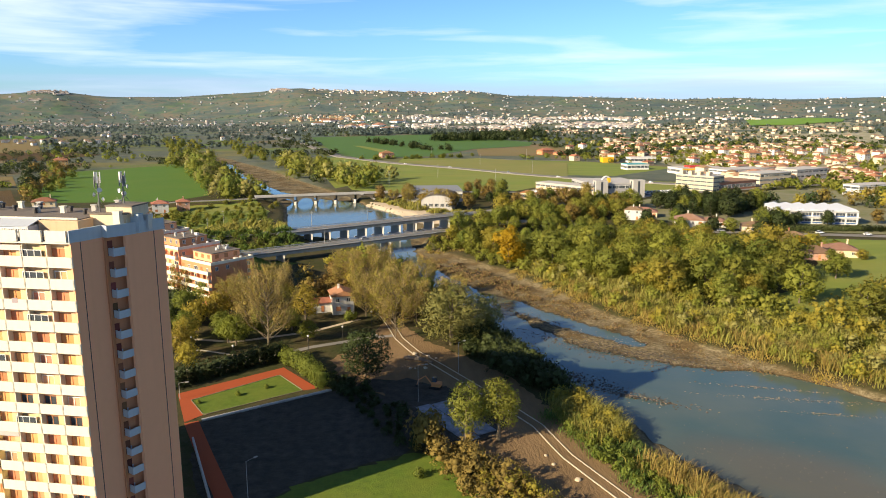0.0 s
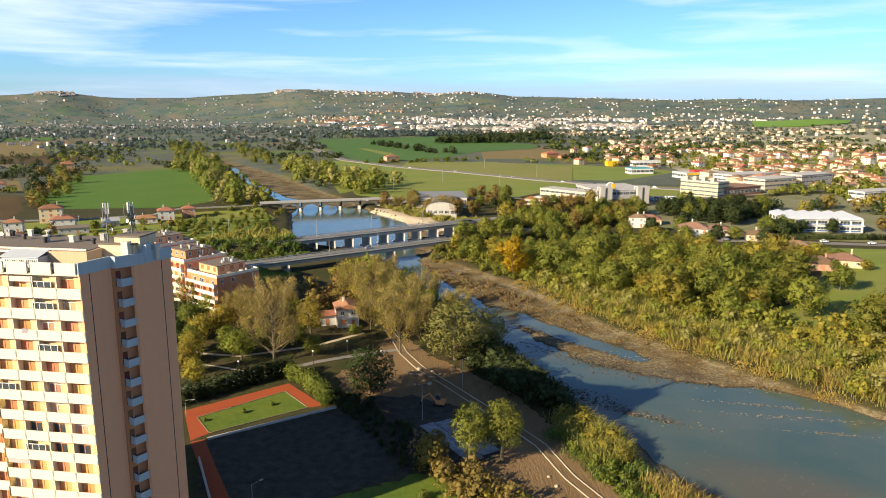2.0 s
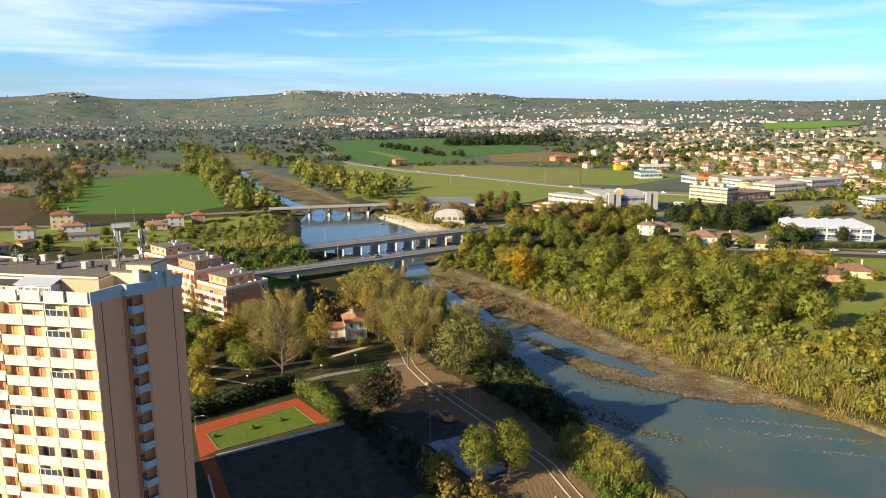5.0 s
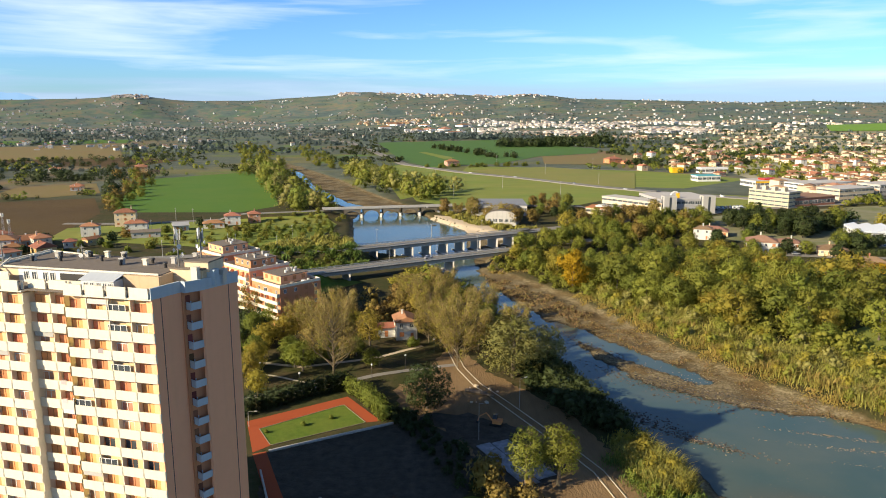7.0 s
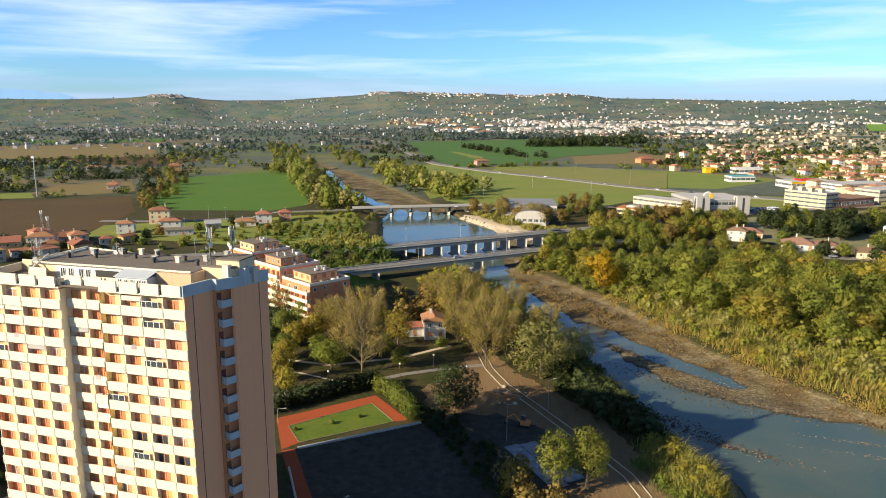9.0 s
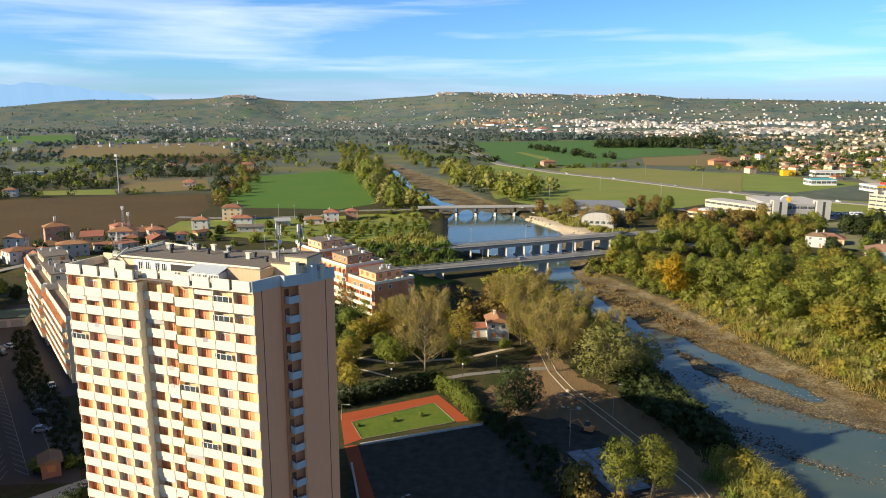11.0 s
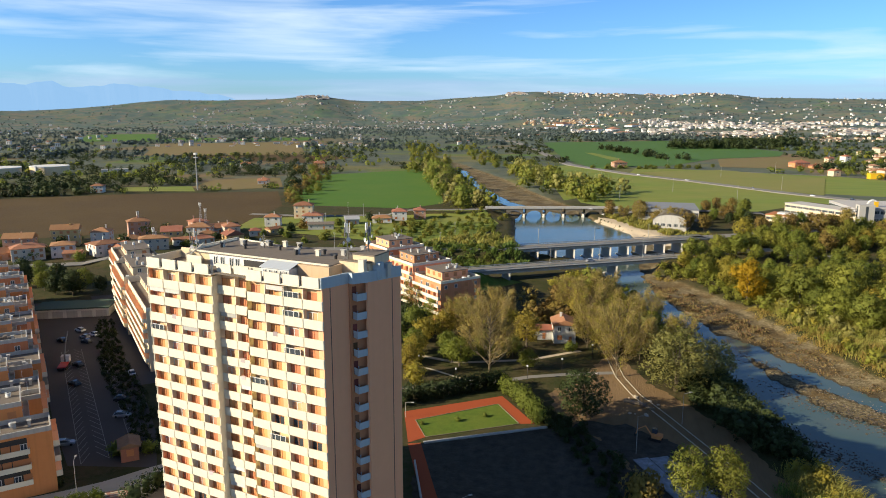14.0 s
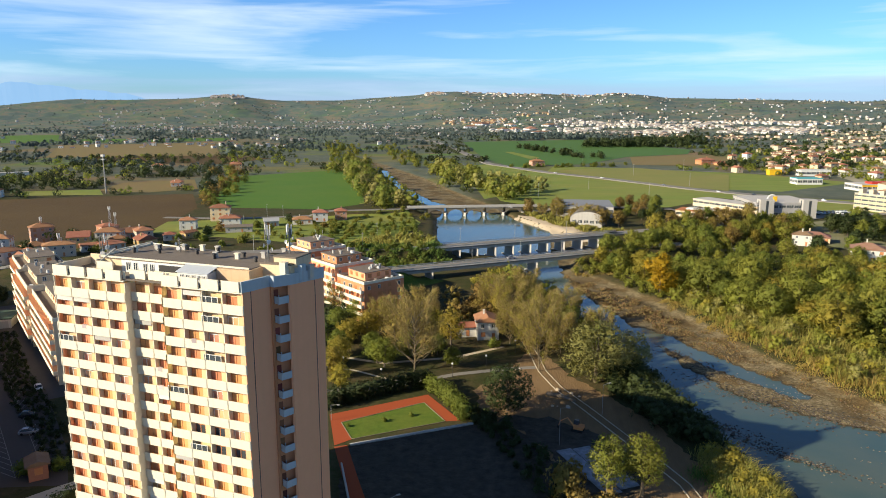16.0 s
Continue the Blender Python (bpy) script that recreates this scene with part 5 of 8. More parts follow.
ribbon("park_path_2", [(-60, 176), (-46, 179), (-35, 185), (-22, 194), (-8, 200), (2, 203)], 2.2, M_ROAD, "grey asphalt park path", "path", 0.08, step=3)
ribbon("park_path_3", [(-78, 214), (-60, 204), (-45, 200), (-24, 208), (-10, 220)], 1.6, M_SAND, "sandy trodden path through the park", "path", 0.08, step=3)
patch("gravel_bank", [(-14, 514), (-2, 508), (16, 478), (42, 440), (44, 420), (22, 420), (0, 446), (-14, 478), (-20, 500)], M_SAND, "pale gravel bank by the pool", "gravel", 0.12, step=4)

# ---- trees ----
def leaves(rng, centres, radii, count, size, flat=0.8, deep=0.78):
    """Leaf sprays in sprigs over the outside of a crown made of round lobes: vertices, faces, normals."""
    per = 5
    want = max(6, int(count / per))
    sq = np.array([1, 1, flat])
    c = rng.choice(len(centres), want * 3, p=radii ** 2 / np.sum(radii ** 2))
    d = rng.normal(size=(len(c), 3))
    d /= np.linalg.norm(d, axis=1)[:, None]
    lump = 1 + 0.10 * np.sin(d[:, 0] * 7 + c) * np.sin(d[:, 1] * 7 + 2 * c) + 0.07 * np.sin(d[:, 2] * 13 + c)
    p = centres[c] + d * (radii[c] * lump * (deep + (1.12 - deep) * rng.random(len(c)) ** 0.7))[:, None] * sq
    # sprigs buried in another lobe are left out
    free = np.ones(len(c), bool)
    for j in range(len(centres)):
        free &= (np.linalg.norm((p - centres[j]) / sq, axis=1) > 0.74 * radii[j]) | (c == j)
    p, d = p[free][:want], d[free][:want]
    o = p - np.mean(centres, axis=0) * np.array([1, 1, 0.8])
    o /= np.linalg.norm(o, axis=1)[:, None] + 1e-6
    p, d, o = np.repeat(p, per, axis=0), np.repeat(d, per, axis=0), np.repeat(o, per, axis=0)
    k = len(p)
    p = p + rng.normal(size=(k, 3)) * size * 0.62
    n = d * 0.9 + rng.normal(size=(k, 3)) * 0.6
    n /= np.linalg.norm(n, axis=1)[:, None]
    u = np.cross(n, rng.normal(size=(k, 3)))
    u /= np.linalg.norm(u, axis=1)[:, None]
    v = np.cross(n, u)
    s = size * (0.6 + 0.8 * rng.random(k))[:, None]
    q = np.stack([p - u * s * 0.6, p + u * s * 0.15 - v * s * 0.42, p + u * s * 0.45 + v * s * 0.42 + n * s * 0.08], 1).reshape(-1, 3)
    m = d * 0.45 + o * 0.5 + n * 0.3
    m /= np.linalg.norm(m, axis=1)[:, None] + 1e-6
    return q, np.arange(k * 3).reshape(-1, 3), np.repeat(m, 3, axis=0)


def ball():
    """The corners and faces of a twenty-sided solid."""
    g = (1 + 5 ** 0.5) / 2
    v = np.array([(-1, g, 0), (1, g, 0), (-1, -g, 0), (1, -g, 0), (0, -1, g), (0, 1, g), (0, -1, -g), (0, 1, -g), (g, 0, -1), (g, 0, 1), (-g, 0, -1), (-g, 0, 1)])
    f = np.array([(0, 11, 5), (0, 5, 1), (0, 1, 7), (0, 7, 10), (0, 10, 11), (1, 5, 9), (5, 11, 4), (11, 10, 2), (10, 7, 6), (7, 1, 8), (3, 9, 4), (3, 4, 2), (3, 2, 6), (3, 6, 8), (3, 8, 9), (4, 9, 5), (2, 4, 11), (6, 2, 10), (8, 6, 7), (9, 8, 1)])
    return v / np.linalg.norm(v[0]), f


BALL_V, BALL_F = ball()


def foliage(rng, centres, radii, count, size, flat=0.8):
    """A crown: uneven dense leaf masses inside, leaf sprays all over them."""
    v, f, nn = leaves(rng, centres, radii, count, size * 1.3, flat, 0.5)
    k = len(centres)
    jag = 0.46 * (0.6 + 0.7 * rng.random((k, 12)))
    cv = (centres[:, None, :] + BALL_V[None] * (radii[:, None] * jag)[..., None] * np.array([1, 1, flat])).reshape(-1, 3)
    cf = (BALL_F[None] + (np.arange(k) * 12)[:, None, None]).reshape(-1, 3)
    cn = np.tile(BALL_V, (k, 1)) * 0.4 + (cv - np.mean(centres, axis=0)) / np.max(radii) * 0.4
    cn /= np.linalg.norm(cn, axis=1)[:, None] + 1e-6
    return np.concatenate([v, cv]), np.concatenate([f, cf + len(v)]), np.concatenate([nn, cn])


def clumps(rng, h, w, base, n, top=0.5, shape=1.0):
    """Clump centres filling a crown from height base to h and w wide."""
    out, rad = [], []
    for i in range(n):
        t = (i + rng.random()) / n
        z = base + (h - base) * (0.12 + 0.74 * t)
        prof = math.sin(math.pi * min(0.97, 0.16 + 0.80 * t ** shape)) ** 0.6
        rr = w / 2 * prof * (0.12 + 0.60 * rng.random() ** 0.5)
        a = i * 2.4 + rng.random() * 1.3
        out.append((rr * math.cos(a), rr * math.sin(a), z))
        rad.append((0.46 + 0.34 * rng.random()) * w * (0.8 + 0.3 * prof) / n ** 0.42)
    return np.array(out), np.array(rad)


def limbs(bm, rng, h, targets, r0, lean=0.3, sides=6):
    top = Vector((rng.normal() * lean, rng.normal() * lean, h * 0.72))
    tube(bm, [(0, 0, -0.4), (top.x * 0.3, top.y * 0.3, h * 0.25), (top.x * 0.7, top.y * 0.7, h * 0.5), tuple(top)], [r0 * 1.25, r0, r0 * 0.66, r0 * 0.25], sides)
    for t in targets:
        t = Vector(t)
        s = rng.uniform(0.22, 0.6)
        p = Vector((top.x * s, top.y * s, h * 0.72 * s / 0.72 if s < 0.72 else h * 0.6))
        p.z = min(p.z, t.z * 0.85)
        mid = (p + t) / 2 + Vector((0, 0, 0.06 * h))
        tube(bm, [tuple(p), tuple(mid), tuple(t)], [r0 * 0.42, r0 * 0.27, r0 * 0.08], 4)


def make_tree(label, kind, h, w, base, n_clumps, n_leaves, size, seed, bark=M_BARK, shape=1.0, name="tree", open_crown=False):
    rng = np.random.default_rng(seed)
    t = thing(name, label, "tree", pose(0, 0, -200))
    c, r = clumps(rng, h, w, base, n_clumps, shape=shape)
    bm = bmesh.new()
    limbs(bm, rng, h, c[rng.permutation(len(c))[:9]], 0.022 * h)
    part("trunk", bm, bark, t)
    v, f, nn = leaves(rng, c, r, n_leaves, size, deep=0.45) if open_crown else foliage(rng, c, r, n_leaves, size)
    v[:, 2] = np.maximum(v[:, 2], 0.2)
    part("crown", mesh_from("crown", v, f, M_LEAF[kind], normals=nn), None, t)
    return t


def bare_tree(label, h, w, seed, leaf=None, n_leaf=0, name="bare_tree", spread=1.0):
    """A tree that has shed most of its leaves: many ascending boughs and fine twigs."""
    rng = np.random.default_rng(seed)
    t = thing(name, label, "tree", pose(0, 0, -200))
    bm = bmesh.new()
    tips = []
    tube(bm, [(0, 0, -0.4), (0.1, 0, h * 0.2), (0.0, 0.1, h * 0.5), (0.1, 0.1, h * 0.85)], [0.013 * h, 0.010 * h, 0.006 * h, 0.002 * h], 6)
    for i in range(44):
        s = 0.08 + 0.62 * i / 44
        a = i * 2.4 + rng.random()
        reach = w / 2 * (0.55 + 0.5 * rng.random()) * math.sin(math.pi * (0.25 + 0.65 * s))
        p0 = Vector((0, 0, h * s))
        p2 = Vector((reach * math.cos(a), reach * math.sin(a), min(h, h * (s + 0.28 + 0.12 * rng.random()))))
        p1 = (p0 + p2) / 2 + Vector((reach * 0.18 * math.cos(a), reach * 0.18 * math.sin(a), -0.02 * h))
        tube(bm, [tuple(p0), tuple(p1), tuple(p2)], [0.0055 * h, 0.0036 * h, 0.001 * h], 4)
        tips += [p1.lerp(p2, rng.random()) for _ in range(9)] + [p2]
    part("trunk", bm, M_PALEBARK, t)
    tips = np.array([tuple(p) for p in tips])
    k = 6200
    c = tips[rng.integers(0, len(tips), k)] + rng.normal(size=(k, 3)) * 0.55
    out = c * np.array([1, 1, 0])
    d = out / (np.linalg.norm(out, axis=1)[:, None] + 0.6) * 0.55 + rng.normal(size=(k, 3)) * 0.42 + np.array([0, 0, 0.75])
    d *= (0.6 + 1.0 * rng.random(k))[:, None]
    s = np.cross(d, rng.normal(size=(k, 3)))
    s = s / np.linalg.norm(s, axis=1)[:, None] * 0.038
    v = np.stack([c - s, c + s, c + d], 1).reshape(-1, 3)
    part("twig_spray", mesh_from("twig_spray", v, np.arange(k * 3).reshape(-1, 3), M_TWIG), None, t, "fine brown twigs")
    if n_leaf:
        v, f, nn = leaves(rng, tips, np.full(len(tips), 0.9), n_leaf, 0.34)
        part("crown", mesh_from("crown", v, f, M_LEAF[leaf], normals=nn), None, t, "thin remaining leaves")
    return t


def conifer(label, h, w, seed):
    rng = np.random.default_rng(seed)
    t = thing("conifer", label, "tree", pose(0, 0, -200))
    bm = bmesh.new()
    tube(bm, [(0, 0, -0.4), (0, 0, h * 0.5), (0, 0, h)], [0.02 * h, 0.014 * h, 0.003 * h], 6)
    part("trunk", bm, M_BARK, t)
    z = h * (0.08 + 0.9 * rng.random(260) ** 1.2)
    rr = w / 2 * (1.02 - z / h) * (0.5 + 0.5 * rng.random(260))
    a = rng.random(260) * 6.283
    c = np.stack([rr * np.cos(a), rr * np.sin(a), z], 1)
    v, f, nn = leaves(rng, c, np.full(260, 0.09 * w), 1900, 0.55, 0.5)
    part("crown", mesh_from("crown", v, f, M_LEAF["dark"], normals=nn), None, t)
    return t


OLIVE = "tall riverside tree with dull olive autumn leaves"
PROTO = {
    "olive1": make_tree(OLIVE, "olive", 17, 15, 1.2, 15, 3600, 0.46, 1),
    "olive2": make_tree(OLIVE, "olive", 15, 15, 1.0, 13, 3600, 0.46, 2),
    "olive3": make_tree("broad riverside tree with olive and yellowing leaves", "gold", 14, 13, 1.0, 12, 3200, 0.44, 3),
    "green1": make_tree("leafy dark green riverside tree", "green", 15, 13, 1.0, 14, 3200, 0.46, 4),
    "green2": make_tree("rounded green broadleaf tree", "green", 11, 9, 1.2, 34, 4200, 0.42, 5, open_crown=True),
    "brown1": make_tree("riverside tree with thin russet leaves", "brown", 13, 10, 1.6, 14, 2200, 0.42, 6),
    "yellow1": make_tree("bright yellow autumn tree", "yellow", 15, 10.5, 0.8, 15, 3600, 0.42, 7),
    "gold1": make_tree("thinning tree with yellow-green autumn leaves", "gold", 13, 10, 1.5, 50, 3600, 0.36, 19, open_crown=True),
    "dusk1": make_tree("broad dark olive tree beside the lawn", "dark", 12.5, 13, 0.6, 44, 7000, 0.36, 20, open_crown=True),
    "grey1": make_tree("silvery willow with grey-green leaves", "grey", 15, 14, 0.8, 60, 9000, 0.34, 8, bark=M_PALEBARK, open_crown=True),
    "poplar1": make_tree("young poplar with yellow-green leaves", "olive", 13.5, 8.5, 3.0, 44, 7000, 0.27, 9, bark=M_PALEBARK, open_crown=True),
    "bush1": make_tree("rounded olive-green bush on rough grass", "olive", 5, 6, 0.2, 9, 900, 0.45, 10, name="bush"),
    "bush2": make_tree("russet autumn bush on bare earth", "brown", 5, 6, 0.2, 9, 900, 0.42, 11, name="bush"),
    "bush3": make_tree("dark green leafy bush on grass", "green", 5, 6, 0.2, 9, 900, 0.45, 12, name="bush"),
    "pine": conifer("dark green pointed conifer in a garden", 13, 7, 13),
    "evergreen": make_tree("dark evergreen with a dense rounded crown", "dark", 11, 9, 1.5, 14, 1900, 0.5, 14),
    "bare1": bare_tree("bare poplar with ascending pale boughs", 20, 13, 15, "gold", 500),
    "bare2": bare_tree("nearly bare tree with a few yellow leaves", 17, 12, 16, "gold", 2800),
    "bare3": bare_tree("thin brown tree with sparse olive leaves", 16, 12, 17, "gold", 3400),
}


def plant(kind, x, y, h=None, w=None, group="", z=None):
    src = PROTO[kind]
    hh, ww = SIZES[kind]
    sz, sx = (h or hh) / hh, (w or ww * (h or hh) / hh) / ww
    zz = gz(x, y) if z is None else z
    o = copy_thing(src, pose(x, y, zz, 0, 0, random.uniform(0, 360)) @ Matrix.Diagonal((sx, sx, sz, 1)))
    if group:
        o["group"] = group
    return o


SIZES = {"olive1": (17, 15), "olive2": (15, 15), "olive3": (14, 13), "green1": (15, 13), "green2": (11, 9), "brown1": (13, 10), "yellow1": (15, 10.5), "gold1": (13, 10), "dusk1": (12.5, 13), "grey1": (15, 14), "poplar1": (13.5, 8.5),
         "bush1": (5, 6), "bush2": (5, 6), "bush3": (5, 6), "pine": (13, 7), "evergreen": (11, 9), "bare1": (20, 13), "bare2": (17, 12), "bare3": (16, 12)}

random.seed(5)
# single trees of the park and the near bank
for kind, x, y, h, w in [("poplar1", 14.6, 130.6, 14.4, 9.5), ("poplar1", 21.4, 132.6, 14.0, 10.5), ("bush2", 6.8, 130, 8, 7), ("bare1", -34.5, 194.5, 23, 16), ("bare2", 1.3, 199.5, 20, 13),
                         ("grey1", 17, 193, 19, 23), ("grey1", 27, 200, 14, 15), ("dusk1", -6.5, 170.5, 12.5, 15.5), ("green2", -44, 197, 10, 9), ("green2", -38, 205, 10, 8), ("olive3", -56, 186, 10, 6)]:
    plant(kind, x, y, h, w, "park trees")
for kind, x, y, h, w in [("bare3", -2, 216, 14, 11), ("gold1", -27, 220, 13, 11), ("bare2", -8, 223, 14, 10), ("olive3", -33, 228, 10, 9), ("bush3", -13, 219, 3, 4), ("bare3", -8, 244, 16, 13), ("bare3", 4, 232, 16, 12), ("bare2", -16, 262, 14, 12), ("bare3", -4, 272, 14, 12),
                         ("bare2", -46, 222, 14, 10), ("gold1", 1, 252, 13, 9), ("green2", -60, 205, 9, 8), ("bare3", 12, 250, 13, 10), 
                         ("bare3", -52, 230, 12, 10), ("olive3", -60, 216, 9, 8), ("green2", -50, 207, 8, 7), ("bare3", -38, 232, 15, 11), ("green2", -30, 210, 7, 7), ("olive3", -66, 190, 9, 7), ("green2", -24, 199, 7, 6),
                         ("olive3", -52, 178, 8, 6), ("bare2", 8, 216, 13, 10), ("grey1", 10, 224, 13, 11), ("bare3", 20, 226, 12, 10), ("olive3", -12, 252, 12, 10),
                         ("green2", -64, 243, 9, 9), ("olive3", -55, 222, 10, 9), ("green2", -67, 229, 9, 9), ("green2", -47, 200, 8, 8), ("olive3", -58, 198, 9, 8), ("green2", -70, 214, 9, 9), ("bare3", -72, 250, 12, 10)]:
    plant(kind, x, y, h, w, "park trees")

# the wood on the far bank
WOOD = [(26, 352), (38, 334), (60, 296), (88, 252), (106, 228), (122, 216), (128, 236), (148, 250), (168, 272), (172, 296), (160, 340), (150, 372), (128, 395), (86, 398), (50, 396)]
GLADE = [(120, 205), (150, 206), (172, 232), (150, 246), (128, 236)]


def scatter(plan, gap, seed, tries=6000, avoid=()):
    rng = np.random.default_rng(seed)
    p = np.array(plan)
    lo, hi = p.min(0), p.max(0)
    c = lo + (hi - lo) * rng.random((tries, 2))
    c = c[poly_sd(c[:, 0], c[:, 1], list(plan)) < 0]
    for a in avoid:
        if len(c):
            c = c[poly_sd(c[:, 0], c[:, 1], list(a)) > 0]
    out = []
    for q in c:
        if all((q[0] - o[0]) ** 2 + (q[1] - o[1]) ** 2 > gap * gap for o in out):
            out.append(q)
    return out


kinds = ["olive1", "olive2", "green1", "green1", "olive1", "olive2", "olive3", "green1"]
for x, y in scatter(WOOD, 8.4, 4, avoid=[GLADE]):
    k = random.choice(kinds)
    tall = 1.0 - 0.45 * min(max((y - 290) / 60, 0), 1)      # lower trees towards the bridge
    h = random.choice([9, 11, 13, 15, 17, 18]) * random.uniform(0.92, 1.06) * tall
    plant(k, x, y, h, h * random.uniform(0.8, 1.05), "riverside wood")
plant("yellow1", 51, 297, 18, 13, "riverside wood")
for kind, x, y, h, w in [("olive3", 200, 318, 9, 12), ("olive1", 148, 203, 14, 15), ("olive3", 158, 210, 13, 14), ("brown1", 168, 204, 12, 13), ("olive2", 141, 228, 15, 14), ("olive1", 182, 212, 13, 13), ("olive2", 196, 226, 12, 12), ("green1", 176, 262, 11, 11),
                         ("yellow1", 193, 317, 8, 10), ("bush1", 214, 322, 4, 6), ("olive2", 128, 262, 18, 17), ("olive1", 112, 250, 17, 16), ("olive3", 98, 240, 14, 14), ("green1", 84, 262, 15, 14)]:
    plant(kind, x, y, h, w, "riverside wood")
for kind, x, y, h, w in [("evergreen", 150, 402, 9, 9), ("evergreen", 176, 372, 9, 9), ("green1", 158, 372, 9, 9), ("olive2", 186, 372, 8, 9), ("evergreen", 196, 360, 8, 8), ("green2", 194, 294, 6, 6), ("olive3", 210, 296, 5, 6),
                         ("evergreen", 236, 392, 8, 7), ("evergreen", 252, 388, 9, 8), ("brown1", 285, 392, 9, 9), ("evergreen", 176, 418, 10, 9), ("green1", 168, 404, 9, 8)]:
    plant(kind, x, y, h, w, "garden trees")

# ---- canes, thickets, hedges ----
def reed_bed(name, label, plan, count, h, width, seed, material, lean=(0.5, 0.25), bunch=3.0):
    """A bed of tall canes: arched two-part blades in bunches, joined."""
    rng = np.random.default_rng(seed)
    count, width = int(count * 0.62), width * 1.25
    p = np.array(plan, float)
    lo, hi = p.min(0), p.max(0)
    n_b = max(8, int(count / 60))
    b = lo + (hi - lo) * rng.random((n_b * 6, 2))
    b = b[poly_sd(b[:, 0], b[:, 1], list(plan)) < 0][:n_b]
    bh = h * (0.45 + 0.75 * rng.random(len(b)))
    bl = rng.normal(size=(len(b), 2)) * 0.45 + np.array(lean)
    i = rng.integers(0, len(b), count)
    base = b[i] + rng.normal(size=(count, 2)) * bunch * 0.42
    z = height(base[:, 0], base[:, 1]) - 0.2
    hh = bh[i] * (0.45 + 0.65 * rng.random(count)) * np.exp(-0.10 * np.sum(((base - b[i]) / (bunch * 0.42)) ** 2, axis=1))
    d = bl[i] * 0.6 + (base - b[i]) / (bunch * 0.42) * 0.34 + rng.normal(size=(count, 2)) * 0.24
    s = np.stack([-d[:, 1], d[:, 0]], 1) + rng.normal(size=(count, 2)) * 0.4
    s = s / np.linalg.norm(s, axis=1)[:, None] * width * (0.6 + 0.8 * rng.random(count))[:, None]
    start = rng.random(count)[:, None] * 0.45
    z = z + start[:, 0] * hh
    base = base + d * (start ** 2) * 0.5 * hh[:, None]
    rest = hh * (1 - start[:, 0])
    m = base + d * rest[:, None] * 0.28
    t = base + d * rest[:, None] * 0.85
    v = np.zeros((count, 5, 3))
    v[:, 0, :2], v[:, 1, :2], v[:, 2, :2], v[:, 3, :2], v[:, 4, :2] = base - s * 0.4, base + s * 0.4, m + s, m - s, t
    v[:, 0, 2] = v[:, 1, 2] = z
    v[:, 2, 2] = v[:, 3, 2] = z + rest * 0.68
    v[:, 4, 2] = z + rest * (0.82 + 0.18 * rng.random(count))
    k = np.arange(count) * 5
    f = [(a, a + 1, a + 2, a + 3) for a in k] + [(a + 3, a + 2, a + 4) for a in k]
    return tagged(new(name, mesh_from(name, v.reshape(-1, 3), f, material)), label, "reeds", kind="stuff")


FAR_BED = [(52, 292), (72, 234), (87, 200), (103, 178), (119, 153), (140, 134), (175, 108), (205, 120), (172, 165), (150, 190), (128, 204), (108, 220), (92, 244), (72, 292), (60, 312)]
reed_bed("cane_bed", "tall yellow-green canes along the far bank", FAR_BED, 96000, 4.2, 0.075, 31, M_REED, bunch=4.0)
reed_bed("cane_bed", "dry straw-coloured canes at the water's edge", [(66, 246), (78, 216), (94, 190), (112, 163), (130, 144), (136, 150), (118, 172), (98, 200), (80, 240), (66, 264)], 14000, 4.2, 0.085, 32, M_DRYREED)
reed_bed("cane_bed", "green canes crowding the near bank", [(36, 152), (42, 153), (47, 147), (49, 138), (48, 130), (42, 128), (37, 138)], 14000, 3.7, 0.05, 33, M_REED)
reed_bed("cane_bed", "straw-coloured canes on the near bank", [(46, 118), (50, 124), (56, 113), (66, 98), (76, 84), (64, 84), (54, 98)], 16000, 3.6, 0.05, 34, M_DRYREED)
reed_bed("cane_bed", "dense green cane plot beside the ramp", [(-77, 349), (-53, 372), (-62, 412), (-96, 406), (-104, 372)], 8000, 5.5, 0.25, 35, M_REED)
reed_bed("cane_bed", "canes and grass by the upper pool", [(8, 480), (34, 440), (44, 420), (52, 440), (20, 500), (4, 520), (-8, 520)], 6000, 4.5, 0.25, 36, M_REED)
# cane colour darkened here: the thicket's shade is put into it
reed_bed("cane_bed", "low bank grass in the shade of the thicket", [(31, 198), (37, 180), (42, 166), (45, 154), (39, 152), (33, 164), (27, 178), (25, 196)], 6000, 4.2, 0.12, 37, mat("shaded_cane", (0.06, 0.075, 0.03), (0.045, 0.06, 0.024), per_island=0.4, trans=0.2))
M_RUST = mat("rusty_weeds", (0.185, 0.125, 0.050), (0.125, 0.085, 0.035), (0.215, 0.155, 0.065), fine=0.3, coarse=0.1, per_island=0.45, rough=0.9, trans=0.15)
reed_bed("weeds", "rust-brown dry weeds on the gravel bars", [(12, 330), (24, 318), (44, 285), (52, 262), (44, 252), (36, 258), (24, 290), (8, 322)], 9000, 1.3, 0.16, 38, M_RUST)
reed_bed("weeds", "rust-brown dry weeds along the bank", [(44, 250), (56, 226), (70, 208), (84, 186), (96, 168), (104, 168), (92, 190), (76, 216), (62, 244), (52, 268)], 9000, 0.8, 0.12, 39, M_RUST)


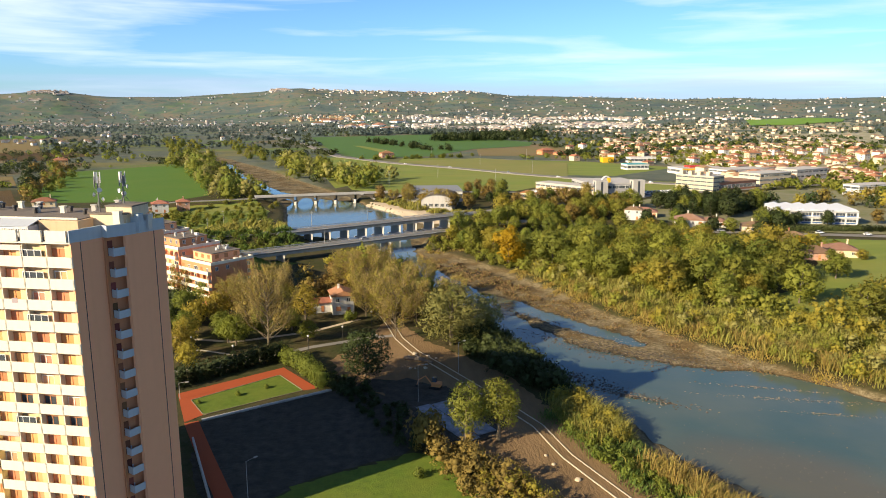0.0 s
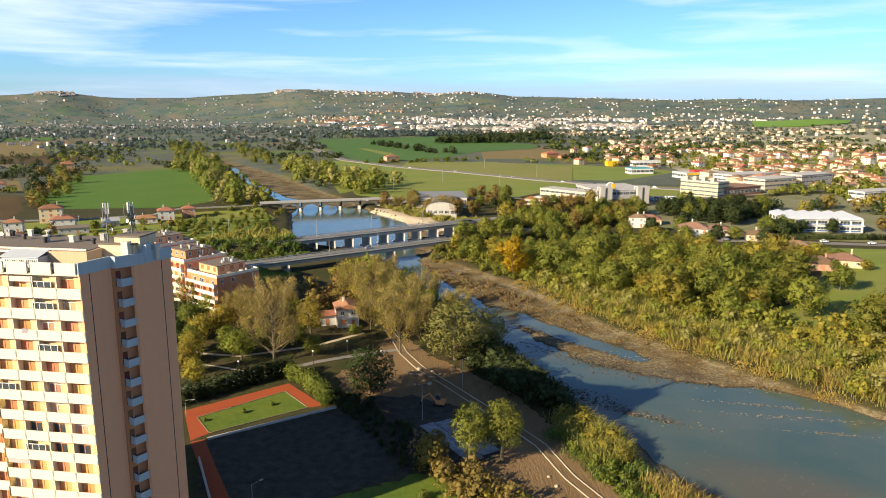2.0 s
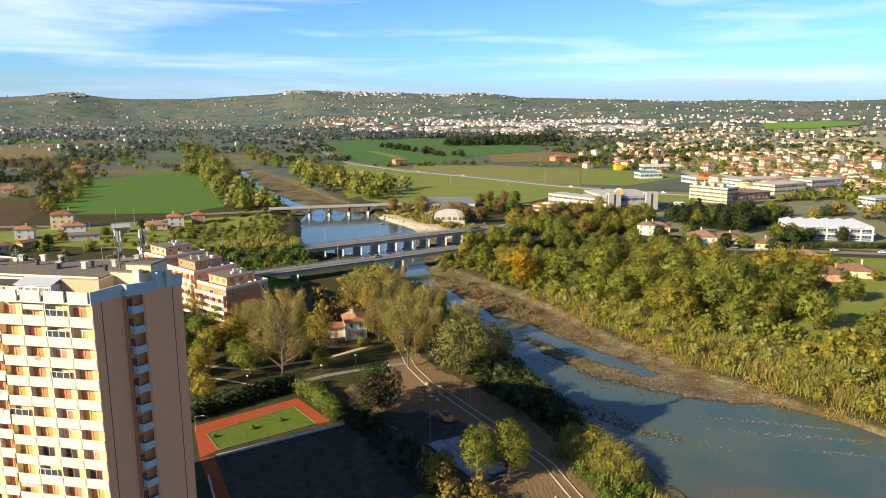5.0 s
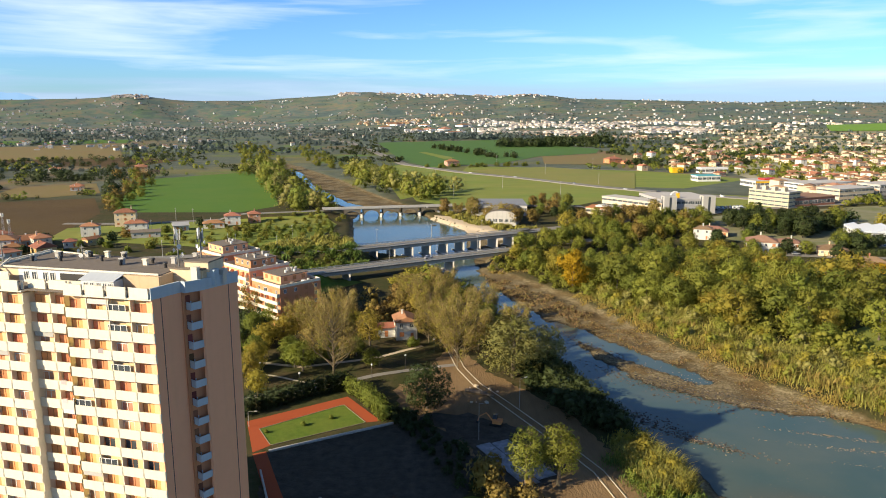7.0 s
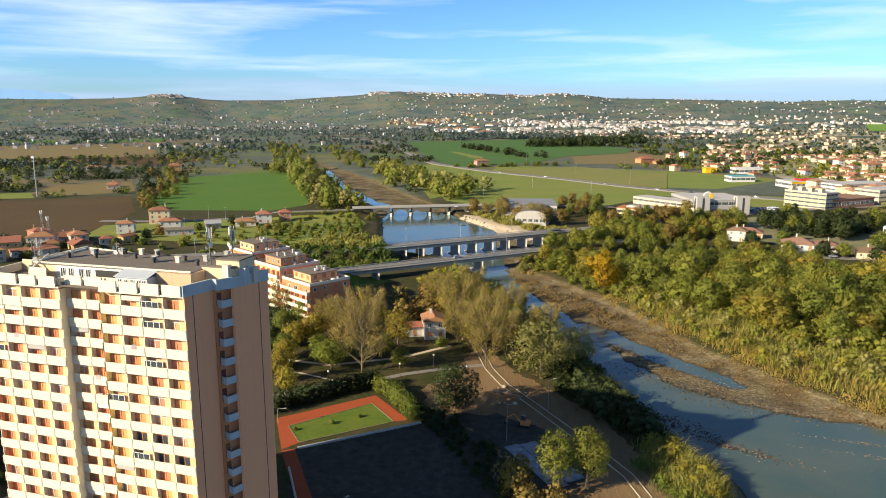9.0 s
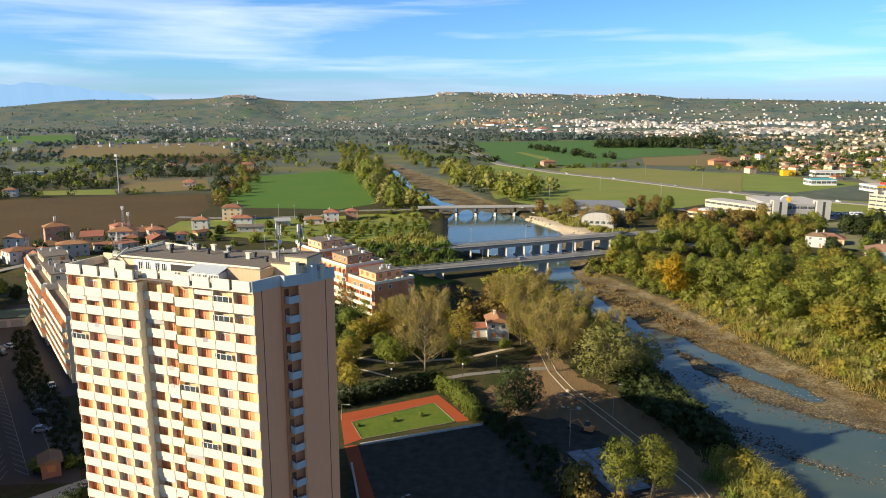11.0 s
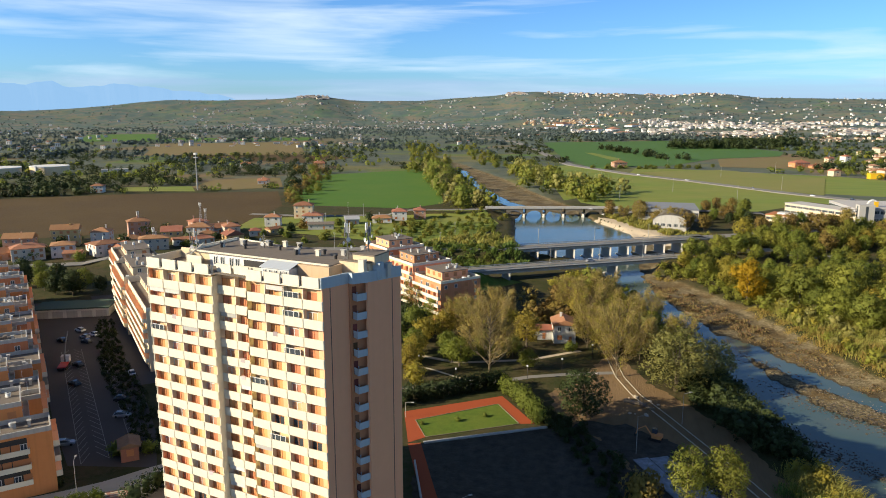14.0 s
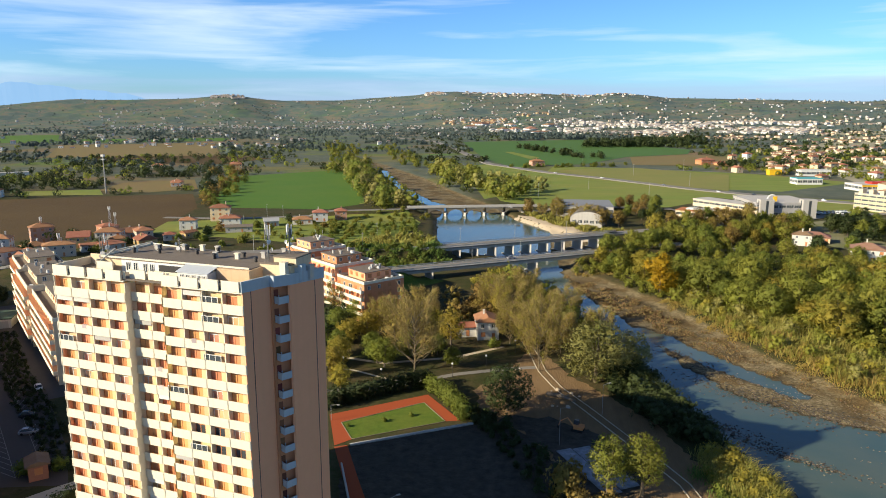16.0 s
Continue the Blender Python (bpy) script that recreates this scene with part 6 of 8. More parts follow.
def thicket(name, label, plan, gap, hr, kind, per, size, seed, wide=1.15, avoid=(), flat=0.9):
    """Many bushes or far trees of one wood, joined: leaf sprays over clumps."""
    rng = np.random.default_rng(seed)
    vs, fs, ns, k = [], [], [], 0
    for x, y in scatter(plan, gap, seed, 9000, avoid):
        h = rng.uniform(*hr)
        if name == "tree_belt":      # stragglers beyond the belt's edge
            x, y = x + rng.normal() * 7, y + rng.normal() * 7
        c, r = clumps(rng, h, h * wide, 0.06 * h, 8)
        v, f, nn = foliage(rng, c, r * 0.95, int(per * 0.8), size, flat)
        v += np.array([x, y, gz(x, y)])
        vs.append(v)
        ns.append(nn)
        fs.append(f + k)
        k += len(v)
    if vs:
        return tagged(new(name, mesh_from(name, np.concatenate(vs), np.concatenate(fs), M_LEAF[kind], normals=np.concatenate(ns))), label, "trees" if name == "tree_belt" else "bushes", kind="stuff")


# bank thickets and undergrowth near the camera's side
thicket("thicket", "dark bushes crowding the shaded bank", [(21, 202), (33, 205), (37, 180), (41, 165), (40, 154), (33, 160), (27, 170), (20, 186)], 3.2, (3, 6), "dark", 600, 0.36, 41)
thicket("thicket", "russet scrub below the grass", [(7, 127), (15, 128), (20, 117), (24, 108), (26, 98), (18, 96), (13, 112)], 2.3, (2.5, 5), "brown", 420, 0.3, 42)
thicket("thicket", "yellow-green scrub beside the works", [(15, 116), (24, 112), (28, 98), (18, 96)], 3.2, (3, 5), "gold", 420, 0.3, 43)
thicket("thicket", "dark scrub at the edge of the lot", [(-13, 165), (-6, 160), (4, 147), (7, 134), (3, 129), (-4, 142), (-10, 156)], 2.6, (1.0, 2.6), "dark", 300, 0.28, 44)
thicket("thicket", "green shrubs on the near bank", [(35, 146), (40, 138), (44, 126), (48, 114), (56, 98), (50, 98), (44, 112), (39, 124), (35, 136)], 2.6, (1.2, 2.6), "green", 380, 0.32, 45)
thicket("thicket", "brown undergrowth among the bare trees", [(-28, 246), (4, 240), (8, 252), (-4, 286), (-14, 304), (-22, 296), (-26, 262)], 5.5, (3, 7.5), "brown", 380, 0.42, 46)
thicket("thicket", "olive undergrowth along the stream", [(-18, 300), (-6, 282), (12, 252), (20, 235), (24, 212), (18, 215), (2, 250), (-20, 285)], 5.0, (3, 7), "olive", 380, 0.45, 47)
thicket("thicket", "green scrub between the bridges and the village", [(-136, 446), (-80, 466), (-62, 400), (-104, 410), (-130, 396)], 7.5, (1.5, 4), "green", 260, 0.5, 48)
thicket("thicket", "olive scrub around the village gardens", [(-170, 395), (-130, 392), (-80, 420), (-76, 505), (-112, 512), (-140, 470), (-170, 430)], 10.0, (1.5, 4.5), "olive", 260, 0.5, 49)
thicket("thicket", "olive bushes behind the cane belt", [(70, 292), (92, 246), (110, 222), (130, 206), (122, 232), (98, 262), (78, 300)], 5.0, (4, 7), "olive", 320, 0.5, 50)
thicket("thicket", "russet bushes at the bend of the bank", [(120, 196), (150, 178), (190, 140), (205, 150), (170, 190), (140, 212)], 6.0, (4, 8), "gold", 320, 0.5, 51)

thicket("thicket", "olive and yellow bushes in the cane belt", FAR_BED, 8.0, (3.0, 5.6), "olive", 420, 0.42, 52)
thicket("thicket", "yellow-green shrubs in the cane belt", FAR_BED, 11, (3, 5.6), "gold", 420, 0.42, 53)
thicket("thicket", "grey-green willow shrubs in the cane belt", FAR_BED, 10, (3, 6), "grey", 420, 0.42, 54)
thicket("thicket", "yellow-green shrubs among the near canes", [(38, 151), (44, 150), (47, 140), (46, 130), (41, 132)], 4.0, (2.5, 4.4), "gold", 520, 0.3, 55)
thicket("thicket", "brown trees and scrub round the park house", [(-62, 236), (-40, 214), (-6, 214), (16, 228), (10, 262), (-30, 268), (-56, 256)], 7.5, (4, 9), "brown", 520, 0.38, 56, avoid=[[(-30, 206), (-4, 206), (-2, 242), (-36, 246)]])
thicket("thicket", "olive trees and scrub along the stream", [(-22, 298), (-14, 268), (10, 236), (22, 214), (24, 226), (6, 272), (-10, 312)], 8.0, (5, 10), "olive", 560, 0.42, 57)
thicket("thicket", "dry golden trees below the ramp", [(-26, 302), (-18, 288), (-8, 312), (-16, 322)], 5.5, (3, 6), "gold", 460, 0.42, 58)

M_GREENREED = mat("green_cane", (0.115, 0.175, 0.030), (0.075, 0.125, 0.022), (0.14, 0.18, 0.035), fine=0.25, coarse=0.1, per_island=0.3, rough=0.7, trans=0.3)
reed_bed("cane_bed", "fresh green canes and grass on the near bank", [(34, 147), (44, 146), (49, 136), (51, 124), (58, 108), (72, 84), (58, 84), (48, 102), (42, 114), (37, 128), (33, 140)], 18000, 1.9, 0.06, 59, M_GREENREED)
reed_bed("weeds", "olive-brown weeds below the cane belt", [(48, 288), (62, 250), (78, 212), (94, 184), (110, 158), (116, 152), (104, 174), (88, 200), (73, 234), (54, 288)], 12000, 1.0, 0.1, 60, M_DRYREED)

thicket("thicket", "dark shrubs along the edge of the car park", [(-181, 210), (-176, 212), (-140, 174), (-112, 147), (-95, 128), (-99, 125), (-117, 142), (-146, 170)], 1.7, (0.7, 1.7), "dark", 130, 0.3, 68)
thicket("thicket", "dark bushes between the lot and the site", [(-17, 170), (-9, 166), (-5, 160), (-11, 158), (-15, 163)], 2.8, (1.5, 3.2), "dark", 320, 0.32, 69)
thicket("thicket", "dark shrubs between the apartment block and the park", [(-84, 262), (-66, 246), (-60, 226), (-70, 216), (-82, 240)], 4.5, (3, 6), "dark", 380, 0.4, 70)

thicket("thicket", "olive scrub on the end of the bridge bank", [(16, 338), (30, 328), (46, 342), (66, 374), (54, 384), (34, 362)], 4.5, (2, 4), "olive", 380, 0.4, 71)
reed_bed("weeds", "dry grass on the bridge bank", [(10, 342), (30, 324), (48, 340), (70, 376), (54, 386), (34, 364)], 6000, 1.4, 0.14, 72, M_DRYREED)

thicket("thicket", "olive bushes between the gravel and the wood", [(28, 344), (42, 302), (52, 288), (62, 300), (48, 334), (38, 350)], 4.5, (2, 4.5), "olive", 320, 0.42, 73)

# overgrown bank between the two roads
reed_bed("cane_bed", "green canes on the bank between the roads", [(-94, 357), (-54, 368), (-42, 340), (-62, 326), (-84, 333)], 9000, 3.4, 0.2, 66, M_GREENREED)
thicket("thicket", "green scrub on the bank between the roads", [(-108, 362), (-58, 352), (-46, 336), (-62, 322), (-90, 330)], 7.0, (2.5, 5), "green", 300, 0.5, 67)

# clipped hedge round the garden
def hedge(label, line, w, h, seed, kind="green"):
    rng = np.random.default_rng(seed)
    p = resample(line, max(2, int(sum(math.dist(a, b) for a, b in zip(line, line[1:])) / 0.8)))
    c = np.column_stack([p + rng.normal(size=p.shape) * 0.45, h * (0.42 + 0.22 * rng.random(len(p)))])
    c = np.concatenate([c, c + np.array([0, 0, h * 0.28]), c - np.array([0, 0, h * 0.3])])
    v, f, nn = foliage(rng, c, np.full(len(c), w * 0.55), len(c) * 60, 0.3, 0.9)
    v[:, 2] = np.maximum(v[:, 2], 0.05)
    t = thing("hedge", label, "hedge")
    part("foliage", mesh_from("foliage", v, f, M_LEAF[kind], normals=nn), None, t)
    for q in p[::6]:
        bm = bmesh.new()
        tube(bm, [(*q, -0.1), (q[0] + 0.1, q[1], h * 0.6)], [0.07, 0.04], 4)
        part("stem", bm, M_BARK, t)
    return t


hedge("dark green clipped hedge behind the garden", [(-53, 165.5), (-44, 174), (-36, 180), (-29, 184)], 3.0, 4.2, 61, "dark")
hedge("loose green hedge beside the clay path", [(-28, 183), (-23, 176), (-16.5, 163.5)], 3.0, 3.8, 62, "green")
hedge("low dark hedge in front of the orange block", [(-127, 97), (-117, 103.5), (-108, 110.5)], 1.4, 1.1, 63, "dark")
hedge("low green hedge at the estate road", [(-104, 100.5), (-99, 105.5), (-96, 108.5)], 1.8, 1.6, 64)
hedge("rounded shrubs by the tower's foot", [(-89, 109), (-88, 114), (-86, 118)], 3.0, 3.2, 65, "dark")
hedge("clipped hedge along the works", [(196, 372), (222, 372), (275, 366), (320, 360)], 2.5, 2.6, 66, "dark")

# ---- riverside trees upstream, hedgerows and gardens ----
random.seed(9)
for plan, gap, hs, ks, grp in [
        ([(-124, 612), (-110, 566), (-96, 528), (-122, 528), (-140, 580), (-190, 720), (-240, 860), (-260, 930), (-230, 930), (-172, 740)], 9.0, (8, 18), ["olive", "green", "grey"], "olive and russet trees on the upstream bank"),
        ([(-236, 930), (-262, 920), (-330, 1130), (-450, 1500), (-425, 1510), (-305, 1160), (-240, 1010)], 18, (5, 14), ["olive", "green"], "yellowing trees on the far upstream bank"),
        ([(-16, 600), (-4, 660), (-36, 730), (-96, 880), (-138, 920), (-112, 800), (-60, 660), (-34, 606)], 10, (8, 18), ["olive", "green", "grey"], "mixed trees beside the dry river bed"),
        ([(-150, 930), (-170, 1020), (-290, 1400), (-310, 1410), (-215, 1100), (-190, 960)], 18, (5, 13), ["olive", "green"], "trees beside the far river bed"),
        ([(-8, 520), (10, 505), (44, 460), (58, 470), (20, 530)], 11, (8, 13), ["brown1", "bare3"], "pool trees"),
        ([(-255, 516), (-262, 530), (-352, 770), (-390, 850), (-376, 855), (-340, 770), (-252, 540)], 12, (6, 10), ["green", "brown"], "overgrown hedge beside the green field"),
        ([(175, 460), (208, 422), (240, 446), (258, 478), (208, 496)], 7.5, (9, 14), ["pine", "evergreen", "evergreen", "green1"], "works trees"),
        ([(262, 480), (330, 492), (420, 500), (420, 470), (320, 455), (275, 470)], 12, (8, 12), ["brown", "dark", "gold"], "garden trees behind the white works"),
        ([(205, 372), (226, 380), (228, 400), (214, 396)], 6, (8, 11), ["evergreen", "green1"], "works trees"),
        ([(60, 420), (120, 470), (150, 490), (170, 470), (140, 420), (90, 405)], 8.5, (8, 14), ["green1", "brown1", "olive3", "olive2"], "riverside wood"),
        ([(-240, 262), (-206, 250), (-214, 236), (-245, 243), (-262, 262)], 8, (7, 11), ["evergreen", "green2"], "estate trees"),
        ([(-330, 318), (-250, 324), (-236, 345), (-268, 380), (-330, 340)], 15, (5, 8), ["green", "dark"], "garden trees among the row of houses"),
        ([(-250, 395), (-180, 402), (-130, 440), (-150, 462), (-230, 420)], 17, (3, 6), ["green", "dark", "brown"], "garden trees of the hamlet"),
        ([(-215, 330), (-120, 342), (-110, 375), (-170, 385), (-240, 360)], 14, (2, 5), ["green", "olive"], "scrub and garden trees by the ramp"),
        ([(-132, 100), (-124, 96), (-150, 118), (-190, 160), (-200, 156), (-160, 120)], 6, (3, 6), ["bush3", "green2"], "estate trees"),
        ([(60, 555), (90, 550), (84, 500), (60, 500)], 10, (7, 11), ["evergreen", "green1", "brown1"], "warehouse trees")]:
    if ks[0] in M_LEAF:
        for q, k in enumerate(ks):
            thicket("tree_belt", "belt of trees: " + grp, plan, gap * 1.3 * len(ks) ** 0.5, hs, k, 420, 0.8, int(gap * 10) + q * 7, 1.15)
        continue
    for x, y in scatter(plan, gap, int(gap * 100) + len(plan)):
        k = random.choice(ks)
        h = random.uniform(*hs)
        plant(k, x, y, h, h * random.uniform(0.75, 0.95), grp)

# far woods and hedgerows, too distant to tell trees apart
def far_trees(name, label, kind, seed, count, b_lo, b_hi, d_lo, d_hi, per, size, hr, lump, thresh, avoid=(), rows=False):
    rng = np.random.default_rng(seed)
    n = count * 14
    b = np.radians(b_lo + (b_hi - b_lo) * rng.random(n))
    d = 1 / (1 / d_hi + (1 / d_lo - 1 / d_hi) * rng.random(n))
    x, y = -np.sin(b) * d, np.cos(b) * d
    if rows:      # hedgerows along the edges of long fields
        ca, sa = math.cos(0.42), math.sin(0.42)
        p, q = x * ca + y * sa, -x * sa + y * ca
        along = rng.random(n) < 0.72
        q = np.where(along, np.round(q / 62) * 62 + rng.normal(size=n) * 2.5, q)
        p = np.where(along, p, np.round(p / 210) * 210 + rng.normal(size=n) * 2.5)
        keep = np.sin(np.round(q / 62) * 12.9 + np.floor(p / 105) * 78.2 + seed) > thresh
        x, y = p * ca - q * sa, p * sa + q * ca
    else:
        keep = wavy(x * 0.45, y * 1.15, lump, seed * 0.37) + 0.25 * rng.normal(size=n) > thresh
    for a in avoid:
        keep &= poly_sd(x, y, list(a)) > 6
    x, y = x[keep][:count], y[keep][:count]
    m = len(x)
    h = hr[0] + (hr[1] - hr[0]) * rng.random(m)
    z = height(x, y)
    c = rng.normal(size=(m, per, 3))
    c /= np.linalg.norm(c, axis=2)[..., None]
    p = np.stack([x, y, z + h * 0.5], 1)[:, None, :] + c * np.stack([h * 0.55, h * 0.55, h * 0.45], 1)[:, None, :] * (0.7 + 0.35 * rng.random((m, per, 1)))
    nrm = c + rng.normal(size=c.shape) * 0.5
    nrm /= np.linalg.norm(nrm, axis=2)[..., None]
    u = np.cross(nrm, rng.normal(size=c.shape))
    u /= np.linalg.norm(u, axis=2)[..., None]
    w = np.cross(nrm, u)
    s = size * (0.7 + 0.6 * rng.random((m, per, 1))) * (h[:, None, None] / hr[1])
    v = np.stack([p - u * s * 1.1, p + u * s * 0.6 - w * s, p + u * s * 0.6 + w * s], 2).reshape(-1, 3)
    soft_n = np.repeat((c * 0.8 + nrm * 0.3 + np.array([0, 0, 0.15])).reshape(-1, 3), 3, axis=0)
    # past 1200 m the haze-tinted leaves replace the dark evergreen ones
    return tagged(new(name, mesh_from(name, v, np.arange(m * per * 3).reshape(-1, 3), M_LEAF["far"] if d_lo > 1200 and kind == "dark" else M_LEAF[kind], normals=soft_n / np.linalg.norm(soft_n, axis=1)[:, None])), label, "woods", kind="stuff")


RIVER = BED_L + BED_R[::-1]
GREEN = [(-255, 525), (-160, 528), (-140, 565), (-176, 690), (-218, 850), (-246, 892), (-350, 775)]
BROWN = [(-620, 440), (-520, 395), (-425, 362), (-335, 348), (-265, 398), (-240, 415), (-262, 520), (-312, 612), (-391, 578), (-450, 548), (-540, 480)]
MEADOW = [(-40, 575), (90, 540), (260, 560), (330, 600), (330, 800), (250, 900), (20, 990), (-72, 1005), (-110, 950), (-75, 780)]
KEEP = [RIVER, GREEN, BROWN, MEADOW, CROP, BROWN_FAR, HILLSIDE, *PLAIN]
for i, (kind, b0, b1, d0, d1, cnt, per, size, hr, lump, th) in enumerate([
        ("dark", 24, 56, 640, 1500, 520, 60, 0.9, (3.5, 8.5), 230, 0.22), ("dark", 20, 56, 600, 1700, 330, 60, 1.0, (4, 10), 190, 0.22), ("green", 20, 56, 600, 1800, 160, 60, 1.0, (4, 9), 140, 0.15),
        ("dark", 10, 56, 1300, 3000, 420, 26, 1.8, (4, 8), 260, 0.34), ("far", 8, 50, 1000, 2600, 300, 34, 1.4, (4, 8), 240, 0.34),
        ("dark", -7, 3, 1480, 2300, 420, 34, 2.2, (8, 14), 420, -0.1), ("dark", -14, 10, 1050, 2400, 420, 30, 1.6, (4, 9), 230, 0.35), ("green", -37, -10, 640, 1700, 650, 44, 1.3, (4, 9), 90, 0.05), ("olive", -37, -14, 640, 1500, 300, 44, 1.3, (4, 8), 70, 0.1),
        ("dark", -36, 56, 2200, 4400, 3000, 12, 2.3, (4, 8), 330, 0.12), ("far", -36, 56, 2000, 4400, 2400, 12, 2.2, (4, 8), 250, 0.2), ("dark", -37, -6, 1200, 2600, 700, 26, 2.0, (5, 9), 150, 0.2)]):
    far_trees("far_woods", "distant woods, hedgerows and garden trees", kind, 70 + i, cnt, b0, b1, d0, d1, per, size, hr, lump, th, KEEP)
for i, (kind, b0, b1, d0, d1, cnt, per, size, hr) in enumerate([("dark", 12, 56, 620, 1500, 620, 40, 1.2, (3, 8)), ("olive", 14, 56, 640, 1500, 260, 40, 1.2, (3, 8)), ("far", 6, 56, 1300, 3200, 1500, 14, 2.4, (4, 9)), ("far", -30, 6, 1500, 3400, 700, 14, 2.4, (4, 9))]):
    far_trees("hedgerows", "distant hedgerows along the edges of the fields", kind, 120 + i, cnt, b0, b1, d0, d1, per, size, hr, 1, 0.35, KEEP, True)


# groves and hedgerows round the fields beyond the highway
thicket("tree_belt", "dark grove of tall trees beyond the crop field", [(94, 1575), (250, 1700), (382, 1838), (345, 1600), (250, 1520), (91, 1490)], 15, (10, 18), "dark", 170, 2.2, 101, 1.0)
thicket("tree_belt", "row of dark trees across the crop field", [(-44, 1462), (-30, 1462), (88, 1150), (78, 1142)], 11, (6, 11), "dark", 150, 1.6, 102, 1.0)
thicket("tree_belt", "low hedge below the crop field", [(-40, 962), (118, 1004), (118, 992), (-25, 950)], 9, (3, 6), "green", 130, 1.2, 103, 1.2)
thicket("tree_belt", "dark trees behind the ploughed field", [(225, 1010), (320, 960), (420, 1010), (400, 1060), (300, 1020)], 13, (6, 12), "dark", 150, 1.6, 104, 1.0)


def stones(name, label, rows, seed, material):
    """Loose stones lying on bars and shoals, joined: squashed eight-sided pebbles."""
    rng = np.random.default_rng(seed)
    V, F, k = [], [], 0
    for x, y, lx, ly, ang, n, r in rows:
        a = radians(ang)
        u, v = rng.normal(size=n) * lx * 0.5, rng.normal(size=n) * ly * 0.5
        px, py = x + u * math.cos(a) - v * math.sin(a), y + u * math.sin(a) + v * math.cos(a)
        z = np.maximum(height(px, py), -2.03)
        for i in range(n):
            s = r * rng.uniform(0.5, 1.5)
            ring = [(px[i] + s * math.cos(t) * rng.uniform(0.7, 1.2), py[i] + s * math.sin(t) * rng.uniform(0.7, 1.2), z[i] + 0.02) for t in np.arange(6) * 1.047]
            V += ring + [(px[i], py[i], z[i] + s * 0.6)]
            F += [(k + j, k + (j + 1) % 6, k + 6) for j in range(6)]
            k += 7
    return tagged(new(name, mesh_from(name, V, F, material)), label, "stones", kind="stuff")


M_STONE = mat("river_stone", (0.22, 0.175, 0.11), (0.15, 0.12, 0.075), per_island=0.4, rough=0.9)
stones("river_stones", "dark wet rocks heaped on the shoals", [(60, 192, 24, 7, -42, 700, 0.3), (74, 182, 18, 6, -30, 420, 0.28), (48, 171, 14, 3, -50, 260, 0.28), (58, 158, 16, 2.4, -36, 260, 0.26), (47, 222, 20, 5, -58, 300, 0.28)], 92, mat("wet_rock", (0.085, 0.070, 0.048), (0.05, 0.042, 0.03), per_island=0.5, rough=0.6))
stones("river_stones", "pale stones strewn on shoals and gravel bars", [(92, 160, 16, 1.0, -18, 170, 0.17), (97, 152, 22, 1.2, -14, 190, 0.17), (98, 144, 18, 0.8, -14, 130, 0.16), (79, 178, 16, 2.0, -30, 160, 0.19), (58, 157, 15, 2.2, -35, 200, 0.19),
       (70, 128, 26, 14, -35, 120, 0.12), (84, 120, 30, 20, -35, 120, 0.12), (56, 203, 16, 6, -38, 260, 0.19), (70, 190, 14, 6, -35, 260, 0.19), (88, 182, 26, 4, -45, 300, 0.19), (66, 222, 34, 6, -58, 400, 0.19)], 91, M_STONE)

# ---- houses ----
def house_parts(h, w, d, storeys, wall, roof_m, gable=False, roof_h=None, seed=0, chimney=True, win=W_SMALL, shutters=False):
    rnd = random.Random(seed)
    top = 0.4 + storeys * 2.9
    part("wall", boxes((-w / 2, -d / 2, -0.3, w / 2, d / 2, top)), wall, h)
    bm = bmesh.new()
    hip_roof(bm, -w / 2, -d / 2, w / 2, d / 2, top + 0.25, roof_h or min(w, d) * 0.22, 0.55, gable)
    roof = part("roof", bm, roof_m, h)
    if gable:
        bm = bmesh.new()
        rh = (roof_h or min(w, d) * 0.22) * 0.9
        for s in (-1, 1):
            if w >= d:
                bm.faces.new([bm.verts.new(p) for p in ((s * w / 2, -d / 2, top), (s * w / 2, d / 2, top), (s * w / 2, 0, top + rh))][::s])
            else:
                bm.faces.new([bm.verts.new(p) for p in ((-w / 2, s * d / 2, top), (w / 2, s * d / 2, top), (0, s * d / 2, top + rh))][::-s])
        part("gable_wall", bm, wall, h)
    if chimney:
        cx, cy = rnd.uniform(-w * 0.25, w * 0.25), rnd.uniform(-d * 0.2, d * 0.2)
        part("chimney", boxes((cx, cy, top + 0.4, cx + 0.6, cy + 0.6, top + 0.6 + min(w, d) * 0.3), (cx - 0.1, cy - 0.1, top + 0.6 + min(w, d) * 0.3, cx + 0.7, cy + 0.7, top + 0.8 + min(w, d) * 0.3)), wall, roof)
    for k in range(storeys):
        z = 0.4 + 2.9 * k + 0.95
        for a, b, ang, length in (((-w / 2, -d / 2), 0, 0, w), ((-w / 2, d / 2), 0, -90, d), ((w / 2, -d / 2), 0, 90, d)):
            n = max(1, int(length / (3.4 if win is W_SMALL else 5.2)))
            for i in range(n):
                if k == 0 and i == n // 2 and ang == 0:
                    part("door", boxes((0, -0.07, 0, 1.0, 0, 2.1)), M_SHUT, h, m=pose(a[0], a[1], 0.3, 0, 0, ang) @ pose((i + 0.5) * length / n - 0.5, 0, 0))
                    continue
                part("window", win if rnd.random() < 0.6 else W_BROWN, None, h, m=pose(a[0], a[1], z, 0, 0, ang) @ pose((i + 0.5) * length / n - 0.6, -0.005, 0))


def house(label, x, y, rz, w, d, storeys, wall=M_WALLV, roof_m=M_TILE, group="", **kw):
    h = thing("house", label, "house", pose(x, y, gz(x, y), 0, 0, rz), group)
    house_parts(h, w, d, storeys, wall, roof_m, seed=int(abs(x) * 7 + abs(y)), **kw)
    return h


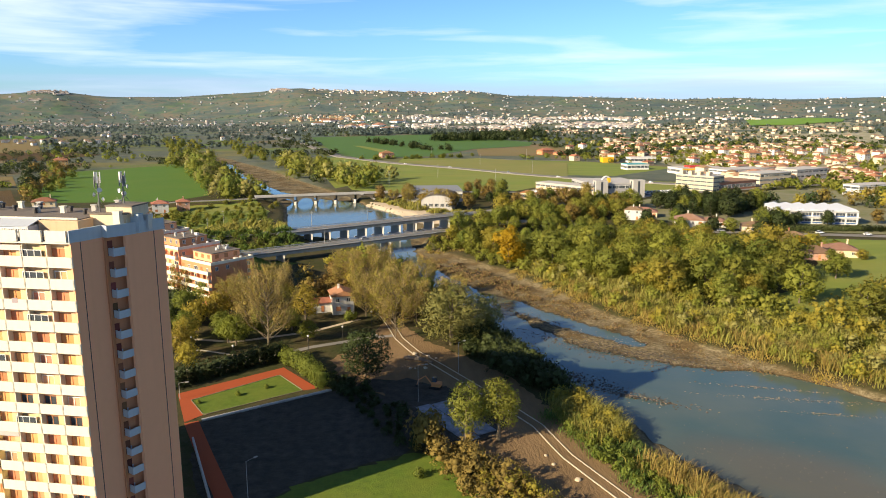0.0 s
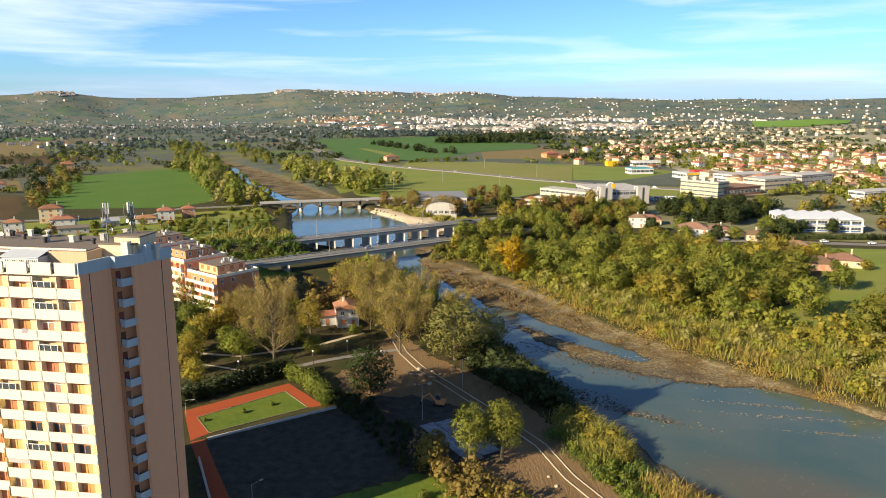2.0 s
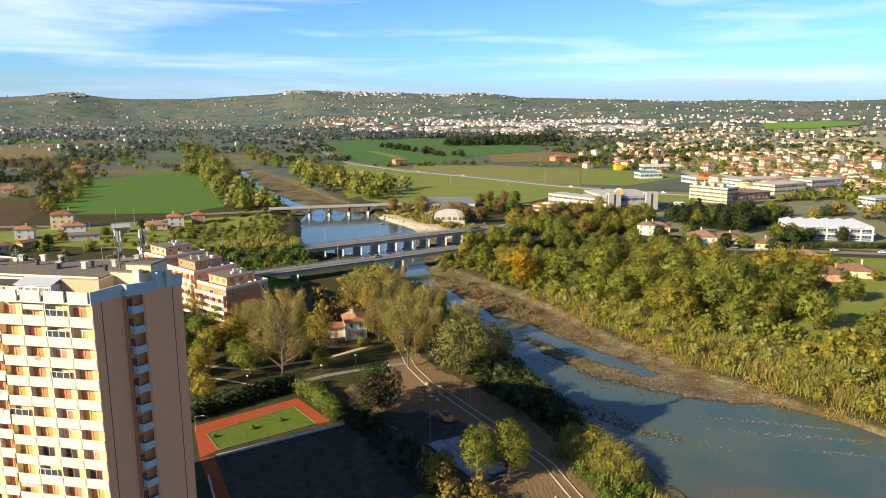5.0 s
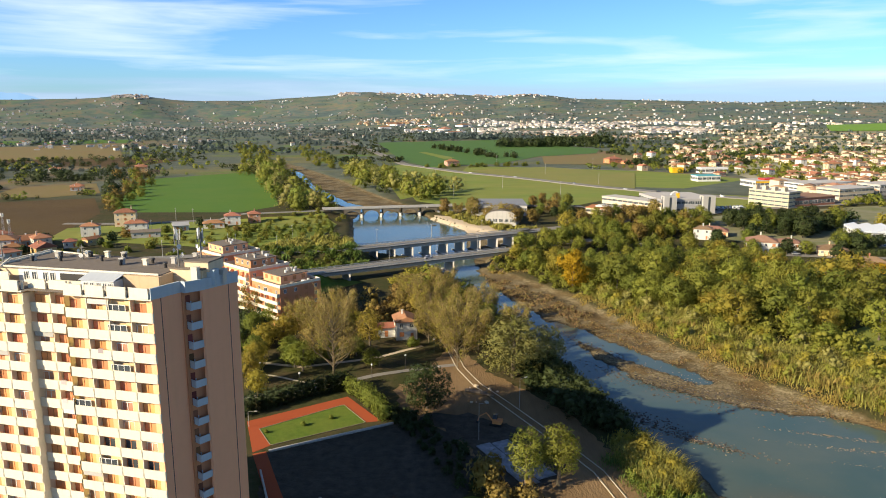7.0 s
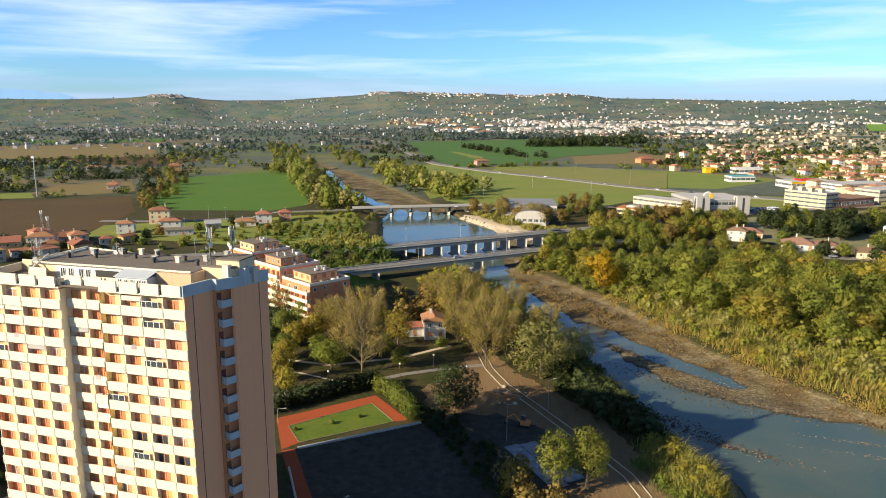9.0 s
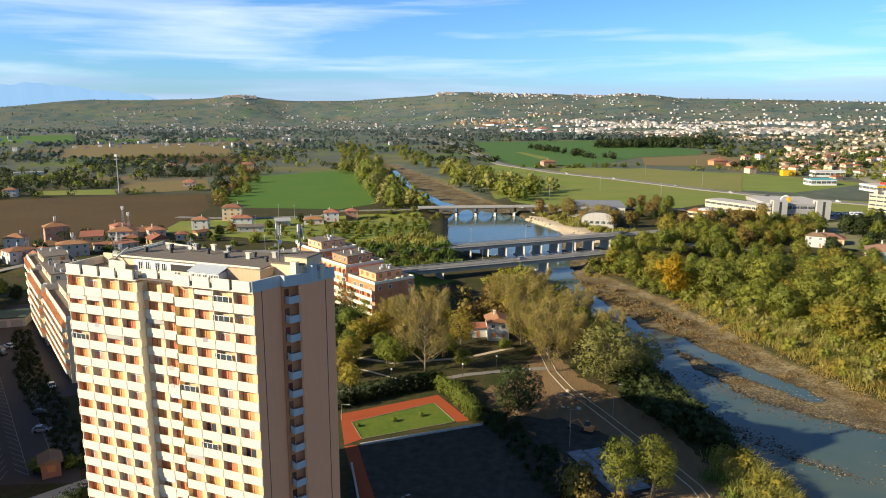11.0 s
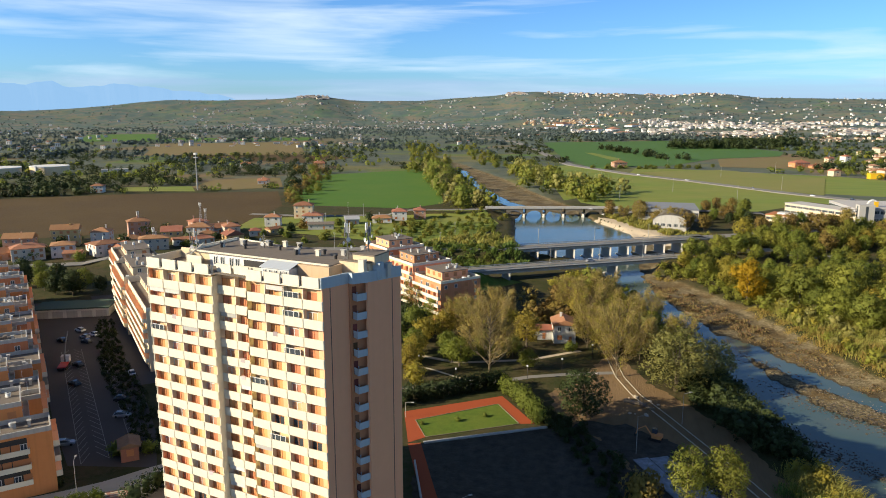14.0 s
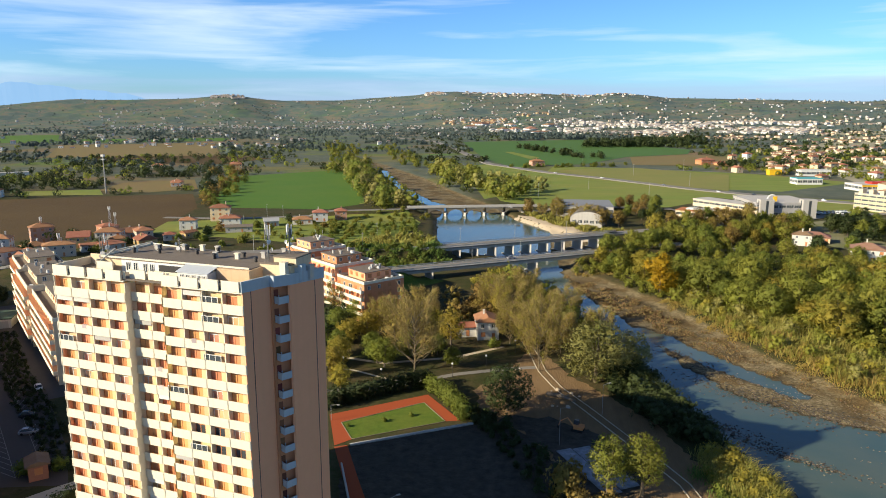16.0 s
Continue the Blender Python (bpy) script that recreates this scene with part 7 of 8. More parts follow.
M_PINK = mat("faded_pink_render", (0.52, 0.30, 0.21), (0.46, 0.26, 0.18), fine=0.8, coarse=0.1, streaks=0.25)
M_YELL = mat("ochre_render", (0.58, 0.42, 0.19), (0.50, 0.36, 0.16), fine=0.8, coarse=0.1, streaks=0.25)
M_WHIT2 = mat("off_white_render", (0.66, 0.64, 0.58), (0.56, 0.54, 0.49), fine=0.8, coarse=0.1, streaks=0.28)
M_BRICK = mat("red_brick_wall", (0.36, 0.16, 0.10), (0.29, 0.12, 0.075), fine=3, coarse=0.2, streaks=0.15)
# house among the bare park trees
house("white park house with a red gable roof", -16.2, 230, 12, 7, 8, 2, M_WHIT2, gable=True)
house("low wing of the park house with a tiled roof", -23, 231, 15, 6, 5, 1, M_WHIT2, gable=True, chimney=False)
# row behind the estate road
ROW = [(-330, 292, 2, 0), (-306, 292, 1, 1), (-292, 296, 2, 2), (-281, 308, 2, 3), (-302, 334, 3, 0), (-290, 348, 2, 3), (-262, 316, 2, 3), (-252, 314, 1, 2), (-282, 370, 3, 1), (-247, 336, 2, 2),
       (-252, 360, 2, 0), (-245, 378, 2, 3), (-258, 396, 2, 1), (-242, 392, 1, 3), (-228, 384, 2, 2), (-345, 300, 2, 2), (-318, 318, 2, 1), (-268, 345, 1, 3), (-232, 356, 1, 2), (-220, 372, 1, 0)]
for i, (x, y, st, c) in enumerate(ROW):
    house(("ochre house with a hipped tile roof", "faded pink house with a tiled roof", "cream house with a red tile roof", "off-white house with a tiled roof")[c], x, y, 18 + (i * 37) % 45, 9 + (i * 3) % 7, 8 + (i * 5) % 4, st,
          (M_YELL, M_PINK, M_WALLV, M_WHIT2)[c], group="row of houses", gable=i % 3 == 1, roof_h=(1.6, 2.6, 2.1)[i % 3])
for i, (x, y) in enumerate([(-322, 302), (-300, 312), (-270, 302), (-276, 326), (-310, 348), (-262, 332), (-240, 350), (-236, 372), (-268, 384), (-214, 388), (-206, 396), (-296, 300)]):
    house("small tile-roofed outhouse in a garden", x, y, 20 + (i * 29) % 50, 6 + i % 4, 5.5 + i % 2, 1, (M_WHIT2, M_YELL, M_PINK)[i % 3], group="outhouses", gable=i % 2 == 0, chimney=False)
    plant(("green2", "evergreen", "bush3")[i % 3], x + 8, y - 5, 5, 5, "garden trees")
# hamlet by the green field
for x, y, w, d, st, wall, lab in [(-217, 464, 13, 10, 3, M_CREAM, "tall cream house with an orange tile roof"), (-198, 437, 13, 9, 2, M_WHIT2, "white house with a tiled hip roof"), (-156, 456, 13, 8, 1, M_WHIT2, "low white house at the field"),
                                 (-148, 470, 10, 9, 2, M_WHIT2, "grey-white two-storey house among trees"), (-136, 479, 8, 8, 2, M_PINK, "small pink house with a red roof"), (-221, 425, 10, 8, 2, M_WHIT2, "white stepped house beside gardens")]:
    house(lab, x, y, 18, w, d, st, wall, group="hamlet")
M_SHEET = mat("white_sheet_metal", (0.72, 0.74, 0.75), (0.60, 0.62, 0.64), fine=0.6, coarse=0.1, rough=0.5, metal=0.2, stretch=(6, 1, 1))
M_PALEGREY = mat("pale_grey_sheet", (0.40, 0.40, 0.40), (0.33, 0.33, 0.33), fine=0.6, coarse=0.1, rough=0.6)
house("pale grey sheet-metal shed behind the hamlet", -174, 446, 25, 9, 8, 1, M_CONC, M_PALEGREY, gable=True, chimney=False)
house("long low garden shed", -185, 420, 20, 16, 6, 1, M_CONC, M_ROOF, gable=True, chimney=False)
# scattered farmhouses
for x, y, w, d, st, wall, lab in [(-388, 882, 14, 10, 2, M_YELL, "ochre farmhouse with a tiled roof"), (-396, 900, 15, 9, 2, M_WHIT2, "white farmhouse with a red roof"), (-366, 686, 12, 9, 1, M_CREAM, "small cream farmhouse with an orange roof"),
                                 (-500, 890, 15, 10, 1, M_WHIT2, "white farm building in trees"), (-471, 565, 11, 9, 2, M_WHIT2, "white country house with a grey roof"), (-3, 995, 18, 12, 2, M_PINK, "pink farmhouse beside the highway"),
                                 (232, 1050, 22, 14, 2, M_TERRA, "orange-roofed farmhouse in trees"), (250, 1035, 16, 10, 1, M_TERRA, "low farm wing with a red roof"), (-705, 640, 18, 12, 2, M_BRICK, "red brick house beside the road"),
                                 (-360, 672, 9, 6, 1, M_WHIT2, "small white outbuilding by the field")]:
    house(lab, x, y, 24, w, d, st, wall, group="farmhouses")
# villas behind the wood
M_BROWNTILE = mat("weathered_roof_tiles", (0.24, 0.135, 0.085), (0.17, 0.095, 0.06), (0.28, 0.18, 0.12), fine=2.2, coarse=0.3, rough=0.9, bump=0.5, bump_scale=4, per_object=0.3)
for x, y, w, d, st, wall, lab in [(190, 301, 14, 11, 1, M_PINK, "low villa with dark red tile roof"), (206, 306, 13, 11, 1, M_CREAM, "white-chimneyed villa with a red roof"), (158, 432, 18, 11, 1, M_CREAM, "cream villa with white chimneys"),
                                 (166, 380, 15, 12, 2, M_WHIT2, "villa with a brown tile roof"), (186, 392, 12, 10, 1, M_WHIT2, "white villa in the trees"), (200, 372, 14, 10, 1, M_CREAM, "cream villa beside the road"),
                                 (203, 341, 12, 9, 1, M_BRICK, "small brick house with a red roof"), (148, 420, 10, 8, 2, M_WHIT2, "white villa with a flat terrace")]:
    house(lab, x, y, -20, w, d, st, wall, roof_m=M_BROWNTILE, group="villas")


# ---- works, showrooms, warehouses ----
def shed(name, label, category, x, y, rz, w, d, h, wall, roof, floors=1, win=True, lip=0.3):
    s = thing(name, label, category, pose(x, y, gz(x + 1, y + 1), 0, 0, rz))
    part("wall", boxes((0, 0, -0.5, w, d, h)), wall, s)
    part("roof", boxes((-lip, -lip, h, w + lip, d + lip, h + 0.45)), roof, s)
    if win:
        fh = h / floors
        for k in range(floors):
            for a, ang, length in (((0, 0), 0, w), ((0, d), -90, d), ((w, 0), 90, d)):
                n = max(2, int(length / 5))
                mesh = strip_windows(length / n - 0.6, fh * 0.42)
                for i in range(n):
                    part("window", mesh, None, s, m=pose(a[0], a[1], fh * k + fh * 0.34, 0, 0, ang) @ pose(i * length / n + 0.3, -0.01, 0))
    return s


STRIPS = {}


def strip_windows(w, h):
    key = (round(w, 1), round(h, 1))
    if key not in STRIPS:
        STRIPS[key] = pane_mesh(*key)
    return STRIPS[key]


M_SHOW = mat("grey_cladding", (0.36, 0.35, 0.34), (0.30, 0.29, 0.28), fine=0.5, coarse=0.1, rough=0.6)
M_BROWNROOF = mat("brown_flat_roof", (0.30, 0.17, 0.10), (0.24, 0.14, 0.085), fine=0.5, coarse=0.06)
M_PALEROOF = mat("pale_flat_roof", (0.50, 0.47, 0.43), (0.40, 0.38, 0.35), fine=0.4, coarse=0.05)
M_BLUE = mat("blue_paint", (0.05, 0.12, 0.30), (0.04, 0.10, 0.26), rough=0.5)
M_YPAINT = mat("yellow_paint", (0.75, 0.45, 0.02), (0.68, 0.40, 0.02), rough=0.5)
M_REDPAINT = mat("red_paint", (0.55, 0.05, 0.03), (0.48, 0.05, 0.03), rough=0.5)
# warehouse with barrel roof
wh = shed("warehouse", "long white warehouse with a grey flat roof", "warehouse", 13, 512, 0, 40, 38, 7.5, M_WHIT2, mat("grey_roof_sheet", (0.24, 0.25, 0.27), (0.19, 0.20, 0.22), fine=0.3, coarse=0.05))
hall = thing("barrel_hall", "beige hall with a curved roof beside the warehouse", "warehouse", pose(21, 470, 0, 0, 0, -12))
bm = bmesh.new()
ring = [(10.5 - 10.5 * math.cos(math.pi * k / 12), 6.0 + 4.2 * math.sin(math.pi * k / 12)) for k in range(13)]
lo, hi = [bm.verts.new((x, -0.5, z)) for x, z in ring], [bm.verts.new((x, 36, z)) for x, z in ring]
for k in range(12):
    bm.faces.new((lo[k], lo[k + 1], hi[k + 1], hi[k]))
bmesh.ops.solidify(bm, geom=bm.faces[:], thickness=0.2)
part("roof", bm, mat("beige_vault", (0.34, 0.29, 0.215), (0.28, 0.24, 0.18), fine=0.6, coarse=0.1), hall)
bm = bmesh.new()
box(bm, 0.2, 0, -0.5, 20.8, 35.5, 6.0)
v = [bm.verts.new((x, 0.0, z - 0.05)) for x, z in ring]
bm.faces.new(v)
part("wall", bm, M_CONC, hall)
for i in range(5):
    part("window", strip_windows(2.6, 2.0), None, hall, m=pose(1.6 + i * 3.8, -0.01, 2.4))
for i in range(7):
    part("window", strip_windows(2.6, 2.0), None, hall, m=pose(0.2, 34 - i * 4.8, 2.6, 0, 0, -90))
# the dark showroom with two slab towers
sr = shed("showroom", "grey glazed showroom with two concrete stair towers", "showroom", 152, 523, 6, 42, 44, 10.5, M_SHOW, M_PALEROOF, floors=2)
for x in (1.5, 31):
    p = part("stair_tower", boxes((x, -3.5, -0.5, x + 9.5, 3, 13.5)), M_CONC, sr, "pale concrete stair tower")
    part("slit_window", boxes((x + 3.9, -3.56, 1.0, x + 5.6, -3.5, 12.6)), M_GLASS, p)
    part("slit_window", boxes((x - 0.06, -1.2, 1.0, x, 0.4, 12.6)), M_GLASS, p)
bm = bmesh.new()
for k in range(10):
    a0, a1 = math.pi * k / 10, math.pi * (k + 1) / 10
    tube(bm, [(14 + 3.6 * math.cos(a0), 8, 11 + 4.6 * math.sin(a0)), (14 + 3.6 * math.cos(a1), 8, 11 + 4.6 * math.sin(a1))], [0.6, 0.6], 6)
part("roof_arch_sign", bm, M_WHITE, sr, "white arch sign on the roof")
part("roof_sign", boxes((15, 7.2, 11, 17.4, 8.6, 14.6)), M_YPAINT, sr, "yellow roof sign")
shed("office_wing", "cream two-storey office wing with pale roof", "office building", 118, 566, -52, 56, 16, 8.0, M_CREAM, M_PALEROOF, floors=2)
ob = shed("low_hall", "long low hall with an orange-brown roof", "hall", 98, 526, -28, 48, 17, 4.4, M_CREAM, mat("orange_roof_sheet", (0.46, 0.18, 0.07), (0.40, 0.15, 0.06), fine=0.5, coarse=0.06))
part("skylight", boxes((6, 4, 4.85, 30, 12, 5.9)), M_WHITE, ob, "white raised rooflight")
# cream office with roof gables, brown-roofed halls
co = shed("cream_office", "cream four-storey office with small roof gables", "office building", 240, 581, -55, 34, 16, 12.5, mat("pale_yellow_render", (0.56, 0.48, 0.31), (0.50, 0.43, 0.28), coarse=0.1, streaks=0.2), M_PALEROOF, floors=4)
for i in range(4):
    part("roof_gable", boxes((3 + i * 8, 0.2, 12.95, 6 + i * 8, 5, 16.0)), M_CREAM, co)
shed("brown_hall", "long brick hall with a brown roof", "hall", 262, 556, 26, 52, 26, 7.0, M_BRICK, M_BROWNROOF)
shed("grey_offices", "ribbed grey office block", "office building", 318, 590, 25, 42, 22, 11, M_CREAM, M_PALEROOF, floors=3)
shed("grey_offices", "ribbed pale grey office block", "office building", 366, 616, 25, 44, 22, 12, M_CONC, M_PALEROOF, floors=3)
shed("glass_showroom", "white showroom with blue glazing", "showroom", 330, 676, 20, 60, 24, 7, M_WHITE, M_PALEROOF, floors=2)
shed("filling_station_shop", "yellow filling station shop", "filling station", 268, 880, 5, 14, 10, 6, M_YPAINT, M_YPAINT, win=False)
shed("filling_station_canopy", "white canopy beside the yellow shop", "filling station", 300, 872, 5, 34, 14, 6.5, M_WHITE, M_WHITE)
shed("supermarket", "low white shop with a red and yellow sign band", "shop", 300, 712, 12, 50, 26, 6, M_WHITE, M_PALEROOF)
part("sign_band", boxes((0, -0.2, 4.2, 30, -0.05, 6.0)), M_YPAINT, bpy.data.objects["supermarket"])
part("sign_band", boxes((12, 4, 6.4, 30, 14, 8.2)), M_REDPAINT, bpy.data.objects["supermarket"])
shed("shop", "white low shop with turquoise front", "shop", 262, 770, 8, 26, 16, 6, M_WHITE, mat("turquoise_sheet", (0.10, 0.38, 0.42), (0.08, 0.32, 0.36)))
shed("terraced_flats", "white flats with dark balconies", "apartment block", 360, 520, 18, 40, 14, 8, M_WHITE, M_PALEROOF, floors=2)
# white works with a ridged roof and blue windows
wk = thing("works", "white works with a ridged roof and blue window bands", "factory", pose(228, 399, 0, 0, 0, -14))
part("wall", boxes((0, 0, -0.5, 44, 30, 7.6)), M_WHITE, wk)
part("ledge", boxes((-0.8, -0.8, 4.0, 44.8, 30.8, 4.5)), M_WHITE, wk)
for i in range(6):
    bm = bmesh.new()
    x0 = i * 7.35
    vs = [bm.verts.new(p) for p in ((x0, -1, 7.62), (x0, 31, 7.62), (x0 + 5.6, 31, 9.0), (x0 + 5.6, -1, 9.0), (x0 + 7.3, 31, 7.62), (x0 + 7.3, -1, 7.62))]
    bm.faces.new((vs[0], vs[3], vs[2], vs[1]))
    bm.faces.new((vs[3], vs[5], vs[4], vs[2]))
    bm.faces.new((vs[1], vs[2], vs[4]))
    bm.faces.new((vs[0], vs[5], vs[3]))
    bm.faces.new((vs[0], vs[1], vs[4], vs[5]))
    bm.faces.ensure_lookup_table()
    bm.faces[1].material_index = 1
    part("roof_ridge", bm, [M_SHEET, M_PALEGREY], wk)
for k in range(2):
    for i in range(7):
        part("window", strip_windows(5.2, 1.7), None, wk, m=pose(1 + i * 6.1, -0.01, 1.5 + 3.6 * k))
        part("blue_panel", boxes((0, -0.05, 0, 5.2, 0, 0.8)), M_BLUE, wk, m=pose(1 + i * 6.1, -0.01, 0.5 + 3.9 * k if k else 0.4))
    for i in range(4):
        part("window", strip_windows(5.2, 1.7), None, wk, m=pose(0, 28 - i * 7, 1.5 + 3.6 * k, 0, 0, -90))
# pair of storage tanks on the plain
for x, y, r, h in [(-688, 670, 22, 10.5), (-658, 712, 21, 10)]:
    t = thing("storage_tank", "broad white cylindrical storage tank", "storage tank", pose(x, y, 0))
    bm = bmesh.new()
    bmesh.ops.create_cone(bm, cap_ends=True, segments=40, radius1=r, radius2=r, depth=h, matrix=Matrix.Translation((0, 0, h / 2)))
    part("shell", bm, M_CREAM, t)
    bm = bmesh.new()
    bmesh.ops.create_cone(bm, cap_ends=True, segments=40, radius1=r * 1.02, radius2=r * 1.02, depth=0.8, matrix=Matrix.Translation((0, 0, h + 0.3)))
    part("rim", bm, M_WHITE, t)
    part("stair", boxes((-1, -r - 1.2, 0, 1, -r + 0.2, h + 1.6)), M_STEEL, t)
for x, y, w, d, h in [(-772, 668, 34, 14, 9), (-760, 640, 24, 10, 5), (-612, 742, 30, 10, 4), (-730, 700, 26, 14, 7), (-745, 672, 16, 12, 11)]:
    shed("depot_shed", "low pale depot shed on the plain", "shed", x, y, 35, w, d, h, M_WHIT2, M_PALEROOF, win=False)

# far mountains on the horizon, hardly darker than the sky; their haze glows
def mountain_range():
    V, F = [], []
    n = 90
    for i in range(n + 1):
        deg = 25 + 29 * i / n
        top = np.interp(deg, [27, 29, 31, 34.4, 36.8, 38.3, 40.9, 42.1, 43.6, 46.7, 48, 49.1, 54], [30, 150, 254, 302, 348, 357, 310, 379, 346, 350, 324, 280, 240])
        top += 7 * math.sin(i * 0.83) + 5 * math.sin(i * 1.7)
        b = radians(deg)
        for d, z in ((4640, 20), (4750, 74.5 + (max(top, 20) - 74.5) * 0.552), (4860, 20)):
            V.append((-math.sin(b) * d, math.cos(b) * d, z))
    for i in range(n):
        for k in range(2):
            a = i * 3 + k
            F.append((a, a + 3, a + 4, a + 1))
    m = bpy.data.materials.new("glowing_haze_blue")
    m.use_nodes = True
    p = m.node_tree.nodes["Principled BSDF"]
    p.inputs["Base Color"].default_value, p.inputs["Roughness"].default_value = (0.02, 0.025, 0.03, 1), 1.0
    # haze blue painted as emission, so the range glows by itself
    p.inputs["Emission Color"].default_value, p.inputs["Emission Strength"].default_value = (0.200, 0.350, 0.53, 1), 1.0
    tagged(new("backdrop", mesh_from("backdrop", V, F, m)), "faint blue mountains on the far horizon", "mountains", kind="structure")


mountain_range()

# ---- the town ----
TOWN_WALLS = [mat("town_cream", (0.62, 0.51, 0.35), (0.54, 0.45, 0.31), per_object=0.2), mat("town_peach", (0.60, 0.45, 0.31), (0.53, 0.40, 0.27), per_object=0.2), mat("town_white", (0.66, 0.63, 0.56), (0.58, 0.56, 0.50), per_object=0.15)]
protos = []
rnd = random.Random(77)
for i in range(9):
    t = thing("town_house", ("cream town house with a clay tile roof", "peach town house with an orange roof", "white town house with a flat-pitched roof")[i % 3], "house", pose(0, 0, -300), "town houses")
    house_parts(t, rnd.uniform(9, 14), rnd.uniform(7.5, 10), (2, 1, 2, 3, 2, 3, 2, 2, 2)[i], TOWN_WALLS[i % 3], M_TILE, gable=i % 4 == 3, seed=i, win=W_BIG)
    protos.append(t)
rng = np.random.default_rng(12)
placed = []
# bearing range, distance range, how many
for b0, b1, d0, d1, n in [(-37, -25, 640, 1250, 62), (-30, -17, 880, 1350, 34), (-22, -14, 900, 1300, 10)]:
    tries = 0
    while n and tries < 4000:
        tries += 1
        b = radians(rng.uniform(b0, b1))
        d = 1 / rng.uniform(1 / d1, 1 / d0)
        x, y = -math.sin(b) * d, math.cos(b) * d
        if any((x - q[0]) ** 2 + (y - q[1]) ** 2 < 16 ** 2 for q in placed) or poly_sd(np.array([x]), np.array([y]), MEADOW)[0] < 4 or (250 < x < 440 and y < 730):
            continue
        placed.append((x, y))
        n -= 1
        copy_thing(protos[rng.integers(0, 9)], pose(x, y, gz(x, y), 0, 0, float(rng.choice([15, 25, 105, 115, 60]))))
for t in protos:
    for o in (*t.children_recursive, t):
        bpy.data.objects.remove(o, do_unlink=True)


def far_town(name, label, seed, groups, sizes, wall, roof=((0.33, 0.19, 0.115), (0.26, 0.155, 0.095))):
    """Distant houses, too small to tell apart: boxes with hipped roofs, joined."""
    rng = np.random.default_rng(seed)
    V, F, I, k = [], [], [], 0
    for b0, b1, d0, d1, n in groups:
        bb = np.radians(rng.uniform(b0, b1, n))
        dd = 1 / rng.uniform(1 / d1, 1 / d0, n)
        for b, d in zip(bb, dd):
            x, y = -math.sin(b) * d, math.cos(b) * d
            if wavy(np.array(x), np.array(y), 330, seed * 0.3) < -0.12 or any(poly_sd(np.array([x]), np.array([y]), q)[0] < 10 for q in (CROP, HILLSIDE, BROWN_FAR)):
                continue
            z = gz(x, y) - 1
            w, dp, h = rng.uniform(*sizes), rng.uniform(*sizes) * 0.7, rng.choice([2.5, 4.5, 5, 5.5, 7.5])
            a = rng.choice([0.3, 0.5, 1.87, 2.1, 1.0])
            ca, sa = math.cos(a), math.sin(a)
            rot = lambda px, py: (x + px * ca - py * sa, y + px * sa + py * ca)
            base = [rot(sx * w / 2, sy * dp / 2) for sx, sy in ((-1, -1), (1, -1), (1, 1), (-1, 1))]
            eave = [rot(sx * (w / 2 + 0.6), sy * (dp / 2 + 0.6)) for sx, sy in ((-1, -1), (1, -1), (1, 1), (-1, 1))]
            r1, r2 = rot(-w * 0.2, 0), rot(w * 0.2, 0)
            rh = dp * 0.2
            V += [(*p, z) for p in base] + [(*p, z + h + 1) for p in base] + [(*p, z + h + 1) for p in eave] + [(*r1, z + h + 1 + rh), (*r2, z + h + 1 + rh)]
            F += [(k, k + 1, k + 5, k + 4), (k + 1, k + 2, k + 6, k + 5), (k + 2, k + 3, k + 7, k + 6), (k + 3, k, k + 4, k + 7)]
            I += [0] * 4
            e = k + 8
            F += [(e, e + 1, e + 5, e + 4), (e + 1, e + 2, e + 5), (e + 2, e + 3, e + 4, e + 5), (e + 3, e, e + 4)]
            I += [1] * 4
            for s in range(1, int(h // 3) + 1):          # window bands as small dark openings
                for side in ((-1, -1, 1, -1), (-1, 1, -1, -1)):
                    for q in (0.25, 0.65):
                        sx, sy, ex, ey = side
                        m = 1.006
                        p0 = rot((sx + (ex - sx) * q) * w / 2 * m, (sy + (ey - sy) * q) * dp / 2 * m)
                        p1 = rot((sx + (ex - sx) * (q + 0.16)) * w / 2 * m, (sy + (ey - sy) * (q + 0.16)) * dp / 2 * m)
                        j = len(V)
                        zz = z + 1 + s * 3 - 2
                        V += [(*p0, zz), (*p1, zz), (*p1, zz + 1.5), (*p0, zz + 1.5)]
                        F.append((j, j + 1, j + 2, j + 3))
                        I.append(2)
            k = len(V)
    return tagged(new(name, mesh_from(name, V, F, [wall, mat(name + "_tiles", *roof, per_island=0.25), M_GLASS], I)), label, "town", kind="stuff")


far_town("distant_town", "cream and peach houses of the distant town", 21, [(-37, -17, 1250, 2100, 330), (-37, -13, 1900, 3200, 380), (-24, -5, 2000, 3200, 300)], (8, 14), mat("far_cream", (0.58, 0.50, 0.37), (0.50, 0.43, 0.32), per_island=0.22))
far_town("distant_town", "close-packed houses of the near town quarters", 27, [(-37, -24, 720, 1300, 150), (-31, -16, 1000, 1500, 120)], (9, 15), mat("near_town_cream", (0.62, 0.52, 0.38), (0.54, 0.45, 0.33), per_island=0.2))
far_town("distant_town", "white blocks of the town below the hills", 22, [(-19, -2, 2250, 3000, 900), (-9, 4, 2500, 3200, 110), (-30, -18, 2400, 3000, 120)], (11, 24), mat("far_white", (0.66, 0.64, 0.60), (0.56, 0.54, 0.51), per_island=0.2), ((0.46, 0.40, 0.34), (0.38, 0.33, 0.28)))
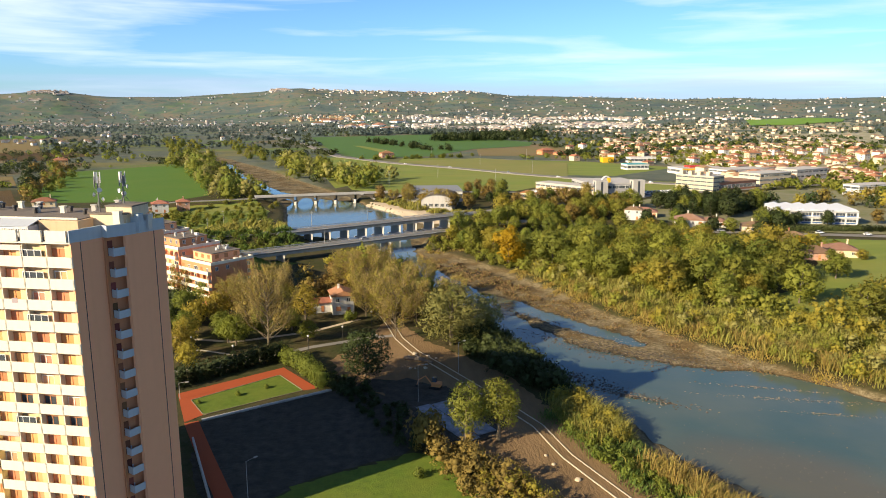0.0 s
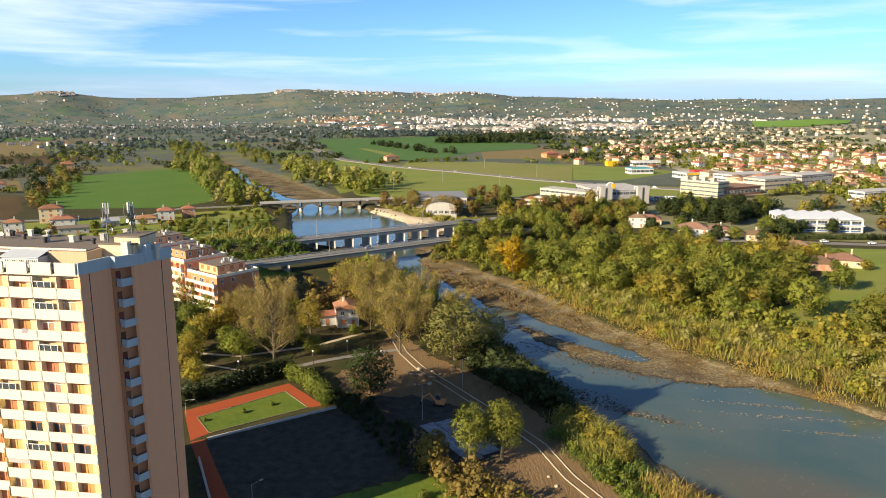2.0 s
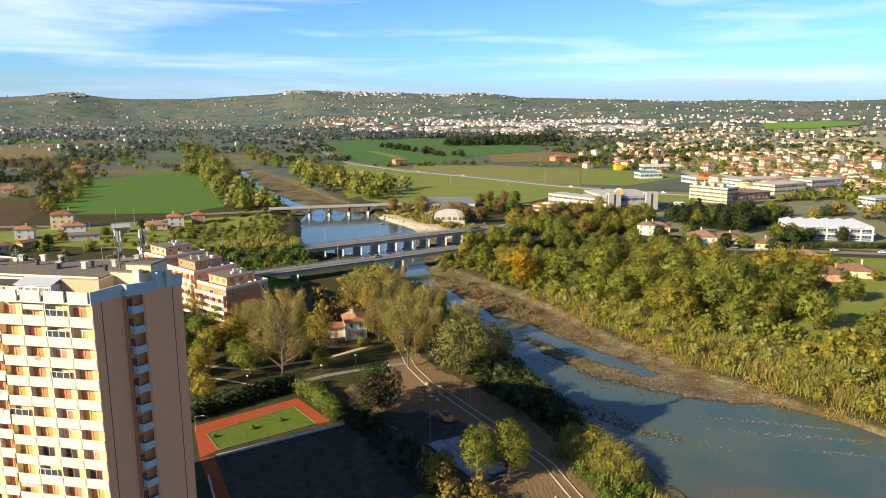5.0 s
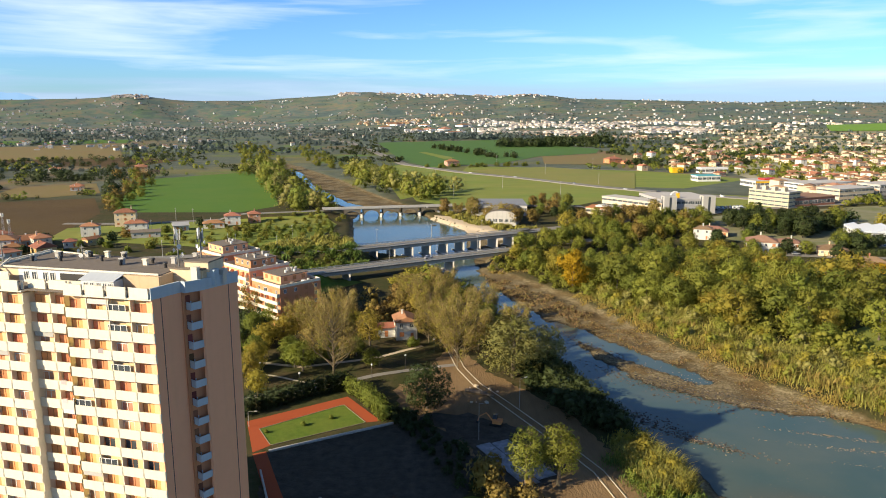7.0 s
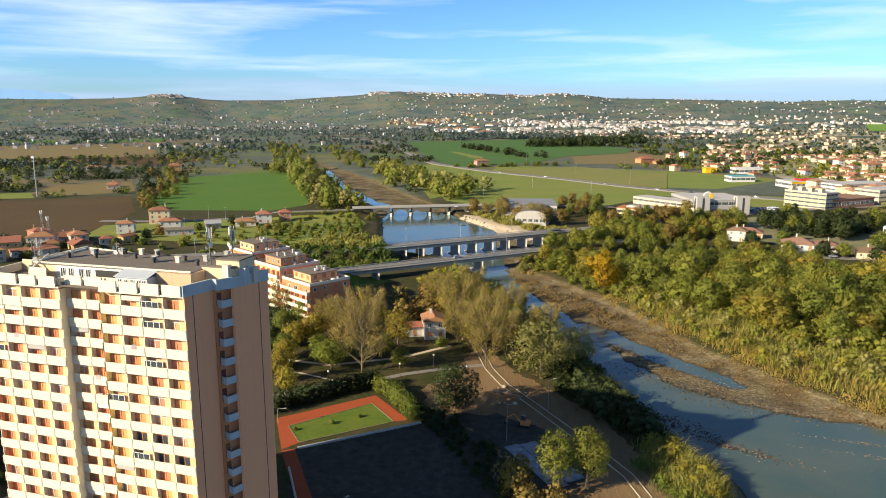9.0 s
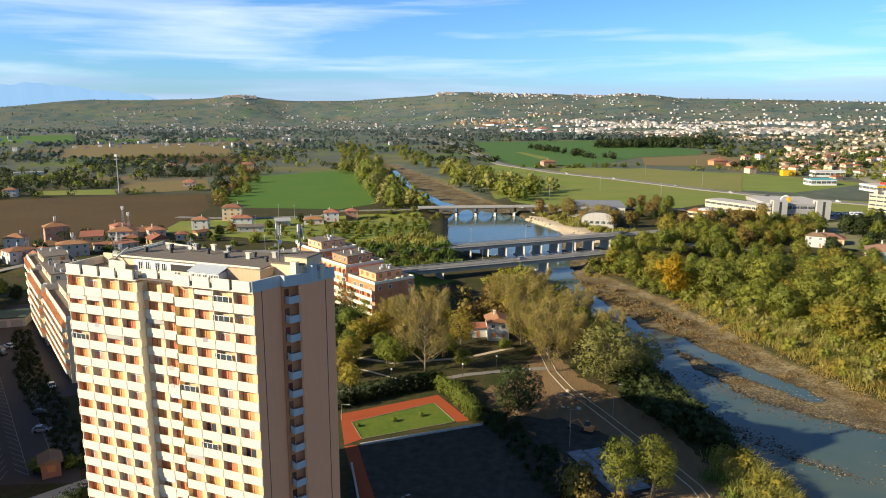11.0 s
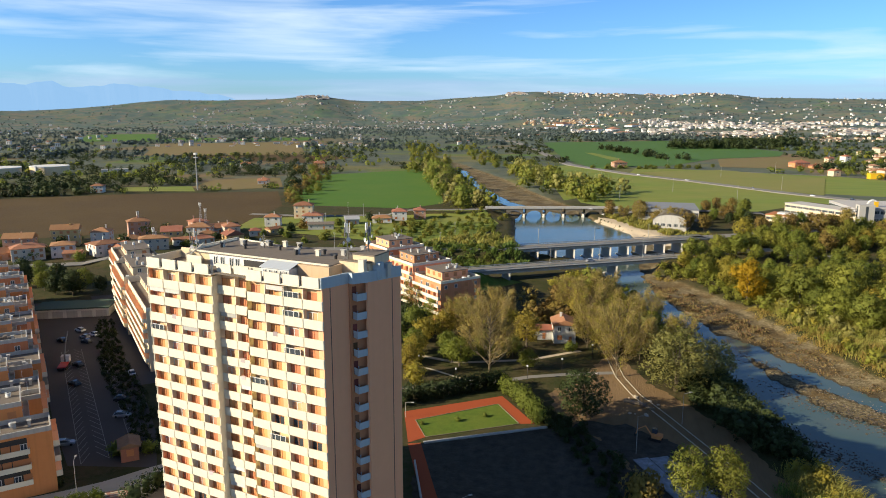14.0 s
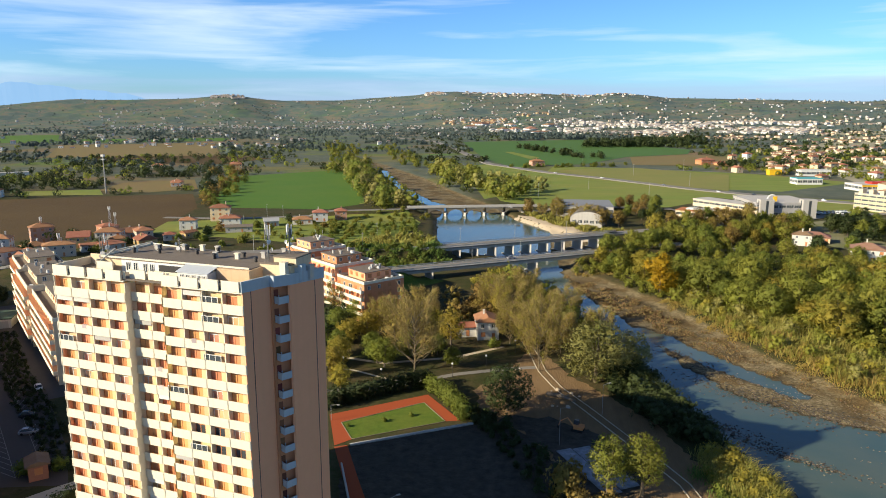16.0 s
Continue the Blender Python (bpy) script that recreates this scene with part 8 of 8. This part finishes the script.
far_town("distant_town", "scattered white farmhouses on the hills", 23, [(-5, 33, 2900, 4350, 800), (-36, -4, 2900, 4390, 520), (20, 55, 1500, 4300, 360), (2, 30, 1500, 3000, 50)], (6.5, 11), mat("far_pale", (0.64, 0.63, 0.60), (0.54, 0.53, 0.50), per_island=0.15))
far_town("distant_town", "ochre village along the foot of the hills", 24, [(2.5, 8.5, 3050, 3300, 60), (-1, 3, 3200, 3500, 25)], (11, 18), mat("far_ochre", (0.52, 0.40, 0.24), (0.46, 0.35, 0.21), per_island=0.15))
far_town("distant_town", "old hilltop towns on the skyline", 25, [(6.6, 9.0, 4180, 4420, 150), (22.9, 25.3, 4150, 4430, 150), (-6.5, -1.0, 4200, 4430, 70), (0, 6, 4200, 4420, 80)], (12, 24), mat("far_stone", (0.62, 0.57, 0.50), (0.54, 0.49, 0.43), per_island=0.15), ((0.36, 0.27, 0.21), (0.30, 0.23, 0.18)))
far_town("distant_town", "long white factory halls on the plain", 26, [(1, 6.5, 2700, 3300, 12), (-3, 1, 2500, 3000, 6)], (30, 70), mat("far_factory", (0.80, 0.80, 0.80), (0.74, 0.74, 0.74), per_island=0.1))

# ---- cars, lamps, poles, small things ----
PAINTS = {"white": mat("white_car_paint", (0.78, 0.78, 0.78), (0.74, 0.74, 0.74), rough=0.25, spec=0.5), "silver": mat("silver_car_paint", (0.42, 0.43, 0.45), (0.38, 0.39, 0.41), rough=0.25, metal=0.4),
          "black": mat("black_car_paint", (0.03, 0.03, 0.035), (0.025, 0.025, 0.03), rough=0.2, spec=0.5), "blue": mat("blue_car_paint", (0.05, 0.08, 0.18), (0.04, 0.07, 0.16), rough=0.25, spec=0.5), "red": mat("red_car_paint", (0.35, 0.03, 0.03), (0.3, 0.03, 0.03), rough=0.25, spec=0.5)}
M_RUBBER = mat("tyre_rubber", (0.02, 0.02, 0.02), (0.03, 0.03, 0.03), rough=0.9)


def loft(bm, sections, mi=0):
    """A closed skin through rings of equal count."""
    rings = [[bm.verts.new(p) for p in s] for s in sections]
    n = len(rings[0])
    for a, b in zip(rings, rings[1:]):
        for i in range(n):
            bm.faces.new((a[i], a[(i + 1) % n], b[(i + 1) % n], b[i])).material_index = mi
    bm.faces.new(rings[0][::-1]).material_index = mi
    bm.faces.new(rings[-1]).material_index = mi


def car_body():
    bm = bmesh.new()
    loft(bm, [[(x, -w, z0), (x, w, z0), (x, w, z1 - 0.1), (x, w - 0.12, z1), (x, -w + 0.12, z1), (x, -w, z1 - 0.1)] for x, w, z0, z1 in
              ((-2.05, 0.72, 0.4, 0.72), (-1.95, 0.80, 0.28, 0.88), (-1.1, 0.86, 0.24, 0.95), (0.9, 0.86, 0.24, 0.95), (1.6, 0.84, 0.26, 0.88), (2.05, 0.74, 0.36, 0.7))])
    return bm


def car_cabin():
    bm = bmesh.new()
    loft(bm, [[(x, -w, 0.9), (x, w, 0.9), (x, w - 0.14, z), (x, -w + 0.14, z)] for x, w, z in ((-1.75, 0.76, 0.93), (-1.25, 0.78, 1.42), (0.1, 0.78, 1.47), (1.0, 0.76, 0.95))])
    return bm


cabin_mesh = finish(car_cabin(), "cabin", M_GLASS)
roof_meshes, body_meshes = {}, {}
for c, m in PAINTS.items():
    body_meshes[c] = finish(car_body(), "body", m)
    roof_meshes[c] = finish(boxes((-1.2, -0.62, 1.43, 0.1, 0.62, 1.5)), "roof_panel", m)
bm = bmesh.new()
bmesh.ops.create_cone(bm, cap_ends=True, segments=12, radius1=0.31, radius2=0.31, depth=0.2, matrix=Matrix.Rotation(radians(90), 4, "X"))
wheel_mesh = finish(bm, "wheel", M_RUBBER)


def car(x, y, rz, colour, label, z=None, group="parked cars", sc=1.0):
    c = thing("car", label, "car", pose(x, y, (gz(x, y) + 0.06) if z is None else z, 0, 0, rz) @ Matrix.Scale(sc, 4), group)
    part("body", body_meshes[colour], None, c)
    part("cabin", cabin_mesh, None, c, "dark glazed cabin")
    part("roof_panel", roof_meshes[colour], None, c)
    for sx in (-1.25, 1.3):
        for sy in (-0.78, 0.78):
            part("wheel", wheel_mesh, None, c, m=pose(sx, sy, 0.31))
    return c


LAB = {"white": "white hatchback car parked on asphalt", "silver": "silver car parked on asphalt", "black": "black car parked on asphalt", "blue": "dark blue car parked on asphalt", "red": "red car parked on asphalt"}
for x, y, rz, c in [(-175.6, 188, 160, "black"), (-154, 170, 160, "black"), (-144, 157, 165, "black"), (-119.5, 126, 30, "silver"), (-121.5, 123.5, 30, "blue"), (-171, 193, 165, "silver"), (-167, 189, 165, "black"), (-170, 196, 165, "white"), (-117.3, 142.3, 20, "silver"),
                    (-124, 151, 20, "black"), (-178, 199, 165, "white"), (-134, 168, 135, "white"), (-150, 128, 130, "white"), (-160, 138, 130, "blue")]:
    car(x, y, rz, c, LAB[c])
ROADLAB = {"white": "white car on the road", "silver": "silver car on the grey road", "black": "black car on the grey road", "blue": "blue car on the road", "red": "red car on the grey road"}
for x, y, rz, c, z in [(-20, 529, 15, "white", 3.62), (70, 812, -50, "white", None), (125, 740, -52, "silver", None), (165, 686, -50, "white", None), (190, 662, -45, "black", None), (20, 868, -48, "white", None), (-40, 960, -60, "silver", None), (-82, 1060, -70, "white", None),
                       (236, 628, -38, "white", None), (-12, 335, 31, "silver", 5.02), (280, 573, 22, "white", None), (300, 580, 22, "red", None), (230, 360, -8, "white", None), (252, 353, -8, "white", None), (180, 370, -8, "silver", None)]:
    car(x, y, rz, c, ROADLAB[c], None if z is None else z, "cars on the roads", 1.0)
for o in [o for o in bpy.data.objects if o.name.startswith("car") and o.get("group") == "cars on the roads" and o.location.z < 3]:
    o.location.z += 0.5
rnd = random.Random(3)
for i in range(16):          # cars for sale in rows by the showroom
    c = rnd.choice(["white", "white", "silver", "black"])
    car(204 + (i % 8) * 3.4, 548 + (i // 8) * 8 + (i % 8) * 1.2, 100, c, LAB[c], None, "showroom cars")


M_POLE = mat("grey_pole", (0.36, 0.35, 0.33), (0.30, 0.29, 0.27), rough=0.8)


def street_lamp(x, y, h, rz, label="tall grey steel street lamp", arm=1.6):
    s = thing("street_lamp", label, "street lamp", pose(x, y, gz(x, y), 0, 0, rz), "street lamps")
    bm = bmesh.new()
    tube(bm, [(0, 0, -0.2), (0, 0, h * 0.6), (0, 0, h)], [0.07, 0.055, 0.04], 8)
    tube(bm, [(0, 0, h - 0.05), (arm, 0, h + 0.15)], [0.04, 0.035], 6)
    part("pole", bm, M_POLE, s)
    bm = boxes((arm - 0.1, -0.16, h + 0.08, arm + 0.6, 0.16, h + 0.22))
    part("lamp_head", bm, M_POLE, s, "grey lamp head")
    return s


for x, y, h, rz in [(-100, 107, 8.2, 120), (-116, 99, 8, 120), (6, 153, 9, 0), (17, 171, 8, 30), (-25, 114, 7, 40), (-49, 159, 4, 0)] :
    street_lamp(x, y, h, rz)


def globe_lamp(x, y):
    s = thing("park_lamp", "dark park lamp post with a white globe", "park lamp", pose(x, y, 0), "park lamps")
    bm = bmesh.new()
    tube(bm, [(0, 0, -0.1), (0, 0, 4.0)], [0.07, 0.05], 8)
    part("post", bm, M_DARK, s)
    bm = bmesh.new()
    bmesh.ops.create_icosphere(bm, subdivisions=2, radius=0.3, matrix=Matrix.Translation((0, 0, 4.25)))
    part("globe", bm, M_WHITE, s, "white globe")


for x, y in [(-23, 191), (-14, 199), (-4, 190), (-42, 184), (-55, 192), (-6, 214)]:
    globe_lamp(x, y)

# poles along lines: on the bridges, by the highway, in the hamlet
for i, (x, y, h) in enumerate([(-30, 326, 9), (-8, 339, 9), (12, 351, 9), (-40, 366, 9), (-12, 382, 9), (16, 398, 9), (-88, 348, 9), (-110, 342, 9), (-140, 334, 9), (0, 620, 13), (48, 700, 13), (96, 640, 13), (150, 740, 13), (-20, 780, 13), (110, 860, 13),
                              (-190, 480, 10), (-176, 474, 10), (-186, 430, 9), (-300, 300, 10), (-270, 318, 10), (-345, 330, 10), (-210, 395, 10), (60, 1010, 14), (180, 930, 14), (-150, 470, 9), (-95, 412, 9)]):
    p = thing("utility_pole", "plain grey pole beside the road", "pole", pose(x, y, (5.0 if y < 360 else 5.6) if -50 < x < 20 and y < 400 else gz(x, y)), "poles")
    bm = bmesh.new()
    tube(bm, [(0, 0, -0.3), (0, 0, h)], [0.14, 0.09], 6)
    part("shaft", bm, M_POLE, p)
    part("crossarm", boxes((-0.7, -0.05, h - 0.6, 0.7, 0.05, h - 0.48)), M_POLE, p)
# tall mast on the plain
mast = thing("radio_mast", "tall grey mast with aerials on the plain", "mast", pose(-392, 604, 0))
bm = bmesh.new()
tube(bm, [(0, 0, -0.5), (0, 0, 18), (0, 0, 36)], [0.7, 0.55, 0.4], 8)
part("shaft", bm, M_POLE, mast)
part("platform", boxes((-1.6, -1.6, 31, 1.6, 1.6, 31.3), (-1.3, -1.3, 33.6, 1.3, 1.3, 35.4)), M_WHITE, mast, "pale aerial platform")
# lattice aerials on the roofs of the row
for x, y, z, h in [(-256, 396, 6, 12), (-250, 392, 6, 9), (-282, 370, 9, 6), (-247, 336, 6, 6)]:
    a = thing("aerial_mast", "thin lattice aerial mast above the roofs", "antenna", pose(x, y, z))
    bm = bmesh.new()
    for k in range(3):
        an = k * 2.094
        tube(bm, [(0.8 * math.cos(an), 0.8 * math.sin(an), 0), (0.35 * math.cos(an), 0.35 * math.sin(an), h)], [0.07, 0.05], 4)
    for k in range(8):
        for j in range(3):
            r0, r1 = 0.8 - 0.45 * k / 8, 0.8 - 0.45 * (k + 1) / 8
            a0, a1 = j * 2.094, (j + 1) * 2.094
            tube(bm, [(r0 * math.cos(a0), r0 * math.sin(a0), h * k / 8), (r1 * math.cos(a1), r1 * math.sin(a1), h * (k + 1) / 8)], [0.03, 0.03], 3)
    part("lattice", bm, M_WHITE, a)
    for k in range(4):
        part("aerial_panel", boxes((-0.12, -0.2, -0.9, 0.12, 0.2, 0.9)), M_WHITE, a, m=pose(0.7 * math.cos(k * 1.57), 0.7 * math.sin(k * 1.57), h - 1.0 - 0.6 * (k % 2), 0, 0, k * 90))

# car park: painted bays, low garage, lorry with a crane, brick hut
bays = thing("bay_markings", "worn white painted parking bay lines", "road marking", kind="structure")
M_LINE = mat("worn_road_paint", (0.30, 0.28, 0.25), (0.15, 0.14, 0.13), fine=1.5)
line_mesh = finish(boxes((-0.06, 0, 0, 0.06, 5.0, 0.004)), "bay_line", M_LINE)
ax, ay = -0.697, 0.717
for row, off in enumerate((1.8, 7.4, 12.5)):
    for i in range(26):
        part("bay_line", line_mesh, None, bays, m=pose(-111 + ax * i * 3.2 + 0.717 * off, 118 + ay * i * 3.2 + 0.697 * off, 0.05, 0, 0, (-25 if row != 1 else 25) + 45))
    part("bay_edge", boxes((-0.06, 0, 0, 0.06, 84, 0.004)), M_LINE, bays, m=pose(-111 + 0.717 * off, 118 + 0.697 * off, 0.05, 0, 0, 44.2))
g = shed("garage_row", "low garage row with a green flat roof", "garage", -205, 207, 24, 26, 11, 3.2, M_WHIT2, mat("green_roof_felt", (0.06, 0.10, 0.075), (0.05, 0.085, 0.065)), win=False)
for i in range(5):
    part("garage_door", boxes((1.5 + i * 5, -0.06, 0, 5.2 + i * 5, 0, 2.5)), M_CONC, g)
lorry = thing("crane_lorry", "parked lorry with a folded crane arm", "lorry", pose(-157, 168, 0.05, 0, 0, 120))
part("chassis", boxes((-3.6, -1.1, 0.6, 3.4, 1.1, 1.0)), M_RUBBER, lorry)
part("cab", boxes((1.7, -1.15, 1.0, 3.5, 1.15, 2.9)), M_WHITE, lorry, "white lorry cab")
part("flatbed", boxes((-3.6, -1.15, 1.0, 1.2, 1.15, 1.35)), M_REDPAINT, lorry, "red flatbed")
bm = bmesh.new()
tube(bm, [(1.4, 0, 1.0), (1.4, 0, 3.2), (6.5, 0.6, 5.2), (13.5, 1.2, 7.2)], [0.25, 0.25, 0.2, 0.14], 6)
part("crane_arm", bm, M_MAST, lorry, "grey crane arm")
for sx in (-2.6, -1.5, 2.5):
    for sy in (-1.0, 1.0):
        part("wheel", wheel_mesh, None, lorry, m=pose(sx, sy, 0.5) @ Matrix.Scale(1.6, 4))
hut = house("small brick hut with a red tile roof", -101.6, 124.6, 130, 4.4, 3.6, 1, M_BRICK, M_BROWNTILE, gable=True, chimney=False)

for kind, x, y, h, w in [("bush2", -103.6, 127.4, 3.6, 4.4), ("bush3", -104.6, 124.6, 3.0, 3.6), ("bush3", -99, 127.6, 2.6, 3.4)]:
    plant(kind, x, y, h, w, "estate shrubs")

# building site: foundation slab, barriers, digger, pipes, rubble
slab = thing("foundation_slab", "pale concrete foundation slab in the site", "slab", pose(13.7, 143, 0, 0, 0, 28.2))
part("slab", boxes((-4.2, -10, -0.2, -0.6, 10, 0.22), (-0.3, -9, -0.2, 4.2, 2, 0.25), (-0.3, 3, -0.2, 4.0, 9.6, 0.18)), mat("site_membrane", (0.34, 0.36, 0.40), (0.12, 0.12, 0.12), (0.22, 0.23, 0.25), fine=0.6, coarse=0.3, fine_mix=0.9), slab)
# dark strip in the gap stands in for the trench's shade
part("trench", boxes((-0.6, -9.8, 0.0, -0.3, 9.8, 0.06)), M_DARK, slab)
digger = thing("excavator", "small orange tracked excavator at work site", "excavator", pose(10.5, 161, 0.05, 0, 0, 160))
for s in (-0.8, 0.8):
    part("track", boxes((-1.4, s - 0.25, 0, 1.4, s + 0.25, 0.6)), M_RUBBER, digger)
part("body", boxes((-1.4, -0.95, 0.65, 0.8, 0.95, 1.5)), M_ORANGE, digger)
part("cab", boxes((-0.2, -0.9, 1.5, 0.9, 0.1, 2.6)), M_GLASS, digger)
bm = bmesh.new()
tube(bm, [(0.8, 0.4, 1.2), (2.4, 0.4, 3.0), (4.2, 0.4, 1.8), (4.6, 0.4, 0.5)], [0.16, 0.15, 0.12, 0.1], 5)
part("boom", bm, M_ORANGE, digger)
part("bucket", boxes((4.2, 0.05, 0.1, 4.9, 0.75, 0.6)), M_RUBBER, digger)
rng = np.random.default_rng(5)
for i in range(14):
    x, y = (rng.uniform(2, 12), rng.uniform(174, 186)) if i < 8 else (rng.uniform(14, 40), rng.uniform(100, 150))
    if i >= 8:
        x = 12 + (150 - y) * 0.55 + rng.uniform(2, 6)
    bm = bmesh.new()
    bmesh.ops.create_icosphere(bm, subdivisions=2, radius=rng.uniform(0.25, 0.8))
    for v in bm.verts:
        v.co *= 1 + 0.3 * noise.noise(v.co * 2 + Vector((i, 0, 0)))
        v.co.z *= 0.6
    tagged(new("boulder", finish(bm, "boulder", M_SAND)), "pale limestone boulder lying on the earth", "boulder", "site boulders").matrix_basis = pose(x, y, 0.15)
trunk = thing("felled_trunk", "felled tree trunk lying on bare earth", "log", pose(7, 180, 0.4, 0, 0, -30))
bm = bmesh.new()
tube(bm, [(-4, 0, 0.0), (0, 0.3, 0.25), (4.5, -0.2, 0.1)], [0.6, 0.5, 0.3], 8)
tube(bm, [(1, 0.2, 0.3), (2.5, 1.5, 1.0)], [0.22, 0.08], 5)
part("trunk", bm, M_BARK, trunk)
for x, y in [(-39.6, 182.8), (-38.6, 183.2)]:
    b = thing("litter_bin", "small dark litter bin beside the park path", "litter bin", pose(x, y, 0.08))
    bm = bmesh.new()
    tube(bm, [(0, 0, 0), (0, 0, 0.9), (0, 0, 1.0)], [0.22, 0.28, 0.24], 10)
    part("drum", bm, M_DARK, b)
for x, y, h in [(-44, 156, 1.2), (-36, 160, 1.5), (-30, 164, 1.4), (4.8, 119.1, 2.4)]:
    plant("bush3", x, y, h * 0.7, h * 0.9, "lawn shrubs")

# the patterns from which the trees were copied are not part of the place
for src in PROTO.values():
    for o in (*src.children_recursive, src):
        bpy.data.objects.remove(o, do_unlink=True)
